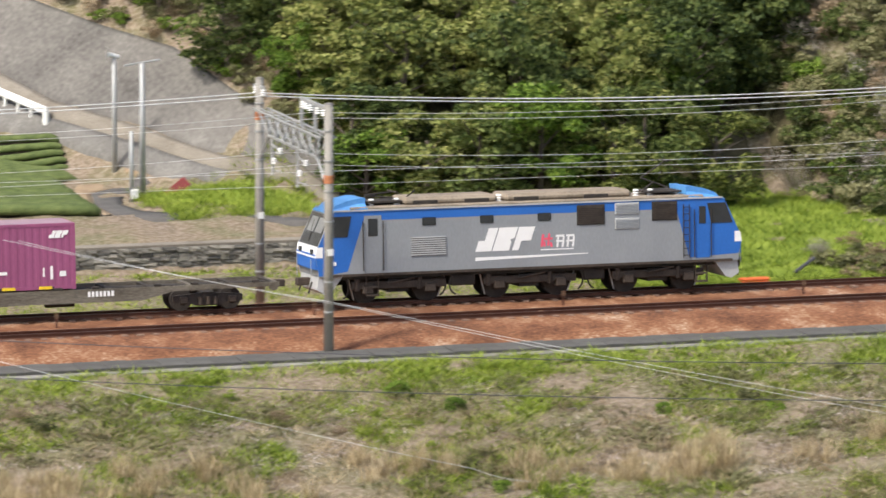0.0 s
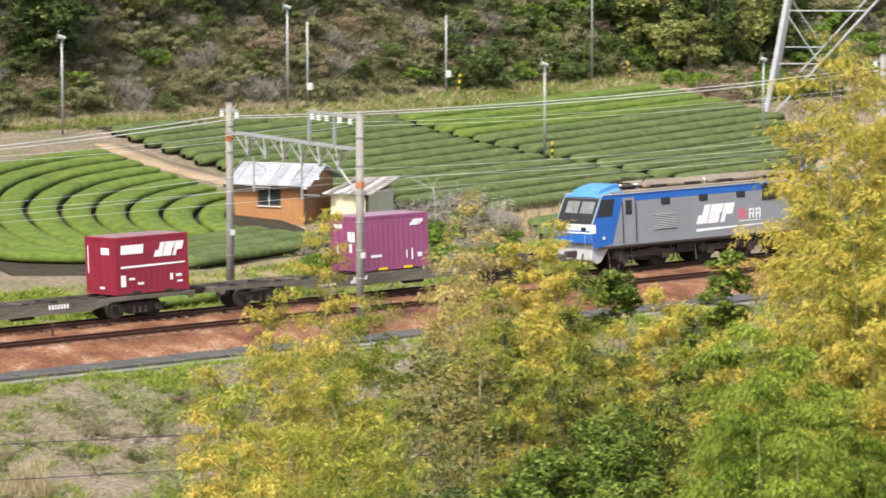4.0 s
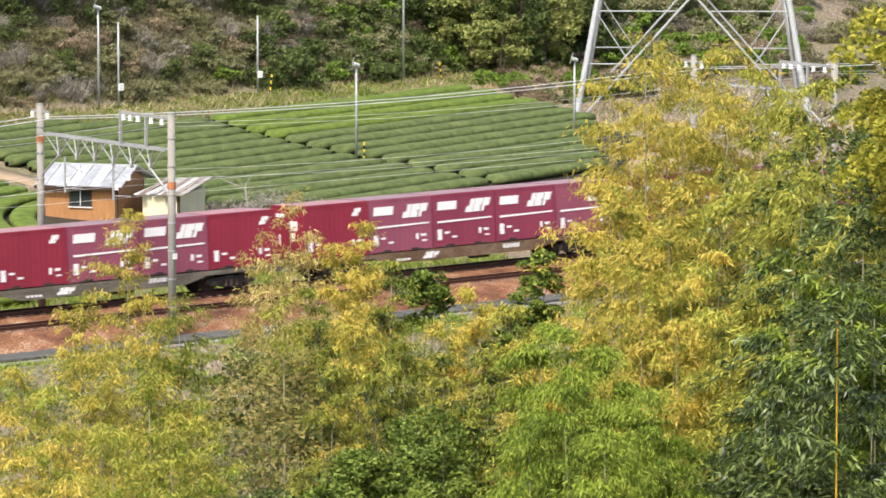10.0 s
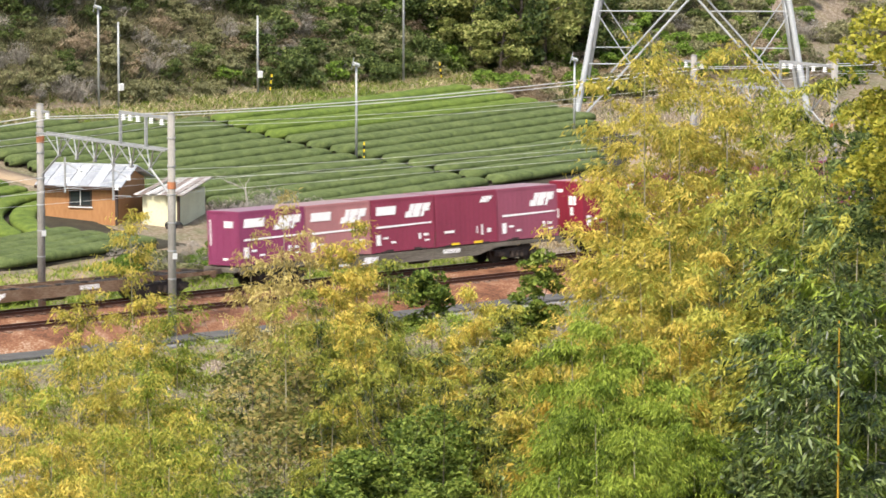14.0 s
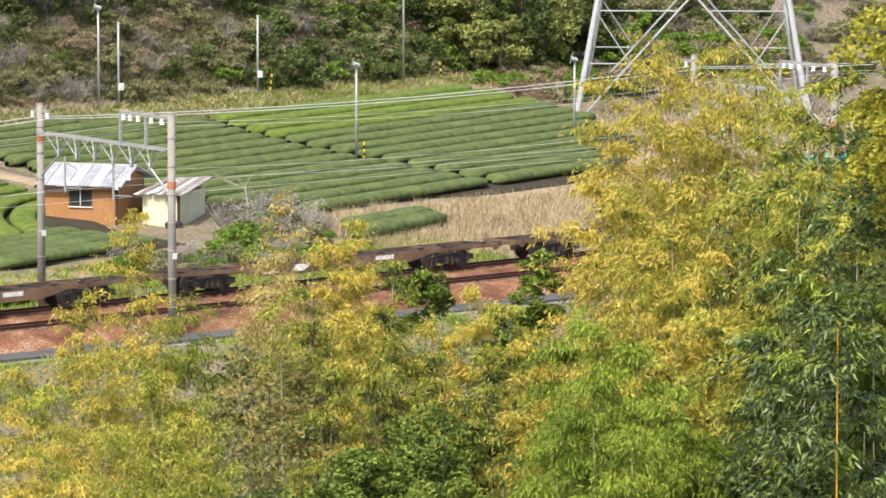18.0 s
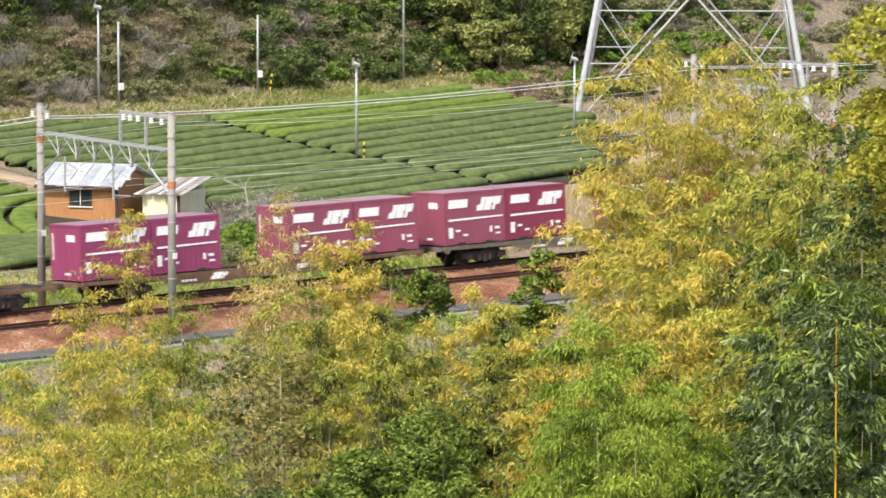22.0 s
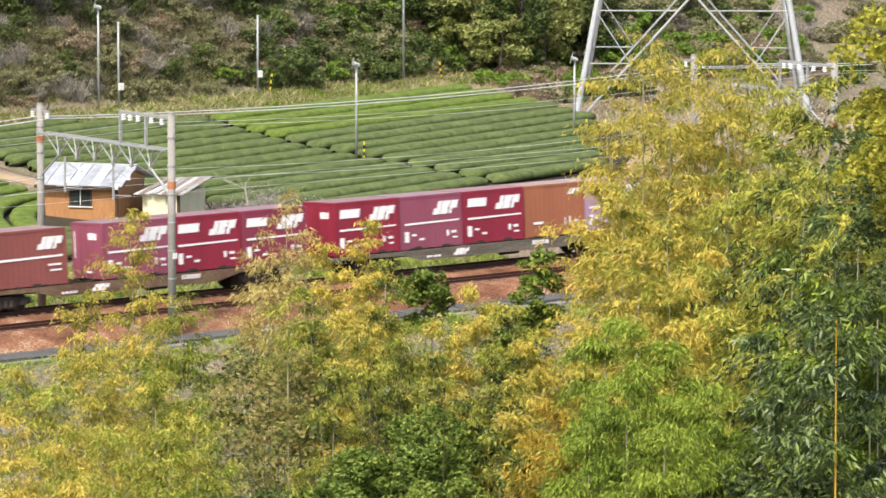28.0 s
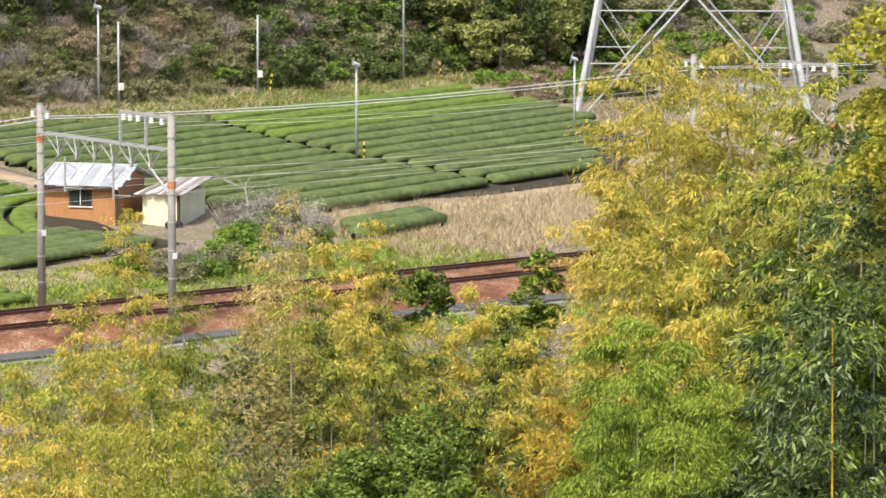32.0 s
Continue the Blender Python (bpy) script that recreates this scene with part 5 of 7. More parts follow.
for a in ((140.1, 52.5, 6.0), (144.6, 33.2, 5.55), (162.2, 34.7, 4.75), (122.5, 49.3, 5.5)):
    fan_pole(*a)
fan_pole(141.2, 52.0, 5.2, head=False, box_at=1.1)
fan_pole(152.9, 53.9, 4.8, head=False, box_at=0.95)
fan_pole(164.7, 54.3, 9.5, head=False)
fan_pole(40.9, 32.9, 5.4, 0.12, head=True)
fan_pole(41.1, 28.0, 6.1, 0.14, head=False, arms=True)
fan_pole(40.5, 27.6, 3.1, 0.1, head=False, box_at=0.05)
for x, y, lean in ((145.0, 33.0, 0), (162.9, 34.4, 0), (153.6, 53.6, 8), (167.6, 54.0, -10)):
    p = tagged(empty("guy_marker", pose(x, y, land1(x, y), 0, lean, 0)), "yellow and black striped guy-wire sleeve", "guy marker", "guy markers")
    for k in range(6):
        part("sleeve_band", rod(bmesh.new(), (0, 0, 0.2 * k), (0, 0, 0.2 * k + 0.2), 0.05, seg=8), M["yellow"] if k % 2 else M["black"], p)


# ---------------------------------------------------------------- transmission tower
def tower():
    base = [Vector((166.6, 40.1, 0)), Vector((178.1, 30.7, 0)), Vector((187.7, 41.6, 0)), Vector((176.8, 51.2, 0))]
    mid = sum(base, Vector()) / 4
    t = tagged(empty("transmission_tower"), "grey steel lattice transmission tower", "transmission tower")
    H = 34.0

    def at(i, z):
        b = base[i % 4]
        k = 1 - 0.80 * min(1, z / H)
        v = mid + (b - mid) * k
        v.z = z
        return v
    for i in range(4):
        z0 = land1(base[i].x, base[i].y)
        leg = part("leg", rod(bmesh.new(), at(i, z0 - 0.4), at(i, H), 0.2, 0.11, 12), M["tower_steel"], t)
        part("footing", rod(bmesh.new(), at(i, z0 - 0.6), at(i, z0 + 0.3), 0.5, 0.42, 12), M["concrete"], leg)
    levels = [1.2, 14.6, 19.8, 24.5, 28.5, 32.5]
    for a, b in zip(levels, levels[1:]):
        for i in range(4):
            j = i + 1
            r = 0.07 if b < 15 else 0.055
            part("horizontal", rod(bmesh.new(), at(i, b), at(j, b), r * 0.9, seg=6), M["tower_steel"], t)
            part("diagonal", rod(bmesh.new(), at(i, a), at(j, b), r, seg=6), M["tower_steel"], t)
            part("diagonal", rod(bmesh.new(), at(j, a), at(i, b), r, seg=6), M["tower_steel"], t)
            for q, o in ((i, j), (j, i)):
                for f in (0.28, 0.52):
                    z = a + (b - a) * f
                    d = at(q, a).lerp(at(o, b), f)
                    part("redundant", rod(bmesh.new(), at(q, z), d, r * 0.6, seg=6), M["tower_steel"], t)
                part("redundant", rod(bmesh.new(), at(q, a + (b - a) * 0.52), at(q, a).lerp(at(o, b), 0.28), r * 0.55, seg=6), M["tower_steel"], t)
    for z, L in ((22, 7), (27, 6), (32, 5)):
        for s in (-1, 1):
            d = (base[1] - base[0]).normalized() * s
            c = Vector((mid.x, mid.y, z))
            part("crossarm", rod(bmesh.new(), c, c + d * L, 0.12, 0.05, 6), M["tower_steel"], t)
            part("crossarm_stay", rod(bmesh.new(), c + Vector((0, 0, 1.6)), c + d * L, 0.06, seg=6), M["tower_steel"], t)
    return t


tower()

# guardrail along the lane
g = tagged(empty("guardrail"), "white steel guardrail beside the climbing lane", "guardrail", kind="structure")
gp = [(30.3, 48.8), (36.95, 40.35), (38.65, 37.7)]
for (xa, ya), (xb, yb) in zip(gp, gp[1:]):
    za, zb_ = land1(xa, ya) + 0.72, land1(xb, yb) + 0.72
    for k in (-1, 1):
        part("beam", rod(bmesh.new(), (xa, ya, za + 0.09 * k), (xb, yb, zb_ + 0.09 * k), 0.1, seg=8), M["paint_white"], g)
    part("beam_web", rod(bmesh.new(), (xa, ya + 0.05, za), (xb, yb + 0.05, zb_), 0.09, seg=4), M["paint_white"], g)
    for k in range(4):
        u = (k + 0.5) / 3.6
        x, y = xa + (xb - xa) * u, ya + (yb - ya) * u
        part("post", rod(bmesh.new(), (x, y, land1(x, y) - 0.3), (x, y, land1(x, y) + 0.85), 0.08, seg=8), M["paint_white"], g)
part("end_post", rod(bmesh.new(), (38.68, 37.65, land1(38.68, 37.65) - 0.3), (38.68, 37.65, land1(38.68, 37.65) + 0.9), 0.15, seg=10), M["paint_white"], g)

# wayside equipment
for x, y, hgt in ((72.0 - 4.1, -8.6, 0.55),):
    bx = tagged(part("trackside_box", B(-0.17, 0.17, -0.15, 0.15, 0, hgt, bevel=0.05), M["paint_white"]), "small white trackside box on the path edge", "equipment box")
    bx.matrix_basis = pose(x, y, -0.72)
    part("box_foot", B(-0.1, 0.1, -0.1, 0.1, -0.1, 0.0), M["steel"], bx)
tr = tagged(empty("pole_transformer", pose(70.83, NEAR_Y, 0)), "grey drum on a bracket at the mast", "transformer")
part("drum", rod(bmesh.new(), (0.62, -0.1, 2.6), (0.62, -0.1, 3.7), 0.22, seg=16), M["steel"], tr)
part("bracket", B(0.1, 0.62, -0.04, 0.04, 2.62, 2.7), M["steel"], tr)
sheet = tagged(part("rusty_sheet", B(-0.75, 0.75, -0.03, 0.03, 0, 0.5, bevel=0.01), M["rusty_red"]), "dark red metal sheet leaning on the grass bank", "metal sheet")
sheet.matrix_basis = pose(42.6, 27.3, land1(42.6, 27.3) + 0.05, -35, -32, 20)
coil = tagged(empty("pipe_stack", pose(61.4, 4.4, land1(61.4, 4.4))), "bundle of orange pipes lying beside the track", "pipe bundle")
for k in range(7):
    part("pipe", rod(bmesh.new(), (-0.6 + 0.05 * (k % 3), 0.13 * (k % 4), 0.07 + 0.12 * (k // 4)), (0.6, 0.13 * (k % 4), 0.07 + 0.12 * (k // 4)), 0.065, seg=10), M["pipe_orange"], coil)
for x, y in ((60.6, 6.3), (63.6, 5.6)):
    dg = tagged(part("guy_sleeve", rod(bmesh.new(), (0, 0, 0), (0.95, 0.2, 0.55), 0.08, seg=8), M["cable"]), "dark plastic sleeve on a guy wire", "guy sleeve", "guy sleeves")
    dg.matrix_basis = pose(x, y, land1(x, y) + 0.15)

# bare tree beside the shed and marker posts between the tracks
M["pale_bark"] = mat("pale_bark", [(0.3, (0.16, 0.145, 0.12)), (0.6, (0.36, 0.34, 0.3))], 0.9, 0, 3, 20, 0.3)


def bare_tree(x, y, h, seed):
    rg = random.Random(seed)
    t = tagged(empty("bare_tree", pose(x, y, land1(x, y) - 0.1)), "leafless pale grey tree with twisted branches", "tree")
    bm = bmesh.new()

    def grow(p, d, length, r, depth):
        for _ in range(3):
            q = p + d * (length / 3)
            rod(bm, p, q, r, r * 0.85, 6)
            p, r = q, r * 0.85
            d = (d + Vector((rg.uniform(-.35, .35), rg.uniform(-.35, .35), rg.uniform(-.15, .3)))).normalized()
            if depth:
                side = Vector((rg.uniform(-1, 1), rg.uniform(-1, 1), rg.uniform(-.1, .8))).normalized()
                grow(p, (d * 0.5 + side).normalized(), length * rg.uniform(0.45, 0.7), r * 0.6, depth - 1)
    grow(Vector((0, 0, 0)), Vector((0.1, 0, 1)), h * 0.75, 0.085, 3)
    part("trunk", bm, M["pale_bark"], t)


bare_tree(127.6, 20.6, 2.6, 5)
bare_tree(129.3, 21.2, 1.9, 9)
for k in range(15):
    post = tagged(part("marker_post", B(-0.04, 0.04, -0.03, 0.03, 0, 0.62, bevel=0.01), M["rail"]), "short rusty marker post between the tracks", "marker post", "marker posts")
    post.location = (31.0 + 10 * k, -1.9, -0.25)
    part("post_head", B(-0.07, 0.07, -0.04, -0.03, 0.42, 0.62), M["sill_rust"], post)

# mast guys at the second portal
for k, x in enumerate((68.4, 65.9)):
    w_ = wire("mast_guy", [(70.83, NEAR_Y - 0.1, 6.3 - 0.7 * k), (x - 2.2, NEAR_Y - 0.9, -0.7)], 0.009, M["wire"], 0, "steel guy wire of the mast", 2)

# ---------------------------------------------------------------- roadside line in the valley
vp = tagged(empty("utility_pole", pose(59.2, -38.2, land1(59.2, -38.2))), "slim pale concrete utility pole in the weeds", "utility pole")
top = 4.15 - land1(59.2, -38.2)
smooth(part("shaft", rod(bmesh.new(), (0, 0, -0.3), (0, 0, top), 0.11, 0.085, 12), M["pole"], vp))
part("cap", rod(bmesh.new(), (0, 0, top), (0, 0, top + 0.06), 0.09, 0.05, 12), M["steel"], vp)
part("collar", rod(bmesh.new(), (0, 0, top - 0.6), (0, 0, top - 0.54), 0.1, seg=12), M["steel"], vp)
for z in (3.36, 2.2):
    wire("telephone_cable", [(-10, -24, z + 1.6), (24, -28.2, z + 0.6), (50.1, -36.1, z), (95, -46, z - 0.8), (140, -56, z - 1.5)], 0.014, M["cable"], 0.15, "black telephone cable above the weeds")
for a, b in (((33.9, -30.5, 5.1), (50.1, -36.1, 2.0)), ((34.2, -30.6, 5.0), (50.1, -36.2, 1.8)), ((23.9, -28.2, 3.3), (38.1, -31.7, -0.15))):
    a, b = Vector(a), Vector(b)
    d = b - a
    w_ = wire("service_wire", [a - d * 0.6, a, b, b + d * 0.12], 0.007, M["wire"], 0.08, "thin bright service wire slanting over the weeds", 6)


# ---------------------------------------------------------------- greenery
LEAF = {
    "oak": leafmat("leaf_evergreen_oak", (0.048, 0.066, 0.017), (0.145, 0.172, 0.042), (0.28, 0.285, 0.095)),
    "dark": leafmat("leaf_dark_evergreen", (0.02, 0.034, 0.01), (0.062, 0.09, 0.024), (0.14, 0.17, 0.05)),
    "fresh": leafmat("leaf_fresh_green", (0.04, 0.075, 0.01), (0.1, 0.165, 0.02), (0.2, 0.28, 0.05)),
    "olive": leafmat("leaf_olive_scrub", (0.05, 0.055, 0.022), (0.13, 0.135, 0.06), (0.24, 0.23, 0.12)),
    "brown": leafmat("leaf_dry_scrub", (0.09, 0.064, 0.04), (0.21, 0.16, 0.1), (0.36, 0.29, 0.2)),
    "grey": leafmat("twig_grey", (0.1, 0.09, 0.07), (0.23, 0.21, 0.175), (0.38, 0.35, 0.31)),
    "bamboo_y": leafmat("leaf_yellow_bamboo", (0.19, 0.19, 0.032), (0.39, 0.335, 0.064), (0.6, 0.455, 0.105), 0.6, 0.45),
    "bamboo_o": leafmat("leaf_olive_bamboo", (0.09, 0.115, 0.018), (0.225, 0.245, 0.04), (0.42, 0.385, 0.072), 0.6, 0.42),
    # dark and pale ends paint in the grove's deep gaps and leaf glints
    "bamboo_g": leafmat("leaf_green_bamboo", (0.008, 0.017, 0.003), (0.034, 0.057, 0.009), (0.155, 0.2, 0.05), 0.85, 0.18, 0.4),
    "bamboo_f": leafmat("leaf_fresh_bamboo", (0.055, 0.09, 0.009), (0.148, 0.205, 0.022), (0.3, 0.355, 0.055), 0.7, 0.36),
    "bamboo_r": leafmat("leaf_orange_bamboo", (0.17, 0.14, 0.018), (0.33, 0.25, 0.038), (0.47, 0.33, 0.055), 0.6, 0.4),
    "bamboo_t": leafmat("leaf_reddish_bamboo", (0.21, 0.165, 0.05), (0.37, 0.3, 0.1), (0.5, 0.42, 0.17), 0.6, 0.4),
    "russet": leafmat("leaf_russet_olive", (0.04, 0.055, 0.013), (0.12, 0.135, 0.034), (0.25, 0.2, 0.07), 0.8, 0.3),
    "fresh_y": leafmat("leaf_yellow_green", (0.06, 0.08, 0.01), (0.19, 0.2, 0.02), (0.36, 0.33, 0.05), 0.9, 0.4),
    "camellia": leafmat("leaf_glossy_evergreen", (0.026, 0.045, 0.007), (0.075, 0.115, 0.014), (0.17, 0.21, 0.038), 0.9, 0.25),
    "straw": leafmat("straw", (0.2, 0.15, 0.08), (0.36, 0.29, 0.17), (0.52, 0.44, 0.29), 0.9, 0.3),
    "weed": leafmat("weed_green", (0.06, 0.1, 0.01), (0.15, 0.21, 0.025), (0.28, 0.33, 0.06), 0.9, 0.35),
    "pinkstem": leafmat("dead_stems", (0.13, 0.1, 0.085), (0.28, 0.23, 0.2), (0.46, 0.41, 0.38), 0.9, 0.2),
}
M["bark"] = mat("bark", [(0.3, (0.05, 0.04, 0.03)), (0.6, (0.14, 0.115, 0.09))], 0.9, 0, 3, 20, 0.4, stretch=(1, 1, .3))
M["cedar_bark"] = mat("cedar_bark", [(0.3, (0.09, 0.055, 0.04)), (0.6, (0.2, 0.14, 0.105))], 0.9, 0, 2, 20, 0.4, stretch=(1, 1, .2))
M["twig_green"] = mat("bamboo_twig_green", tone((0.09, 0.12, 0.02), 0.2), 0.6, 0, 2, 10)
M["twig_olive"] = mat("bamboo_twig_olive", tone((0.13, 0.11, 0.03), 0.25), 0.6, 0, 2, 10)
M["culm_pale"] = mat("bamboo_culm_pale", tone((0.36, 0.33, 0.22), 0.2), 0.5, 0, 2, 10)
M["culm_gold"] = mat("bamboo_culm_gold", tone((0.5, 0.3, 0.03), 0.15), 0.45, 0, 2, 10)


def leaf_cloud(centres, ups, size, rg, aspect=2.0, flat=0.5, droop=0.0):
    """Diamond leaves folded a little along their length; centres n x 3, ups: the way each faces."""
    n = len(centres)
    d = rg.normal(0, 1, (n, 3))
    d[:, 2] = d[:, 2] * flat - droop
    d /= np.linalg.norm(d, axis=1)[:, None]
    u = ups + rg.normal(0, 0.45, (n, 3))
    s = np.cross(d, u)
    s /= np.linalg.norm(s, axis=1)[:, None] + 1e-9
    nn = np.cross(s, d)
    L = size * rg.uniform(0.65, 1.3, (n, 1))
    Wd = L / aspect / 2
    a = centres - d * L / 2 + s * Wd * 1.3
    b = centres + d * L / 2 - nn * L * 0.12
    e = centres - d * L * 0.35 - s * Wd * 1.3 + nn * Wd * 0.4
    V = np.stack([a, b, e], 1).reshape(-1, 3)
    F = np.arange(3 * n).reshape(-1, 3)
    return V, F


def crown_points(rg, n, rx, rz, lumps, lump_r):
    """Points on the outsides of many lumps that fill an uneven crown."""
    c = rg.normal(0, 1, (lumps, 3))
    c /= np.linalg.norm(c, axis=1)[:, None]
    c *= rg.uniform(0.35, 1.0, (lumps, 1)) ** 0.6
    c *= (rx, rx, rz)
    k = rg.integers(0, lumps, n)
    d = rg.normal(0, 1, (n, 3))
    d /= np.linalg.norm(d, axis=1)[:, None]
    d[:, 2] = np.where(rg.random(n) < 0.75, np.abs(d[:, 2]), d[:, 2])
    lr = rg.uniform(0.6, 1.25, lumps)[k][:, None] * lump_r
    p = c[k] + d * lr * rg.uniform(0.75, 1.08, (n, 1)) * (1, 1, 0.75)
    return p, d


def limbs(rg, h0, h1, r, rx, n):
    bm = rod(bmesh.new(), (0, 0, -0.6), (rg.normal(0, .15), rg.normal(0, .15), h1), r, r * 0.45, 8)
    for i in range(n):
        a = rg.uniform(0, 6.28)
        z = rg.uniform(h0, h1)
        rod(bm, (0, 0, z), (math.cos(a) * rx * 0.7, math.sin(a) * rx * 0.7, z + rg.uniform(0.5, 1.6)), r * 0.4, r * 0.12, 6)
    return bm


TREES = {}


def make_tree(key, material, seed, rx, rz, zc, n, size, lumps, lump_r, label):
    rg = np.random.default_rng(seed)
    t = tagged(empty("tree"), label, "tree", "hillside trees")
    part("trunk", limbs(rg, zc * 0.4, zc + rz * 0.4, 0.16, rx, 6), M["bark"], t)
    p, d = crown_points(rg, n, rx, rz, lumps, lump_r)
    p[:, 2] += zc
    V, F = leaf_cloud(p, d, size, rg)
    raw("crown", V, F, LEAF[material], t)
    TREES.setdefault(key, []).append(t)


for s in range(4):
    make_tree("oak", "oak", 10 + s, 2.4, 2.6, 3.1, 5000, 0.25, 40, 0.7, "dense rounded evergreen tree on the hillside")
    make_tree("dark", "dark", 20 + s, 2.3, 3.0, 3.4, 4200, 0.27, 36, 0.75, "dark evergreen tree in the hillside wood")
for s in range(2):
    make_tree("fresh", "fresh", 30 + s, 2.0, 2.3, 2.8, 5000, 0.22, 32, 0.65, "fresh light green tree in the hillside wood")


def make_bush(key, material, seed, r, n, size, label, twigs=0, name="bush", aspect=2.0, zs=0.7):
    rg = np.random.default_rng(seed)
    p, d = crown_points(rg, n, r, r * zs, 14, r * 0.36)
    p[:, 2] += r * 0.55
    V, F = leaf_cloud(p, d, size, rg, aspect)
    if twigs:
        k = twigs
        a = rg.uniform(0, 6.28, k)
        tip = np.stack([np.cos(a), np.sin(a), rg.uniform(0.8, 2.4, k)], -1)
        tip *= (rg.uniform(0.5, 1.35, k) * r / np.linalg.norm(tip, axis=1))[:, None] * 1.2
        base = rg.normal(0, 0.15 * r, (k, 3)) * (1, 1, 0)
        w = np.cross(tip, (0.3, 0.5, 0.1))
        w /= np.linalg.norm(w, axis=1)[:, None]
        w *= 0.018
        V2 = np.stack([base - w, base + w, tip + base], 1).reshape(-1, 3)
        F = np.concatenate([F, np.arange(3 * k).reshape(-1, 3) + len(V)])
        V = np.concatenate([V, V2])
    b = raw(name, V, F, LEAF[material])
    tagged(b, label, "bush", "hillside scrub")
    TREES.setdefault(key, []).append(b)


for s in range(3):
    make_bush("olive", "olive", 40 + s, 1.1, 1250, 0.18, "olive green scrub bush on the slope", 60)
    make_bush("brown", "brown", 50 + s, 1.0, 1100, 0.17, "dry brown scrub on the slope", 160, aspect=4)
    make_bush("grey", "grey", 60 + s, 1.2, 700, 0.14, "bare grey twiggy shrub on the slope", 320, aspect=4)
    make_bush("green", "fresh", 70 + s, 0.95, 1500, 0.16, "leafy green bush on the slope", 20)
    make_bush("deep", "dark", 80 + s, 1.2, 1600, 0.17, "dark leafy bush on the slope", 20)

for s in range(2):
    make_bush("lime", "weed", 90 + s, 1.0, 1500, 0.15, "bright lime green leafy bush on the spur", 10)

placed = set()


BUSHES = {"olive", "brown", "grey", "green", "deep"}
REST = {}


def plant(kind, x, y, scale, sink=0.15, tilt=0.0, rot=None):
    protos = TREES[kind]
    pr = protos[int(rnd.random() * len(protos))]
    if kind in BUSHES and pr.name in placed and (y > 48 or 13 < y < 48 and x < 104):
        m = pose(x, y, land1(x, y) - sink * scale, 0, 0, rnd.uniform(0, 360)) @ Matrix.Diagonal((scale, scale, scale * rnd.uniform(.85, 1.2), 1))
        REST.setdefault(kind, []).append((pr, m))
        return None
    m = pose(x, y, land1(x, y) - sink * scale, tilt * rnd.uniform(-1, 1), tilt * rnd.uniform(-1, 1), rnd.uniform(0, 360) if rot is None else rot)
    if pr.name in placed:
        ob = copy_thing(pr, m)
    else:
        placed.add(pr.name)
        ob = pr
        ob.matrix_basis = m
    ob.scale = (scale * rnd.uniform(.85, 1.15), scale * rnd.uniform(.85, 1.15), scale * rnd.uniform(.85, 1.2))
    return ob


rnd = random.Random(11)


def scatter(x0, x1, depth0, depth1, gap, choose, size, jitter=0.45, sink=0.15):
    """Plants over a band that follows the foot of the hill."""
    x = x0
    while x < x1:
        dy = depth0
        while dy < depth1:
            px, dd = x + rnd.uniform(-jitter, jitter) * gap, dy + rnd.uniform(-jitter, jitter) * gap
            py = float(toe(px)) + dd
            k = choose(px, py, dd)
            if k:
                plant(k, px, py, rnd.uniform(*size), sink)
            dy += gap
        x += gap


def pick(*w):
    r = rnd.random() * sum(v for _, v in w)
    for k, v in w:
        r -= v
        if r <= 0:
            return k
    return w[-1][0]


def join_rest():
    """The scrub far up the slopes, one sheet of stuff a kind."""
    for kind, items in REST.items():
        VV, FF, n = [], [], 0
        for pr, m in items:
            k = len(pr.data.vertices)
            co = np.empty(k * 3, dtype=np.float32)
            pr.data.vertices.foreach_get("co", co)
            a = np.array(m)
            VV.append(co.reshape(-1, 3) @ a[:3, :3].T + a[:3, 3])
            FF.append(np.arange(k).reshape(-1, 3) + n)
            n += k
        tagged(raw("hillside_scrub", np.concatenate(VV), np.concatenate(FF), items[0][0].data.materials[0]), items[0][0]["label"] + "s in a thicket", "scrub", kind="stuff")


# evergreen wood behind the line
scatter(50.5, 66.5, 0.6, 12, 2.5, lambda x, y, d: pick(("oak", 7), ("dark", 1.5), ("fresh", 1)), (0.75, 1.15), sink=0.6)


def above_facing(x, y):
    return y > float(np.interp(x, [30, 39.6, 42, 44.7, 47.2, 50.2], [57, 44.4, 40.8, 37, 31, 25.4])) + 0.9


scatter(34, 51, 2.0, 24, 2.4, lambda x, y, d: pick(("oak", 4), ("fresh", 2.5), ("dark", 3), ("green", 2)) if above_facing(x, y) else None, (0.6, 1.0), sink=0.4)
scatter(34, 52, -2.0, 20, 1.1, lambda x, y, d: pick(("green", 2), ("olive", 3), ("brown", 2)) if above_facing(x, y + 0.6) and not above_facing(x, y - 3.5) else None, (0.45, 0.8))
# shaded gully
scatter(66.5, 72, 4, 12, 2.6, lambda x, y, d: pick(("dark", 6), ("deep", 2)), (0.8, 1.1))
scatter(72, 77.5, 0.5, 14, 1.4, lambda x, y, d: pick(("brown", 4), ("grey", 3), ("olive", 4), ("green", 1.2)), (0.7, 1.1))
# spur with dry grass and scrub, trees on its back
scatter(77, 100, 0.5, 7, 1.45, lambda x, y, d: pick(("brown", 4), ("grey", 2), ("olive", 1.2), ("green", 0.5), (None, 9)), (0.45, 0.85))
scatter(77, 94, 7, 13, 1.5, lambda x, y, d: pick(("olive", 4), ("grey", 5), ("green", 2), ("brown", 3)), (0.8, 1.3))
scatter(87, 92, 12, 17, 2.6, lambda x, y, d: pick(("oak", 3), ("olive", 5), ("grey", 3)), (0.8, 1.2))
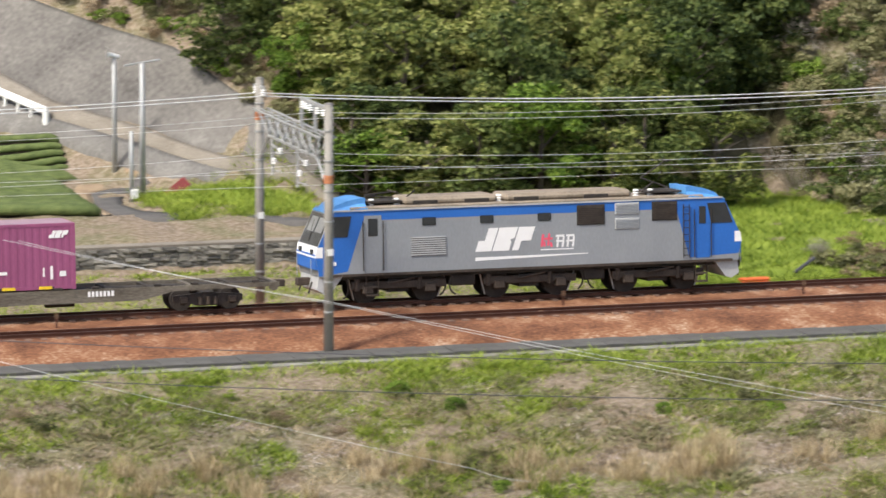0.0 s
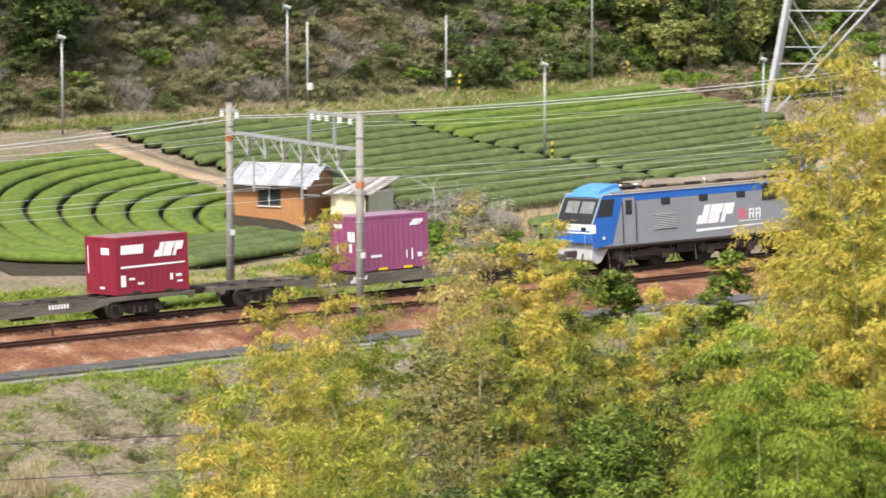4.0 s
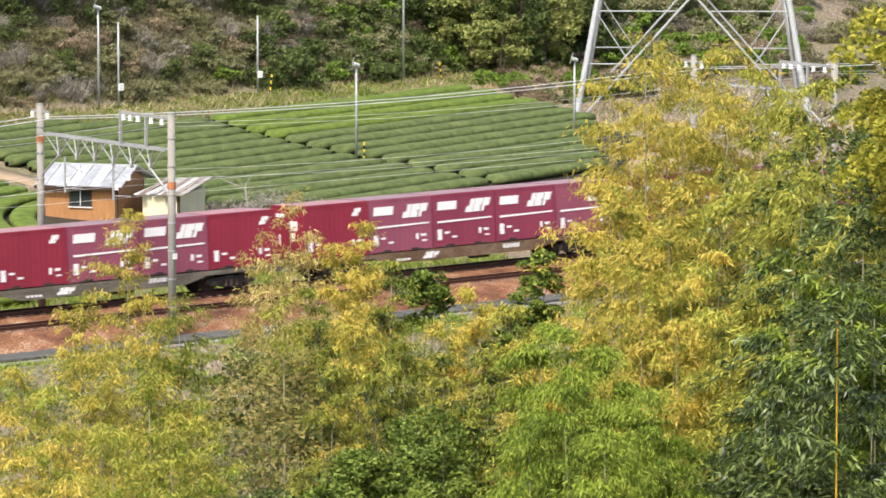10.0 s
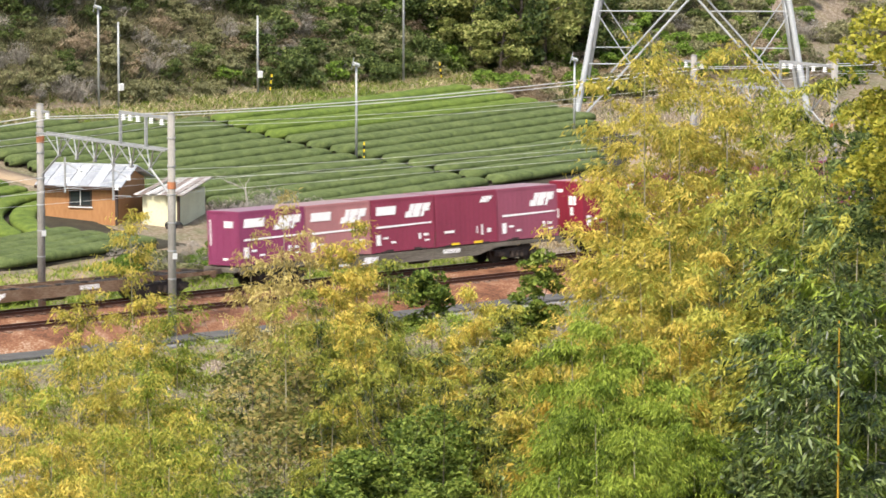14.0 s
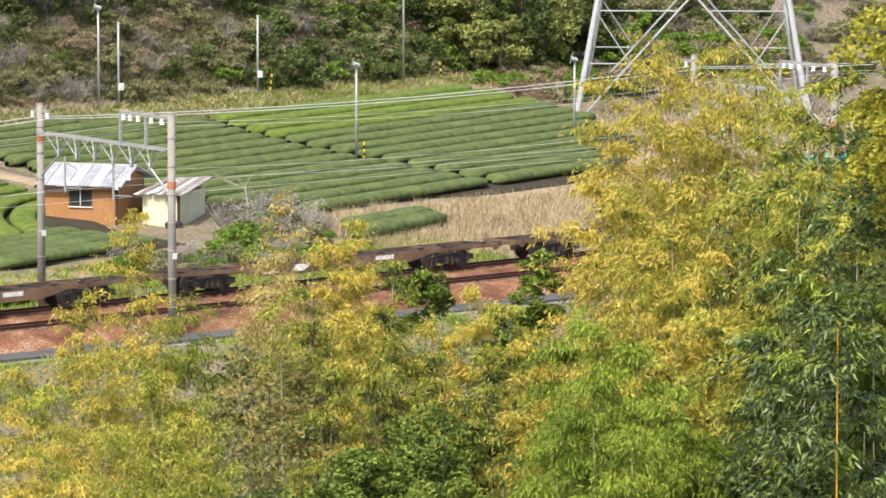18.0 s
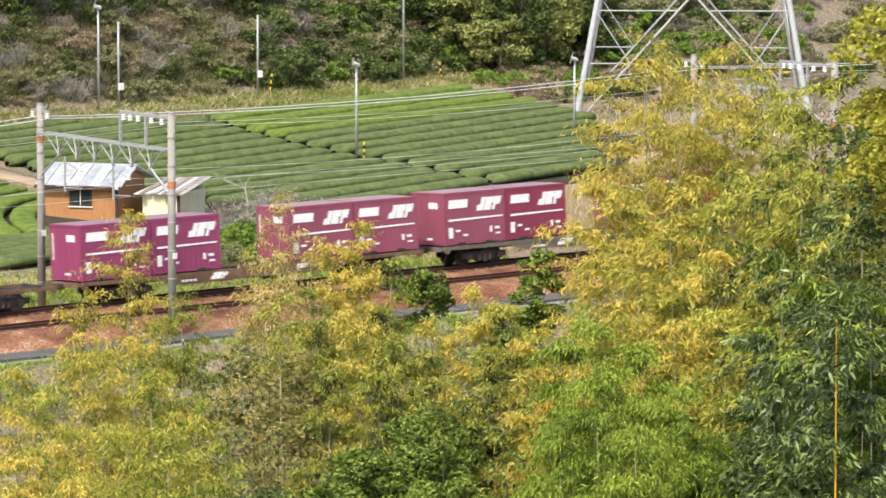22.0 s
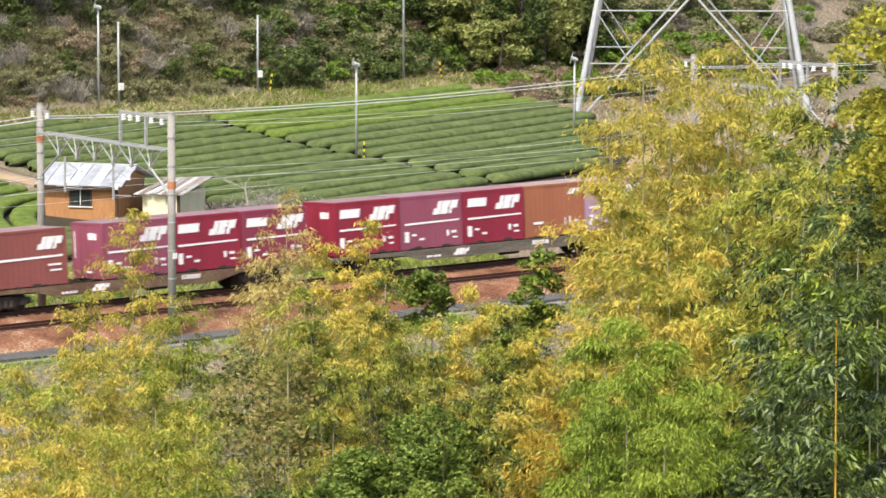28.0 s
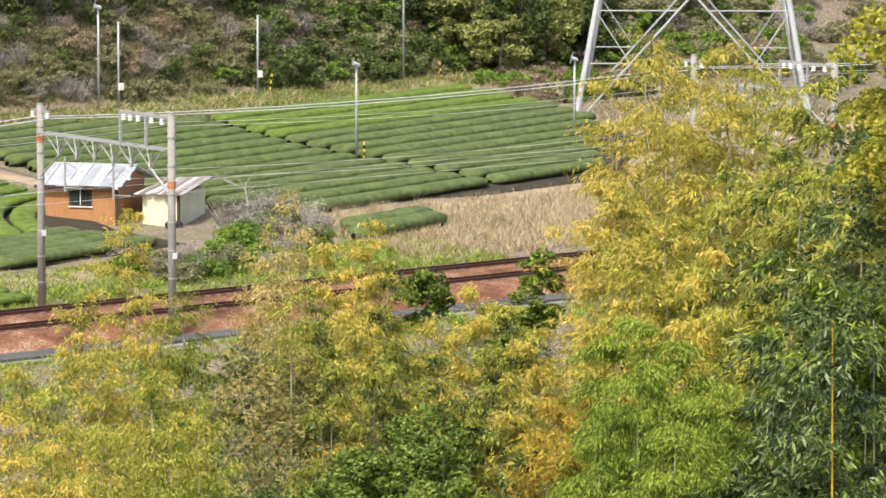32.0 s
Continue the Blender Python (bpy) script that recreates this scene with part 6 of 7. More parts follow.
scatter(76, 92, 21, 26, 2.6, lambda x, y, d: pick(("dark", 5), ("oak", 1)), (0.9, 1.3))


def cedar(x, y, r, h, seed):
    rg = np.random.default_rng(seed)
    t = tagged(empty("cedar", pose(x, y, land1(x, y))), "tall cedar with a bare brown trunk", "tree", "cedars on the spur")
    part("trunk", rod(bmesh.new(), (0, 0, -0.5), (0, 0, h), r, r * 0.5, 12), M["cedar_bark"], t)
    n = 3600
    z = rg.uniform(0.5, 1.0, n)
    a, q = rg.uniform(0, 6.28, n), rg.uniform(0.2, 1, n) ** 0.6
    rad = 2.0 * (1.08 - z) / 0.58 * q
    P = np.stack([np.cos(a) * rad, np.sin(a) * rad, z * h * 1.05 - rad * 0.3], -1)
    V, F = leaf_cloud(P, P * (1, 1, 0) + (0, 0, 1), 0.3, rg, 2.4, 0.4, 0.4)
    raw("crown", V, F, LEAF["dark"], t)


for i, a in enumerate(((80.3, 27.6, 0.14, 9), (82.3, 26.6, 0.24, 11), (83.8, 29, 0.17, 10), (86.0, 27.4, 0.3, 11), (84.9, 31, 0.2, 10), (79.0, 30, 0.2, 10), (88.4, 31.5, 0.2, 10), (81.4, 31.5, 0.2, 10))):
    cedar(*a, 300 + i)
scatter(73, 78.5, 0.0, 3, 1.3, lambda x, y, d: pick(("deep", 4), ("green", 2), ("olive", 2)), (0.7, 1.0))
# wood behind the tea
scatter(108, 200, 0.4, 8, 1.45, lambda x, y, d: pick(("olive", 6), ("brown", 3), ("grey", 3), ("deep", 3.2), ("green", 0.4)) if x > 117 else pick(("olive", 1) if x > 114 else ("green", 0.3), (None, 4)), (0.6, 1.0))
scatter(116, 200, 8, 13, 2.6, lambda x, y, d: pick(("dark", 2 if x < 150 else 3), ("oak", 4), ("olive", 3 if x < 150 else 1), ("fresh", 0 if x < 166 else 0.6)) if x < 182 else pick(("olive", 6), ("green", 2), ("brown", 2)), (0.9, 1.25))
scatter(156, 172, -0.5, 5, 1.7, lambda x, y, d: pick(("deep", 5), ("green", 0.5), ("olive", 1)), (0.9, 1.3))
# growth along the far side of the line
for i in range(60):
    plant(pick(("olive", 4), ("deep", 3), ("green", 1), ("grey", 2)), rnd.uniform(72.3, 77), rnd.uniform(17, 32), rnd.uniform(0.8, 1.2))
for i in range(30):
    plant(pick(("dark", 5), ("oak", 1)), rnd.uniform(68.5, 74.5), rnd.uniform(30, 42), rnd.uniform(0.9, 1.3))
for i in range(46):
    x = rnd.uniform(112, 128)
    plant(pick(("green", 4), ("olive", 3), ("grey", 2.5)), x, rnd.uniform(6.5, 12.5) + max(0, x - 120) * 0.7, rnd.uniform(0.5, 0.95))
for i in range(90):
    x = rnd.uniform(168, 200)
    plant(pick(("green", 4), ("olive", 3), ("brown", 2)), x, rnd.uniform(44, 60), rnd.uniform(0.8, 1.3))
for i in range(10):
    plant(pick(("grey", 4), ("brown", 2)), rnd.uniform(124, 128), rnd.uniform(14, 19), rnd.uniform(0.7, 1.1))
for i in range(40):
    plant(pick(("brown", 4), ("olive", 2), ("green", 1), ("grey", 1)), rnd.uniform(65.5, 76), rnd.uniform(4.6, 11), rnd.uniform(0.4, 0.8))
for x, y, s in ((76.5, 6.2, 1.3), (78.2, 6.8, 1.3), (77.4, 8.2, 1.5), (79.4, 7.4, 1.1), (75.6, 8.0, 1.2)):
    plant("deep", x, y, s)
scatter(172, 183, -3, 8, 2.6, lambda x, y, d: pick(("dark", 3), ("oak", 3), ("fresh", 1)), (0.8, 1.2))
scatter(184, 236, -3, 12, 2.2, lambda x, y, d: pick(("olive", 5), ("brown", 1), ("green", 2), ("grey", 1), (None, 2)), (0.9, 1.4))
for i in range(130):
    x = rnd.uniform(94.5, 111)
    plant("lime", x, rnd.uniform(31, 40) + (x - 94.5) * 1.1, rnd.uniform(0.5, 1.0))
for x, y, k, sc in ((125.6, 17.2, "olive", 1.0), (126.6, 18.0, "olive", 1.1), (124.6, 16.4, "green", 0.9), (127.6, 18.8, "grey", 1.2), (128.4, 19.4, "grey", 1.1), (129.2, 18.2, "grey", 1.2), (123.0, 14.8, "green", 0.8), (121.6, 13.6, "green", 0.8), (127.2, 16.6, "olive", 1.0)):
    plant(k, x, y, sc)
for i in range(22):
    plant(pick(("dark", 4), ("oak", 1)), rnd.uniform(112, 127), rnd.uniform(57, 68), rnd.uniform(0.9, 1.3))
for i in range(45):
    plant(pick(("deep", 4), ("grey", 2), ("brown", 2), ("olive", 2)), rnd.uniform(72.3, 75.5), rnd.uniform(19, 36), rnd.uniform(0.8, 1.3))
for i in range(90):
    x, y = rnd.uniform(22, 112), rnd.uniform(-27, -12)
    plant(pick(("green", 3), ("olive", 3), ("brown", 3), ("lime", 1.5)), x, y, rnd.uniform(0.22, 0.48), 0.3)
join_rest()

# ---------------------------------------------------------------- grasses
def tufts(name, pts, material, label, size=0.5, per=26, spread=0.22, width=0.02, lean=0.5, seed=1):
    """Grass blades in tufts, one sheet of stuff."""
    rg = np.random.default_rng(seed)
    pts = np.asarray(pts)
    n = len(pts) * per
    base = np.repeat(pts, per, 0) + rg.normal(0, spread, (n, 3)) * (1, 1, 0)
    base[:, 2] = land(base[:, 0], base[:, 1]) - 0.05
    sz = np.repeat(rg.uniform(0.5, 1.4, len(pts)), per)
    tip = rg.normal(0, lean, (n, 3))
    tip[:, 2] = 1
    tip *= (size * sz * rg.uniform(0.5, 1.1, n))[:, None]
    w = np.stack([-tip[:, 1], tip[:, 0], np.zeros(n)], -1) + rg.normal(0, .1, (n, 3))
    w /= np.linalg.norm(w, axis=1)[:, None] + 1e-9
    w *= (width * rg.uniform(0.6, 1.4, n))[:, None]
    bend = tip * (1, 1, 0) * 0.35
    bend[:, 2] = -0.1 * size
    V = np.stack([base - w * 1.2, base + w * 1.2, base + tip + bend], 1).reshape(-1, 3)
    F = np.arange(3 * n).reshape(-1, 3)
    return tagged(raw(name, V, F, LEAF[material]), label, "grass", kind="stuff")


rg0 = np.random.default_rng(77)


def spots(n, x0, x1, y0, y1, keep=None):
    p = np.column_stack([rg0.uniform(x0, x1, n), rg0.uniform(y0, y1, n), np.zeros(n)])
    if keep is not None:
        p = p[keep(p[:, 0], p[:, 1])]
    return p


def patchy(scale, level, seed):
    def f(x, y):
        v = np.array([noise.noise((a * scale + seed, b * scale, seed * 0.37)) for a, b in zip(x, y)])
        return v > level
    return f


tufts("green_weeds", spots(17000, 14, 118, -30, -9.8, lambda x, y: patchy(0.28, -0.1, 3)(x, y) | ((y > -14.5) & patchy(0.4, -0.25, 6)(x, y))), "weed", "patches of green weeds on the railway bank", 0.27, 16, 0.16, 0.026, 0.9, 1)
tufts("verge_grass", spots(2600, 14, 125, -11.6, -8.95, patchy(0.7, -0.25, 61)), "weed", "green verge along the concrete edging", 0.26, 16, 0.2, 0.026, 0.7, 2)
tufts("dry_grass", spots(8000, 14, 118, -36, -11, patchy(0.2, -0.05, 8)), "straw", "dry straw-coloured grass on the railway bank", 0.34, 14, 0.2, 0.014, 1.0, 3)
tufts("dead_stems", spots(11000, 14, 130, -40, -11.5, patchy(0.22, -0.2, 21)), "pinkstem", "mat of pale dead stems on the railway bank", 0.2, 12, 0.25, 0.02, 1.6, 4)
tufts("tall_dry_grass", spots(340, 20, 80, -21.6, -18.4, patchy(0.35, 0.05, 30)), "straw", "tall dry grass plumes in the foreground", 0.95, 70, 0.16, 0.014, 0.25, 5)
tufts("bramble", spots(10000, 14, 122, -34, -11.5, patchy(0.33, -0.04, 44)), "olive", "low dark bramble over the railway bank", 0.3, 16, 0.16, 0.034, 1.2, 18)
tufts("brown_stems", spots(5000, 14, 122, -34, -12.5, patchy(0.5, 0.08, 52)), "brown", "withered brown stems on the railway bank", 0.42, 16, 0.2, 0.016, 1.0, 19)
tufts("gully_grass", spots(4200, 55, 74.5, 4.5, 27), "weed", "bright green grass in the gully", 0.42, 16, 0.25, 0.03, 0.6, 6)
tufts("mound_grass", spots(1500, 40.8, 48, 18.5, 29), "weed", "bright green grass on the bank by the lane", 0.4, 16, 0.2, 0.028, 0.6, 7)
tufts("bank_grass", spots(1700, 28, 62, 4.2, 11.4), "weed", "grass strip beside the far rail", 0.2, 14, 0.25, 0.03, 0.6, 8)
tufts("spur_dry_grass", spots(14000, 73, 103, 4.5, 22, lambda x, y: y > toe(x) - 2), "straw", "dry brown grass over the spur", 0.55, 14, 0.25, 0.017, 0.8, 9)
tufts("spur_green_grass", spots(2600, 98, 116, 30, 62, lambda x, y: y > toe(x) - 6), "weed", "green grass high on the spur", 0.3, 16, 0.3, 0.03, 0.6, 10)
tufts("field_edge_grass", spots(2600, 128, 160, 6.0, 21.5), "straw", "pale dry grass between the line and the tea", 0.6, 22, 0.25, 0.016, 0.45, 11)
tufts("line_grass", spots(1900, 92, 132, 4.2, 12), "weed", "green growth beside the far rail", 0.35, 16, 0.25, 0.028, 0.7, 12)
tufts("field_head_grass", spots(1500, 158, 186, 26, 52, lambda x, y: x > 160 + (y < 40) * 6), "straw", "dry grass round the tower", 0.5, 16, 0.3, 0.018, 0.6, 13)
tufts("wood_edge_grass", spots(5500, 118, 176, 46, 58, lambda x, y: (y > np.interp(x, EDGE_X, EDGE_Y) + 0.8) & (y < toe(x) + 2.4)), "weed", "grass between the tea and the wood", 0.3, 14, 0.3, 0.028, 0.7, 14)

tufts("hill_undergrowth", spots(5500, 116, 200, 54, 70, lambda x, y: y > toe(x) + 0.5), "olive", "olive undergrowth on the hill behind the tea", 0.7, 16, 0.4, 0.05, 0.8, 15)
tufts("spur_undergrowth", spots(2500, 75, 94, 14, 34, lambda x, y: y > toe(x) + 5), "olive", "olive undergrowth on the spur", 0.7, 16, 0.4, 0.05, 0.8, 16)
tufts("hill_dry_grass", spots(3500, 116, 200, 48, 64, lambda x, y: y > np.interp(x, EDGE_X, EDGE_Y) + 1.5), "straw", "dry grass at the foot of the hill", 0.5, 14, 0.3, 0.02, 0.8, 17)


# ---------------------------------------------------------------- bamboo on the near hillside
def spot(bearing, dist):
    a = radians(bearing)
    return EYE[0] + math.sin(a) * dist, EYE[1] + math.cos(a) * dist


SWAY = []


BAMBOO_LABEL = {"y": "tall bamboo with yellowing leaves", "o": "bamboo with olive and yellow leaves", "g": "dense green bamboo with glossy leaves", "f": "fresh light green feathery bamboo",
                "r": "low bamboo with orange-yellow leaves", "t": "thin bamboo top with sparse reddish-yellow leaves"}


def bamboo(bearing, dist, top, kind, seed, leaves=9000, lean=None, culm="culm_pale", crown=5.0, width=0.8, size=0.1, rise=50, droop=0.35, hang=0.45, radius=0.02, step=0.24, inner="", share_inner=0.35, blunt=0.7):
    """Culm with rings, two rising branches at every ring that nod at their ends, branchlets on them and fans of narrow hanging leaves."""
    rg = np.random.default_rng(1000 + seed)
    x, y = spot(bearing, dist)
    z0 = land1(x, y)
    H = top - z0
    b = tagged(empty("bamboo", pose(x, y, z0)), BAMBOO_LABEL[kind], "bamboo", "bamboo grove")
    la = rg.uniform(0, 6.28)
    amp = rg.uniform(0.1, 0.45) if lean is None else lean

    def axis_at(h):
        t = np.clip(h / H, 0, 1)
        return np.stack([np.cos(la) * amp * (t ** 2.6 - 1), np.sin(la) * amp * (t ** 2.6 - 1), h], -1)
    hs = np.concatenate([(h - 0.02, h, h + 0.02) for h in np.arange(0.0, H * 0.985, 0.42)])
    swell = np.tile((1.0, 1.3, 1.0), len(hs) // 3)
    rr = (radius * (1 - 0.85 * hs / H) + 0.003) * swell
    ang = np.arange(5) / 5 * 6.2832
    V = axis_at(hs)[:, None] + np.stack([np.cos(ang), np.sin(ang), ang * 0], -1)[None] * rr[:, None, None]
    i, j = np.meshgrid(np.arange(len(hs) - 1), np.arange(5), indexing="ij")
    F = np.stack([i * 5 + j, i * 5 + (j + 1) % 5, (i + 1) * 5 + (j + 1) % 5, (i + 1) * 5 + j], -1).reshape(-1, 4)
    raw("culm", V.reshape(-1, 3), F, M[culm], b)
    # branches: long low in the crown, short at the tip
    h0 = max(0.5, H - crown)
    hn = np.arange(h0, H * 0.995, step)
    hb = np.repeat(hn, 2) + rg.normal(0, 0.03, 2 * len(hn))
    nb = len(hb)
    az = np.repeat(rg.uniform(0, 6.28) + np.arange(len(hn)) * 2.4, 2) + np.tile((-0.5, 0.5), len(hn)) + rg.normal(0, 0.3, nb)
    tt = np.clip((hb - h0) / (H - h0), 0, 1)
    ln = width * (0.2 + 0.9 * (1 - tt) ** blunt * np.clip(0.55 + tt * 4, 0, 1)) * rg.uniform(0.55, 1.2, nb)
    el = np.radians(rise + 12 * tt + rg.normal(0, 9, nb))
    base = axis_at(hb)

    def run(p0, a, e, length, u, g):
        """Points along a rod that sets out at the angle e and nods."""
        o = np.stack([np.cos(a), np.sin(a), np.zeros_like(a)], -1)
        q = p0[:, None] + o[:, None] * (length[:, None] * np.cos(e)[:, None] * u)[..., None]
        q[..., 2] += length[:, None] * (np.sin(e)[:, None] * u - g * u ** 2)
        return q, o
    fan, per = 4, 3
    k = np.sort(rg.choice(nb, max(nb, leaves // (fan * per)), p=ln / ln.sum()))
    u0 = rg.uniform(0.08, 1.0, len(k))
    p0, _ = run(base[k], az[k], el[k], ln[k], u0[:, None], droop)
    a2 = az[k] + rg.choice((-1, 1), len(k)) * rg.uniform(0.2, 1.35, len(k))
    e2 = el[k] * (1 - 0.85 * u0) + rg.normal(0, 0.25, len(k))
    l2 = 0.12 + ln[k] * rg.uniform(0.2, 0.5, len(k))
    VB, FB, off = [], [], 0
    for st, (line, o) in ((4, run(base, az, el, ln, np.tile(np.linspace(0, 1, 4), (nb, 1)), droop)), (2, run(p0[:, 0], a2, e2, l2, np.tile((0.0, 1.0), (len(k), 1)), droop))):
        side = np.stack([-o[:, 1], o[:, 0], np.zeros(len(o))], -1)[:, None] * (0.0038 if st == 4 else 0.0022)
        v = np.stack([line - side, line + side], 2).reshape(-1, 3)
        idx = off + np.arange(len(line))[:, None] * st * 2 + np.arange(st - 1)[None] * 2
        VB.append(v)
        FB.append(np.stack([idx, idx + 1, idx + 3, idx + 2], -1).reshape(-1, 4))
        off += len(v)
    raw("branch_spray", np.concatenate(VB), np.concatenate(FB), M["twig_green" if kind in "gf" else "twig_olive"], b)["kind"] = "stuff"
    # fans of leaves along the branchlets, hanging
    fans, o2 = run(p0[:, 0], a2, e2, l2, rg.uniform(0.1, 1.05, (len(k), fan)), droop)
    p = np.repeat(fans.reshape(-1, 3), per, 0)
    p = p + rg.normal(0, 0.03, p.shape)
    d = np.repeat(np.repeat(o2, fan, 0), per, 0) * 0.45 + rg.normal(0, 0.55, p.shape)
    d[:, 2] = -hang + rg.normal(0, 0.35, len(p))
    d /= np.linalg.norm(d, axis=1)[:, None]
    s = np.cross(d, rg.normal(0, 0.6, p.shape) + (0, 0, 1))
    s /= np.linalg.norm(s, axis=1)[:, None]
    nn = np.cross(s, d)
    L = size * rg.uniform(0.6, 1.25, (len(p), 1))
    w = L * 0.115
    V = np.stack([p, p + d * L * 0.4 + s * w, p + d * L - nn * L * 0.15, p + d * L * 0.4 - s * w], 1)
    # older leaves near the culm keep another colour; dark green ones also paint in shade
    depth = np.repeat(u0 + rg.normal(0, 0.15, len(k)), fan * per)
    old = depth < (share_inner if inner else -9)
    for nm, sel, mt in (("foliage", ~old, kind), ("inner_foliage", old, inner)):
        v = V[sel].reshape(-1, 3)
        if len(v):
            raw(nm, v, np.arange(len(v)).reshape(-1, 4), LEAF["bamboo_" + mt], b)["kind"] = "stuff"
    SWAY.append((b, x, y, z0, rg.uniform(0.1, 0.3), rg.uniform(0, 6.28), rg.uniform(2.6, 4.2)))
    return b


LEFT = [(33.09, 62, 16.27, "y"), (33.88, 62, 17.46, "y"), (34.54, 63, 18.55, "y"), (35.26, 60, 17.59, "o"), (34.22, 57, 17.34, "y"), (33.51, 55, 16.96, "o"), (34.82, 56, 17.10, "o"),
        (32.97, 54, 16.68, "y"), (35.50, 55, 16.71, "o"), (34.36, 52, 16.86, "o"), (35.10, 52, 16.71, "o"), (33.70, 51, 16.82, "y"), (34.88, 60, 17.22, "y"), (35.81, 52, 16.63, "o")]
MID = [(37.77, 63, 18.17, "y"), (37.34, 62, 17.95, "y"), (38.16, 60, 17.95, "o"), (37.11, 60, 17.54, "o"), (37.69, 58, 17.61, "y"), (38.32, 57, 17.24, "o"), (37.93, 56, 17.16, "o"), (37.38, 55, 17.24, "o")]
THIN = [(36.72, 64, 18.53, "t"), (36.33, 64, 17.83, "t"), (36.55, 62, 17.9, "t"), (37.05, 63, 18.0, "t")]
CENTRE = [(38.94, 60, 17.21, "y"), (39.41, 60, 17.71, "y"), (39.84, 58, 17.82, "o"), (40.15, 57, 17.64, "y"), (38.79, 56, 17.08, "o"), (39.57, 55, 17.32, "o"), (40.04, 54, 17.17, "y"), (39.22, 53, 17.03, "o"), (39.73, 51, 16.87, "o")]
TALL = [(41.65, 59, 21.43, "y"), (42.83, 58, 20.77, "y"), (43.21, 60, 20.85, "o"), (42.04, 60, 20.10, "y"), (42.43, 61, 20.18, "y"), (41.23, 61, 19.67, "y")]
CLUMP = [(41.39, 57, 19.41, "y"), (41.98, 55, 19.30, "y"), (42.36, 56, 19.49, "y"), (42.82, 55, 19.83, "o"), (43.32, 57, 20.16, "o"), (43.71, 55, 20.14, "o"), (41.08, 58, 18.54, "y"), (41.59, 54, 18.75, "y"),
         (42.53, 53, 19.03, "y"), (43.07, 53, 19.18, "o"), (43.57, 52, 19.52, "o"), (42.14, 52, 18.65, "y"), (42.84, 51, 18.66, "o"), (43.24, 50, 18.39, "o"),
         (43.95, 52, 21.3, "o"), (44.3, 52, 21.4, "o"), (44.1, 50, 20.9, "o")]
GREEN = [(43.87, 48, 20.66, "g"), (44.22, 46, 20.69, "g"), (44.61, 45, 20.68, "g"), (44.91, 46, 20.69, "g"), (43.69, 47, 19.99, "g"), (44.08, 43, 20.31, "g"), (44.47, 42, 20.33, "g"), (44.85, 42, 20.27, "g"),
         (43.55, 46, 19.23, "g"), (43.94, 42, 19.57, "g"), (44.79, 40, 19.66, "g"), (43.40, 44, 18.73, "g"), (43.72, 42, 18.76, "g"), (44.26, 40, 19.10, "g"), (44.63, 44, 19.53, "g")]
LOW = [(40.51, 48, 17.96, "r"), (40.34, 47, 17.76, "r"), (40.67, 46, 17.75, "r")]
FEATHER = [(40.90, 46, 19.20, "f"), (41.37, 45, 19.28, "f"), (41.84, 45, 19.08, "f"), (42.27, 44, 18.87, "f"), (42.59, 43, 18.58, "f"), (41.22, 43, 18.93, "f"), (40.75, 44, 18.5, "f"), (41.77, 42, 18.74, "f")]
TALL += [(41.2, 62, 20.5, "y"), (41.9, 62, 20.9, "y"), (42.4, 60, 21.1, "y"), (43.0, 61, 21.1, "y"), (43.5, 59, 20.8, "o"), (42.1, 58, 20.6, "y")]
for i, a in enumerate(LEFT):
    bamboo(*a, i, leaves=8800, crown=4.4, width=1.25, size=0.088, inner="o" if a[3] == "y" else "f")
# olive plumes get dark green insides, depth shade put into the leaf colour
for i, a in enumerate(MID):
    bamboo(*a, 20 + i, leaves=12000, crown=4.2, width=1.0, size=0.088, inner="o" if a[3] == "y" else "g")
for i, a in enumerate(THIN):
    bamboo(*a, 30 + i, leaves=2600, crown=3.0, width=0.85, size=0.095, radius=0.014)
bamboo(36.73, 58, 17.9, "o", 38, leaves=700, crown=1.2, width=0.5, lean=0.03, radius=0.034)
for i, a in enumerate(CENTRE):
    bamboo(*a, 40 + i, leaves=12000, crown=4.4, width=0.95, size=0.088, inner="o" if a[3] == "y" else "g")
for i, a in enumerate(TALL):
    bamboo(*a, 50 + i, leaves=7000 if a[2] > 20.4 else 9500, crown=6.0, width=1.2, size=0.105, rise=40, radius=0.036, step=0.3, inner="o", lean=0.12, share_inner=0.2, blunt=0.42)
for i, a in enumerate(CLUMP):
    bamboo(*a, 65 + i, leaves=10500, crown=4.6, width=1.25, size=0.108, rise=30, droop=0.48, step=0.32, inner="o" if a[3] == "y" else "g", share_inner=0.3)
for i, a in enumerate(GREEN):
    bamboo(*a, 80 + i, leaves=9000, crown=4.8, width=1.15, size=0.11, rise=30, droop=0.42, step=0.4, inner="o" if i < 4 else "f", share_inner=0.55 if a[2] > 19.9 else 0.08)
bamboo(44.35, 39, 20.45, "g", 97, leaves=3200, crown=3.2, width=1.0, size=0.12, rise=25, culm="culm_gold", lean=0.04, radius=0.026)
for i, a in enumerate(LOW):
    bamboo(*a, 100 + i, leaves=6000, crown=2.6, width=0.8, size=0.095)
# the feathery clump that leans in the wind
for i, a in enumerate(FEATHER):
    bamboo(*a, 110 + i, leaves=19000, crown=3.6, width=0.95, size=0.07, rise=52, droop=0.7, hang=0.7, step=0.2, lean=0.15, blunt=0.5)
    SWAY[-1] = SWAY[-1][:4] + ("feather", 0, 0)


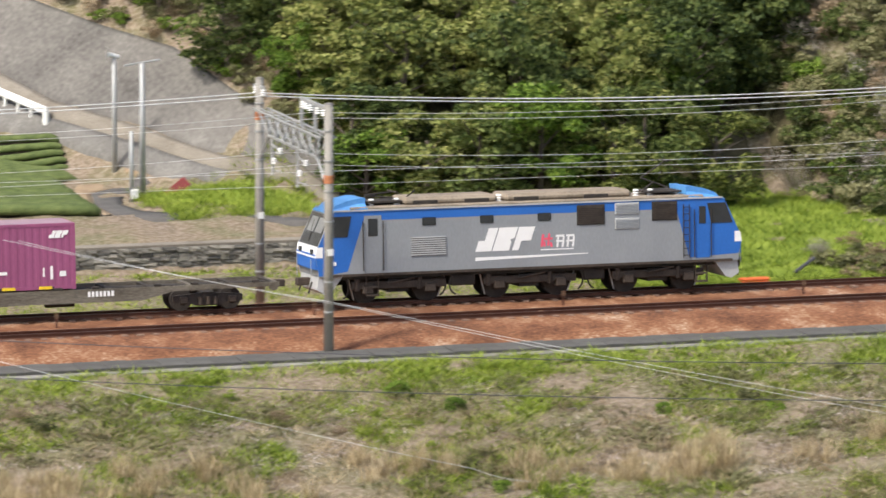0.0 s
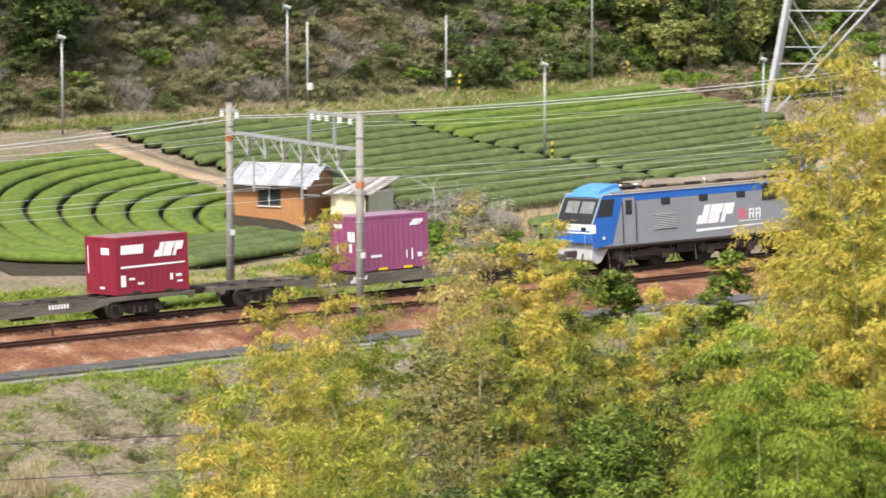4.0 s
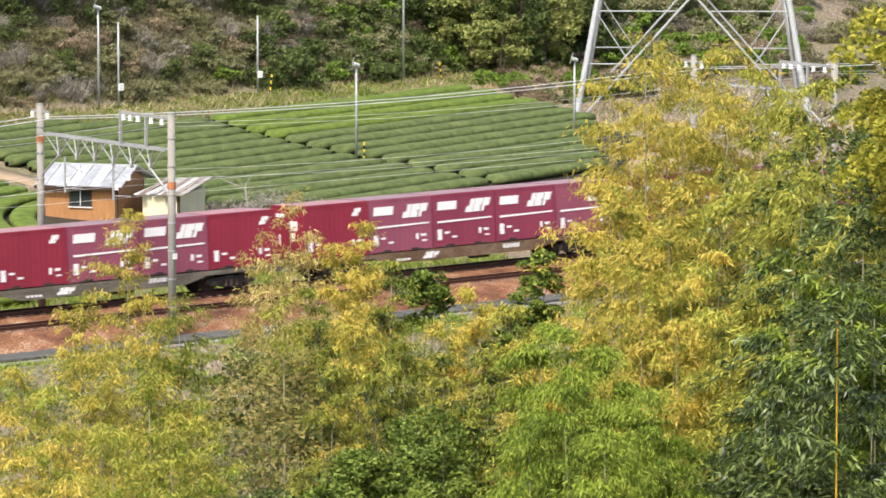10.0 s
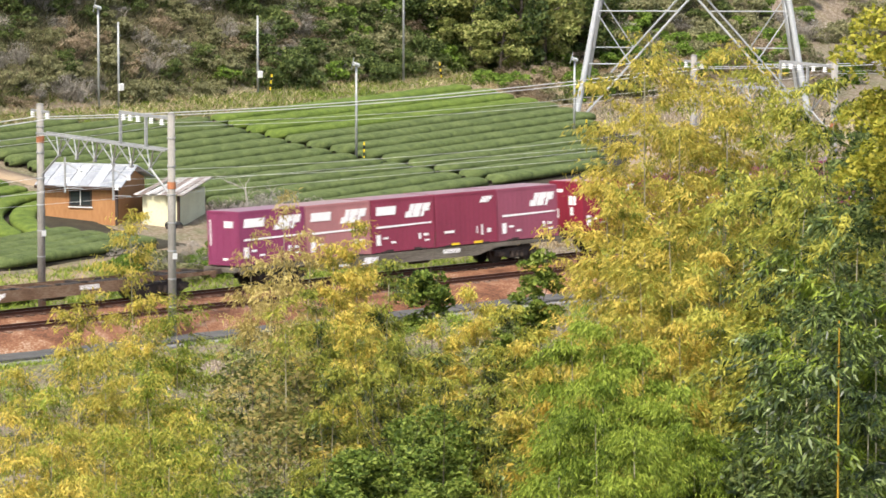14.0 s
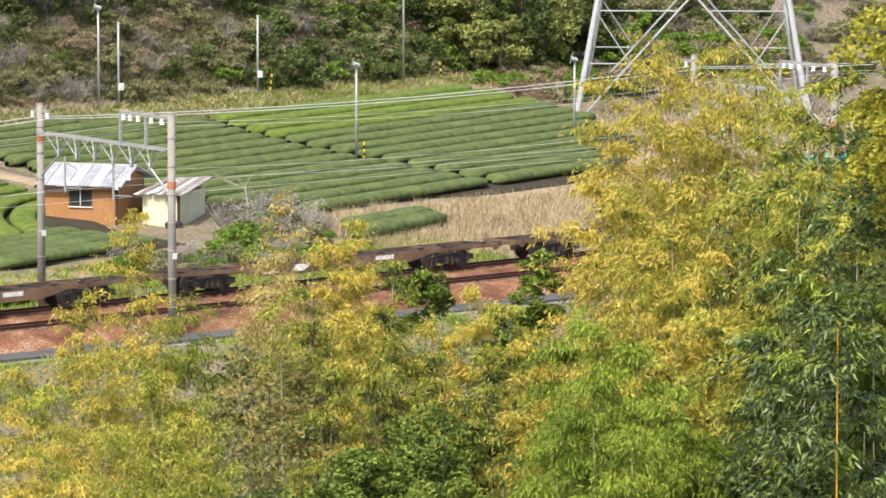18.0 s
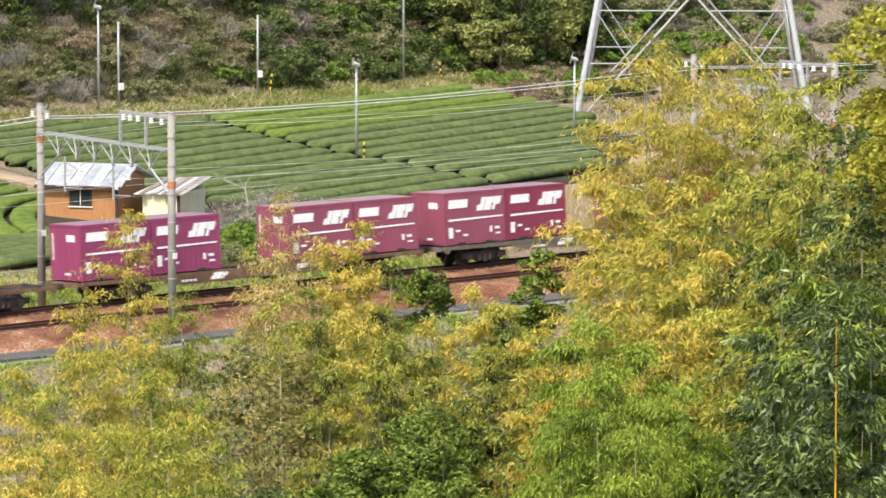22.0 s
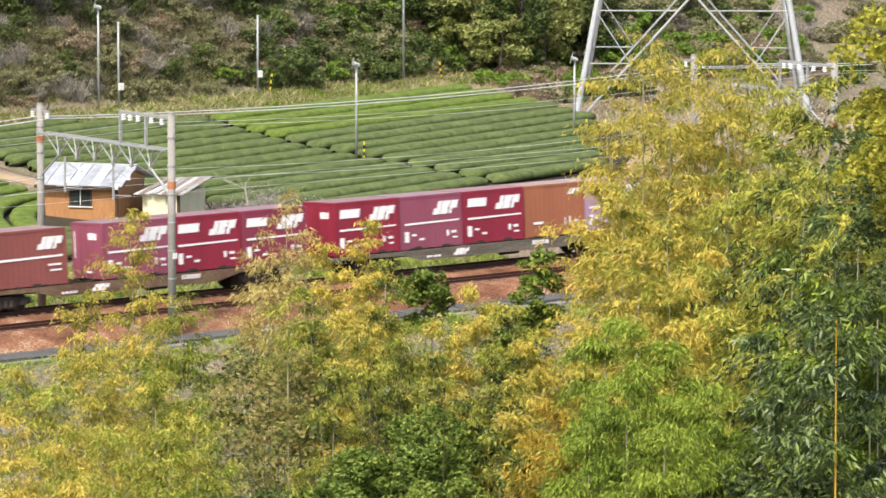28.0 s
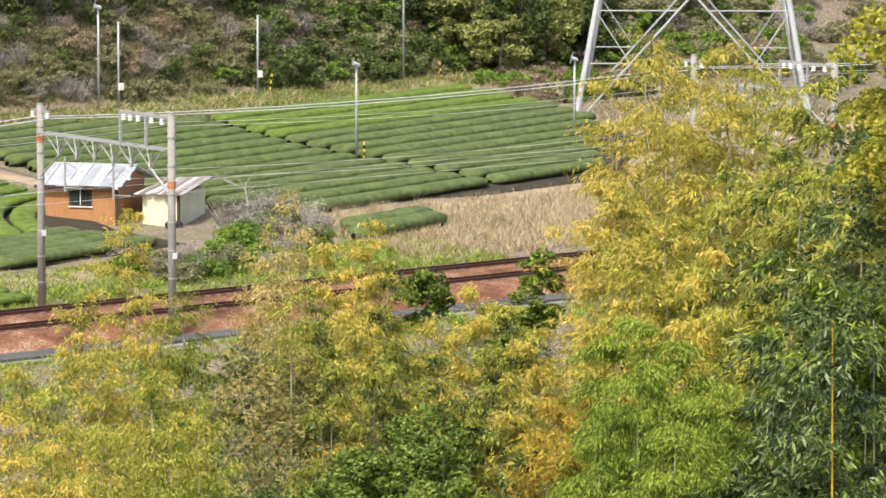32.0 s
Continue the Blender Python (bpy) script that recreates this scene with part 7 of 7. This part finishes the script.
# ---------------------------------------------------------------- broad-leaved shrubs near the camera
def shrub(bearing, dist, top, r, n, size, material, seed, label, zs=0.8):
    rg = np.random.default_rng(2000 + seed)
    x, y = spot(bearing, dist)
    z0 = land1(x, y)
    zc = top - z0 - r * zs
    t = tagged(empty("shrub", pose(x, y, z0)), label, "shrub", "shrubs on the near hillside")
    part("stem", limbs(rg, zc * 0.8, zc + r * 0.3, 0.016, r, 7), M["bark"], t)
    p, d = crown_points(rg, n, r * 0.8, r * zs * 0.8, 30, r * 0.3)
    p[:, 2] += zc
    V, F = leaf_cloud(p, d, size, rg, 2.2)
    raw("crown", V, F, LEAF[material], t)
    return t


shrub(38.24, 52, 17.0, 0.95, 13000, 0.075, "camellia", 1, "rounded glossy evergreen shrub")
shrub(37.35, 51, 16.5, 0.8, 9600, 0.075, "camellia", 2, "rounded glossy evergreen shrub")
shrub(38.9, 50, 16.7, 0.7, 8400, 0.075, "camellia", 3, "rounded glossy evergreen shrub")
shrub(37.85, 49, 16.4, 0.8, 9600, 0.075, "camellia", 9, "rounded glossy evergreen shrub")
shrub(40.23, 62, 18.0, 0.5, 3200, 0.085, "camellia", 4, "ivy-clad dark green tree top", 1.7)
shrub(39.75, 60, 17.2, 0.45, 2200, 0.085, "camellia", 5, "ivy-clad dark green tree top", 1.2)
shrub(38.6, 64, 17.4, 0.6, 2400, 0.09, "camellia", 6, "ivy-clad dark green tree top", 0.8)
for i, (a, d, tp) in enumerate(((36.6, 70, 15.6), (37.2, 72, 15.8), (36.1, 68, 15.2), (39.2, 68, 15.6), (39.8, 70, 15.9))):
    shrub(a, d, tp, 1.0, 1500, 0.08, "olive", 20 + i, "thin twiggy shrub with brownish leaves")
for i, (a, d, tp, r) in enumerate(((36.3, 60, 16.9, 0.75), (36.75, 59, 17.0, 0.7), (36.5, 57, 16.5, 0.8), (37.0, 58, 16.5, 0.7), (39.7, 57, 16.9, 0.5))):
    shrub(a, d, tp, r, 1000, 0.085, "russet", 40 + i, "thin multi-stemmed shrub with russet-olive leaves", 1.1)
shrub(45.35, 40, 23.6, 0.95, 12000, 0.065, "fresh_y", 7, "yellow-green broad-leaved tree leaning into view", 1.5)
shrub(45.3, 41, 22.3, 0.4, 3500, 0.06, "bamboo_r", 8, "yellowing broad-leaved tree branch", 0.9)
shrub(45.3, 44, 22.0, 1.0, 7000, 0.07, "dark", 14, "dark evergreen shrub in the grove", 1.0)
shrub(45.2, 43, 20.8, 1.2, 9000, 0.068, "dark", 10, "dark evergreen shrub in the grove", 1.4)
shrub(44.85, 47, 21.2, 0.9, 7500, 0.07, "dark", 50, "dark evergreen tree top in the grove", 1.3)
shrub(42.75, 46, 17.6, 0.9, 7000, 0.07, "dark", 52, "dark evergreen shrub beside the feathery bamboo", 1.3)
shrub(43.2, 43, 18.3, 0.8, 7000, 0.07, "dark", 53, "dark evergreen shrub beside the feathery bamboo", 1.3)
shrub(44.0, 40, 18.7, 0.8, 7000, 0.07, "dark", 54, "dark evergreen shrub at the foot of the grove", 1.2)
shrub(44.2, 52, 18.0, 1.6, 10500, 0.068, "dark", 11, "dark evergreen shrub in the grove", 1.4)
shrub(43.0, 55, 16.8, 1.4, 9000, 0.068, "dark", 12, "dark evergreen shrub in the grove", 1.4)
shrub(42.2, 50, 16.4, 1.2, 7500, 0.068, "dark", 13, "dark evergreen shrub in the grove", 1.2)
shrub(44.7, 50, 17.6, 1.5, 9750, 0.068, "dark", 15, "dark evergreen shrub in the grove", 1.4)
shrub(43.6, 49, 16.8, 1.3, 9000, 0.068, "dark", 16, "dark evergreen shrub in the grove", 1.3)
shrub(45.0, 44, 18.4, 1.1, 9000, 0.068, "dark", 17, "dark evergreen shrub in the grove", 1.3)
shrub(44.9, 39, 17.9, 0.7, 5000, 0.08, "camellia", 18, "dark glossy shrub at the foot of the grove", 1.2)
shrub(43.4, 41, 17.9, 0.8, 5000, 0.08, "dark", 19, "dark evergreen shrub at the foot of the grove", 1.1)
shrub(38.75, 53, 17.0, 0.8, 7000, 0.075, "camellia", 30, "rounded glossy evergreen shrub")
shrub(39.6, 55, 16.6, 0.8, 4500, 0.08, "dark", 31, "dark evergreen shrub among the bamboo")
shrub(36.3, 54, 15.9, 0.8, 4500, 0.08, "dark", 32, "dark evergreen shrub among the bamboo")
shrub(40.2, 50, 16.6, 0.7, 4000, 0.08, "dark", 33, "dark evergreen shrub among the bamboo")
shrub(37.0, 60, 16.4, 0.9, 2600, 0.08, "olive", 34, "thin twiggy shrub with brownish leaves")
shrub(35.2, 53, 15.6, 0.8, 2600, 0.08, "olive", 35, "thin twiggy shrub with brownish leaves")


# ---------------------------------------------------------------- what moves
def motions():
    for ob, u, *z in MOVING:
        lift = pose(0, z[1] if len(z) > 1 else 0.0, z[0] if z else 0.0, 0, 0, 90 if len(z) > 1 else 0)
        walk(ob, [(t, pose(u + run, 0, 0, -CANT) @ lift) for t, run in RUN])

    # bamboo in the wind: slow leaning about the foot
    lean = [(0, -1.0), (3, -0.9), (6, -1.1), (9, -1.3), (11, -0.6), (13, -0.3), (16, -0.5), (19, -0.35), (23, -0.3), (26, 0.1), (28, 0.35), (32, 0.6)]
    for ob, x, y, z, amp, ph, per in SWAY:
        if amp == "feather":
            rows = [(t, pose(x, y, z, 0.8 * k, 2.4 * k, 0)) for t, k in lean]
        else:
            rows = [(t, pose(x, y, z, amp * math.sin(ph + 6.283 * t / per), amp * math.cos(1.3 * ph + 6.283 * t / (per * 1.3)), 0)) for t in range(0, 33)]
        walk(ob, rows)


motions()
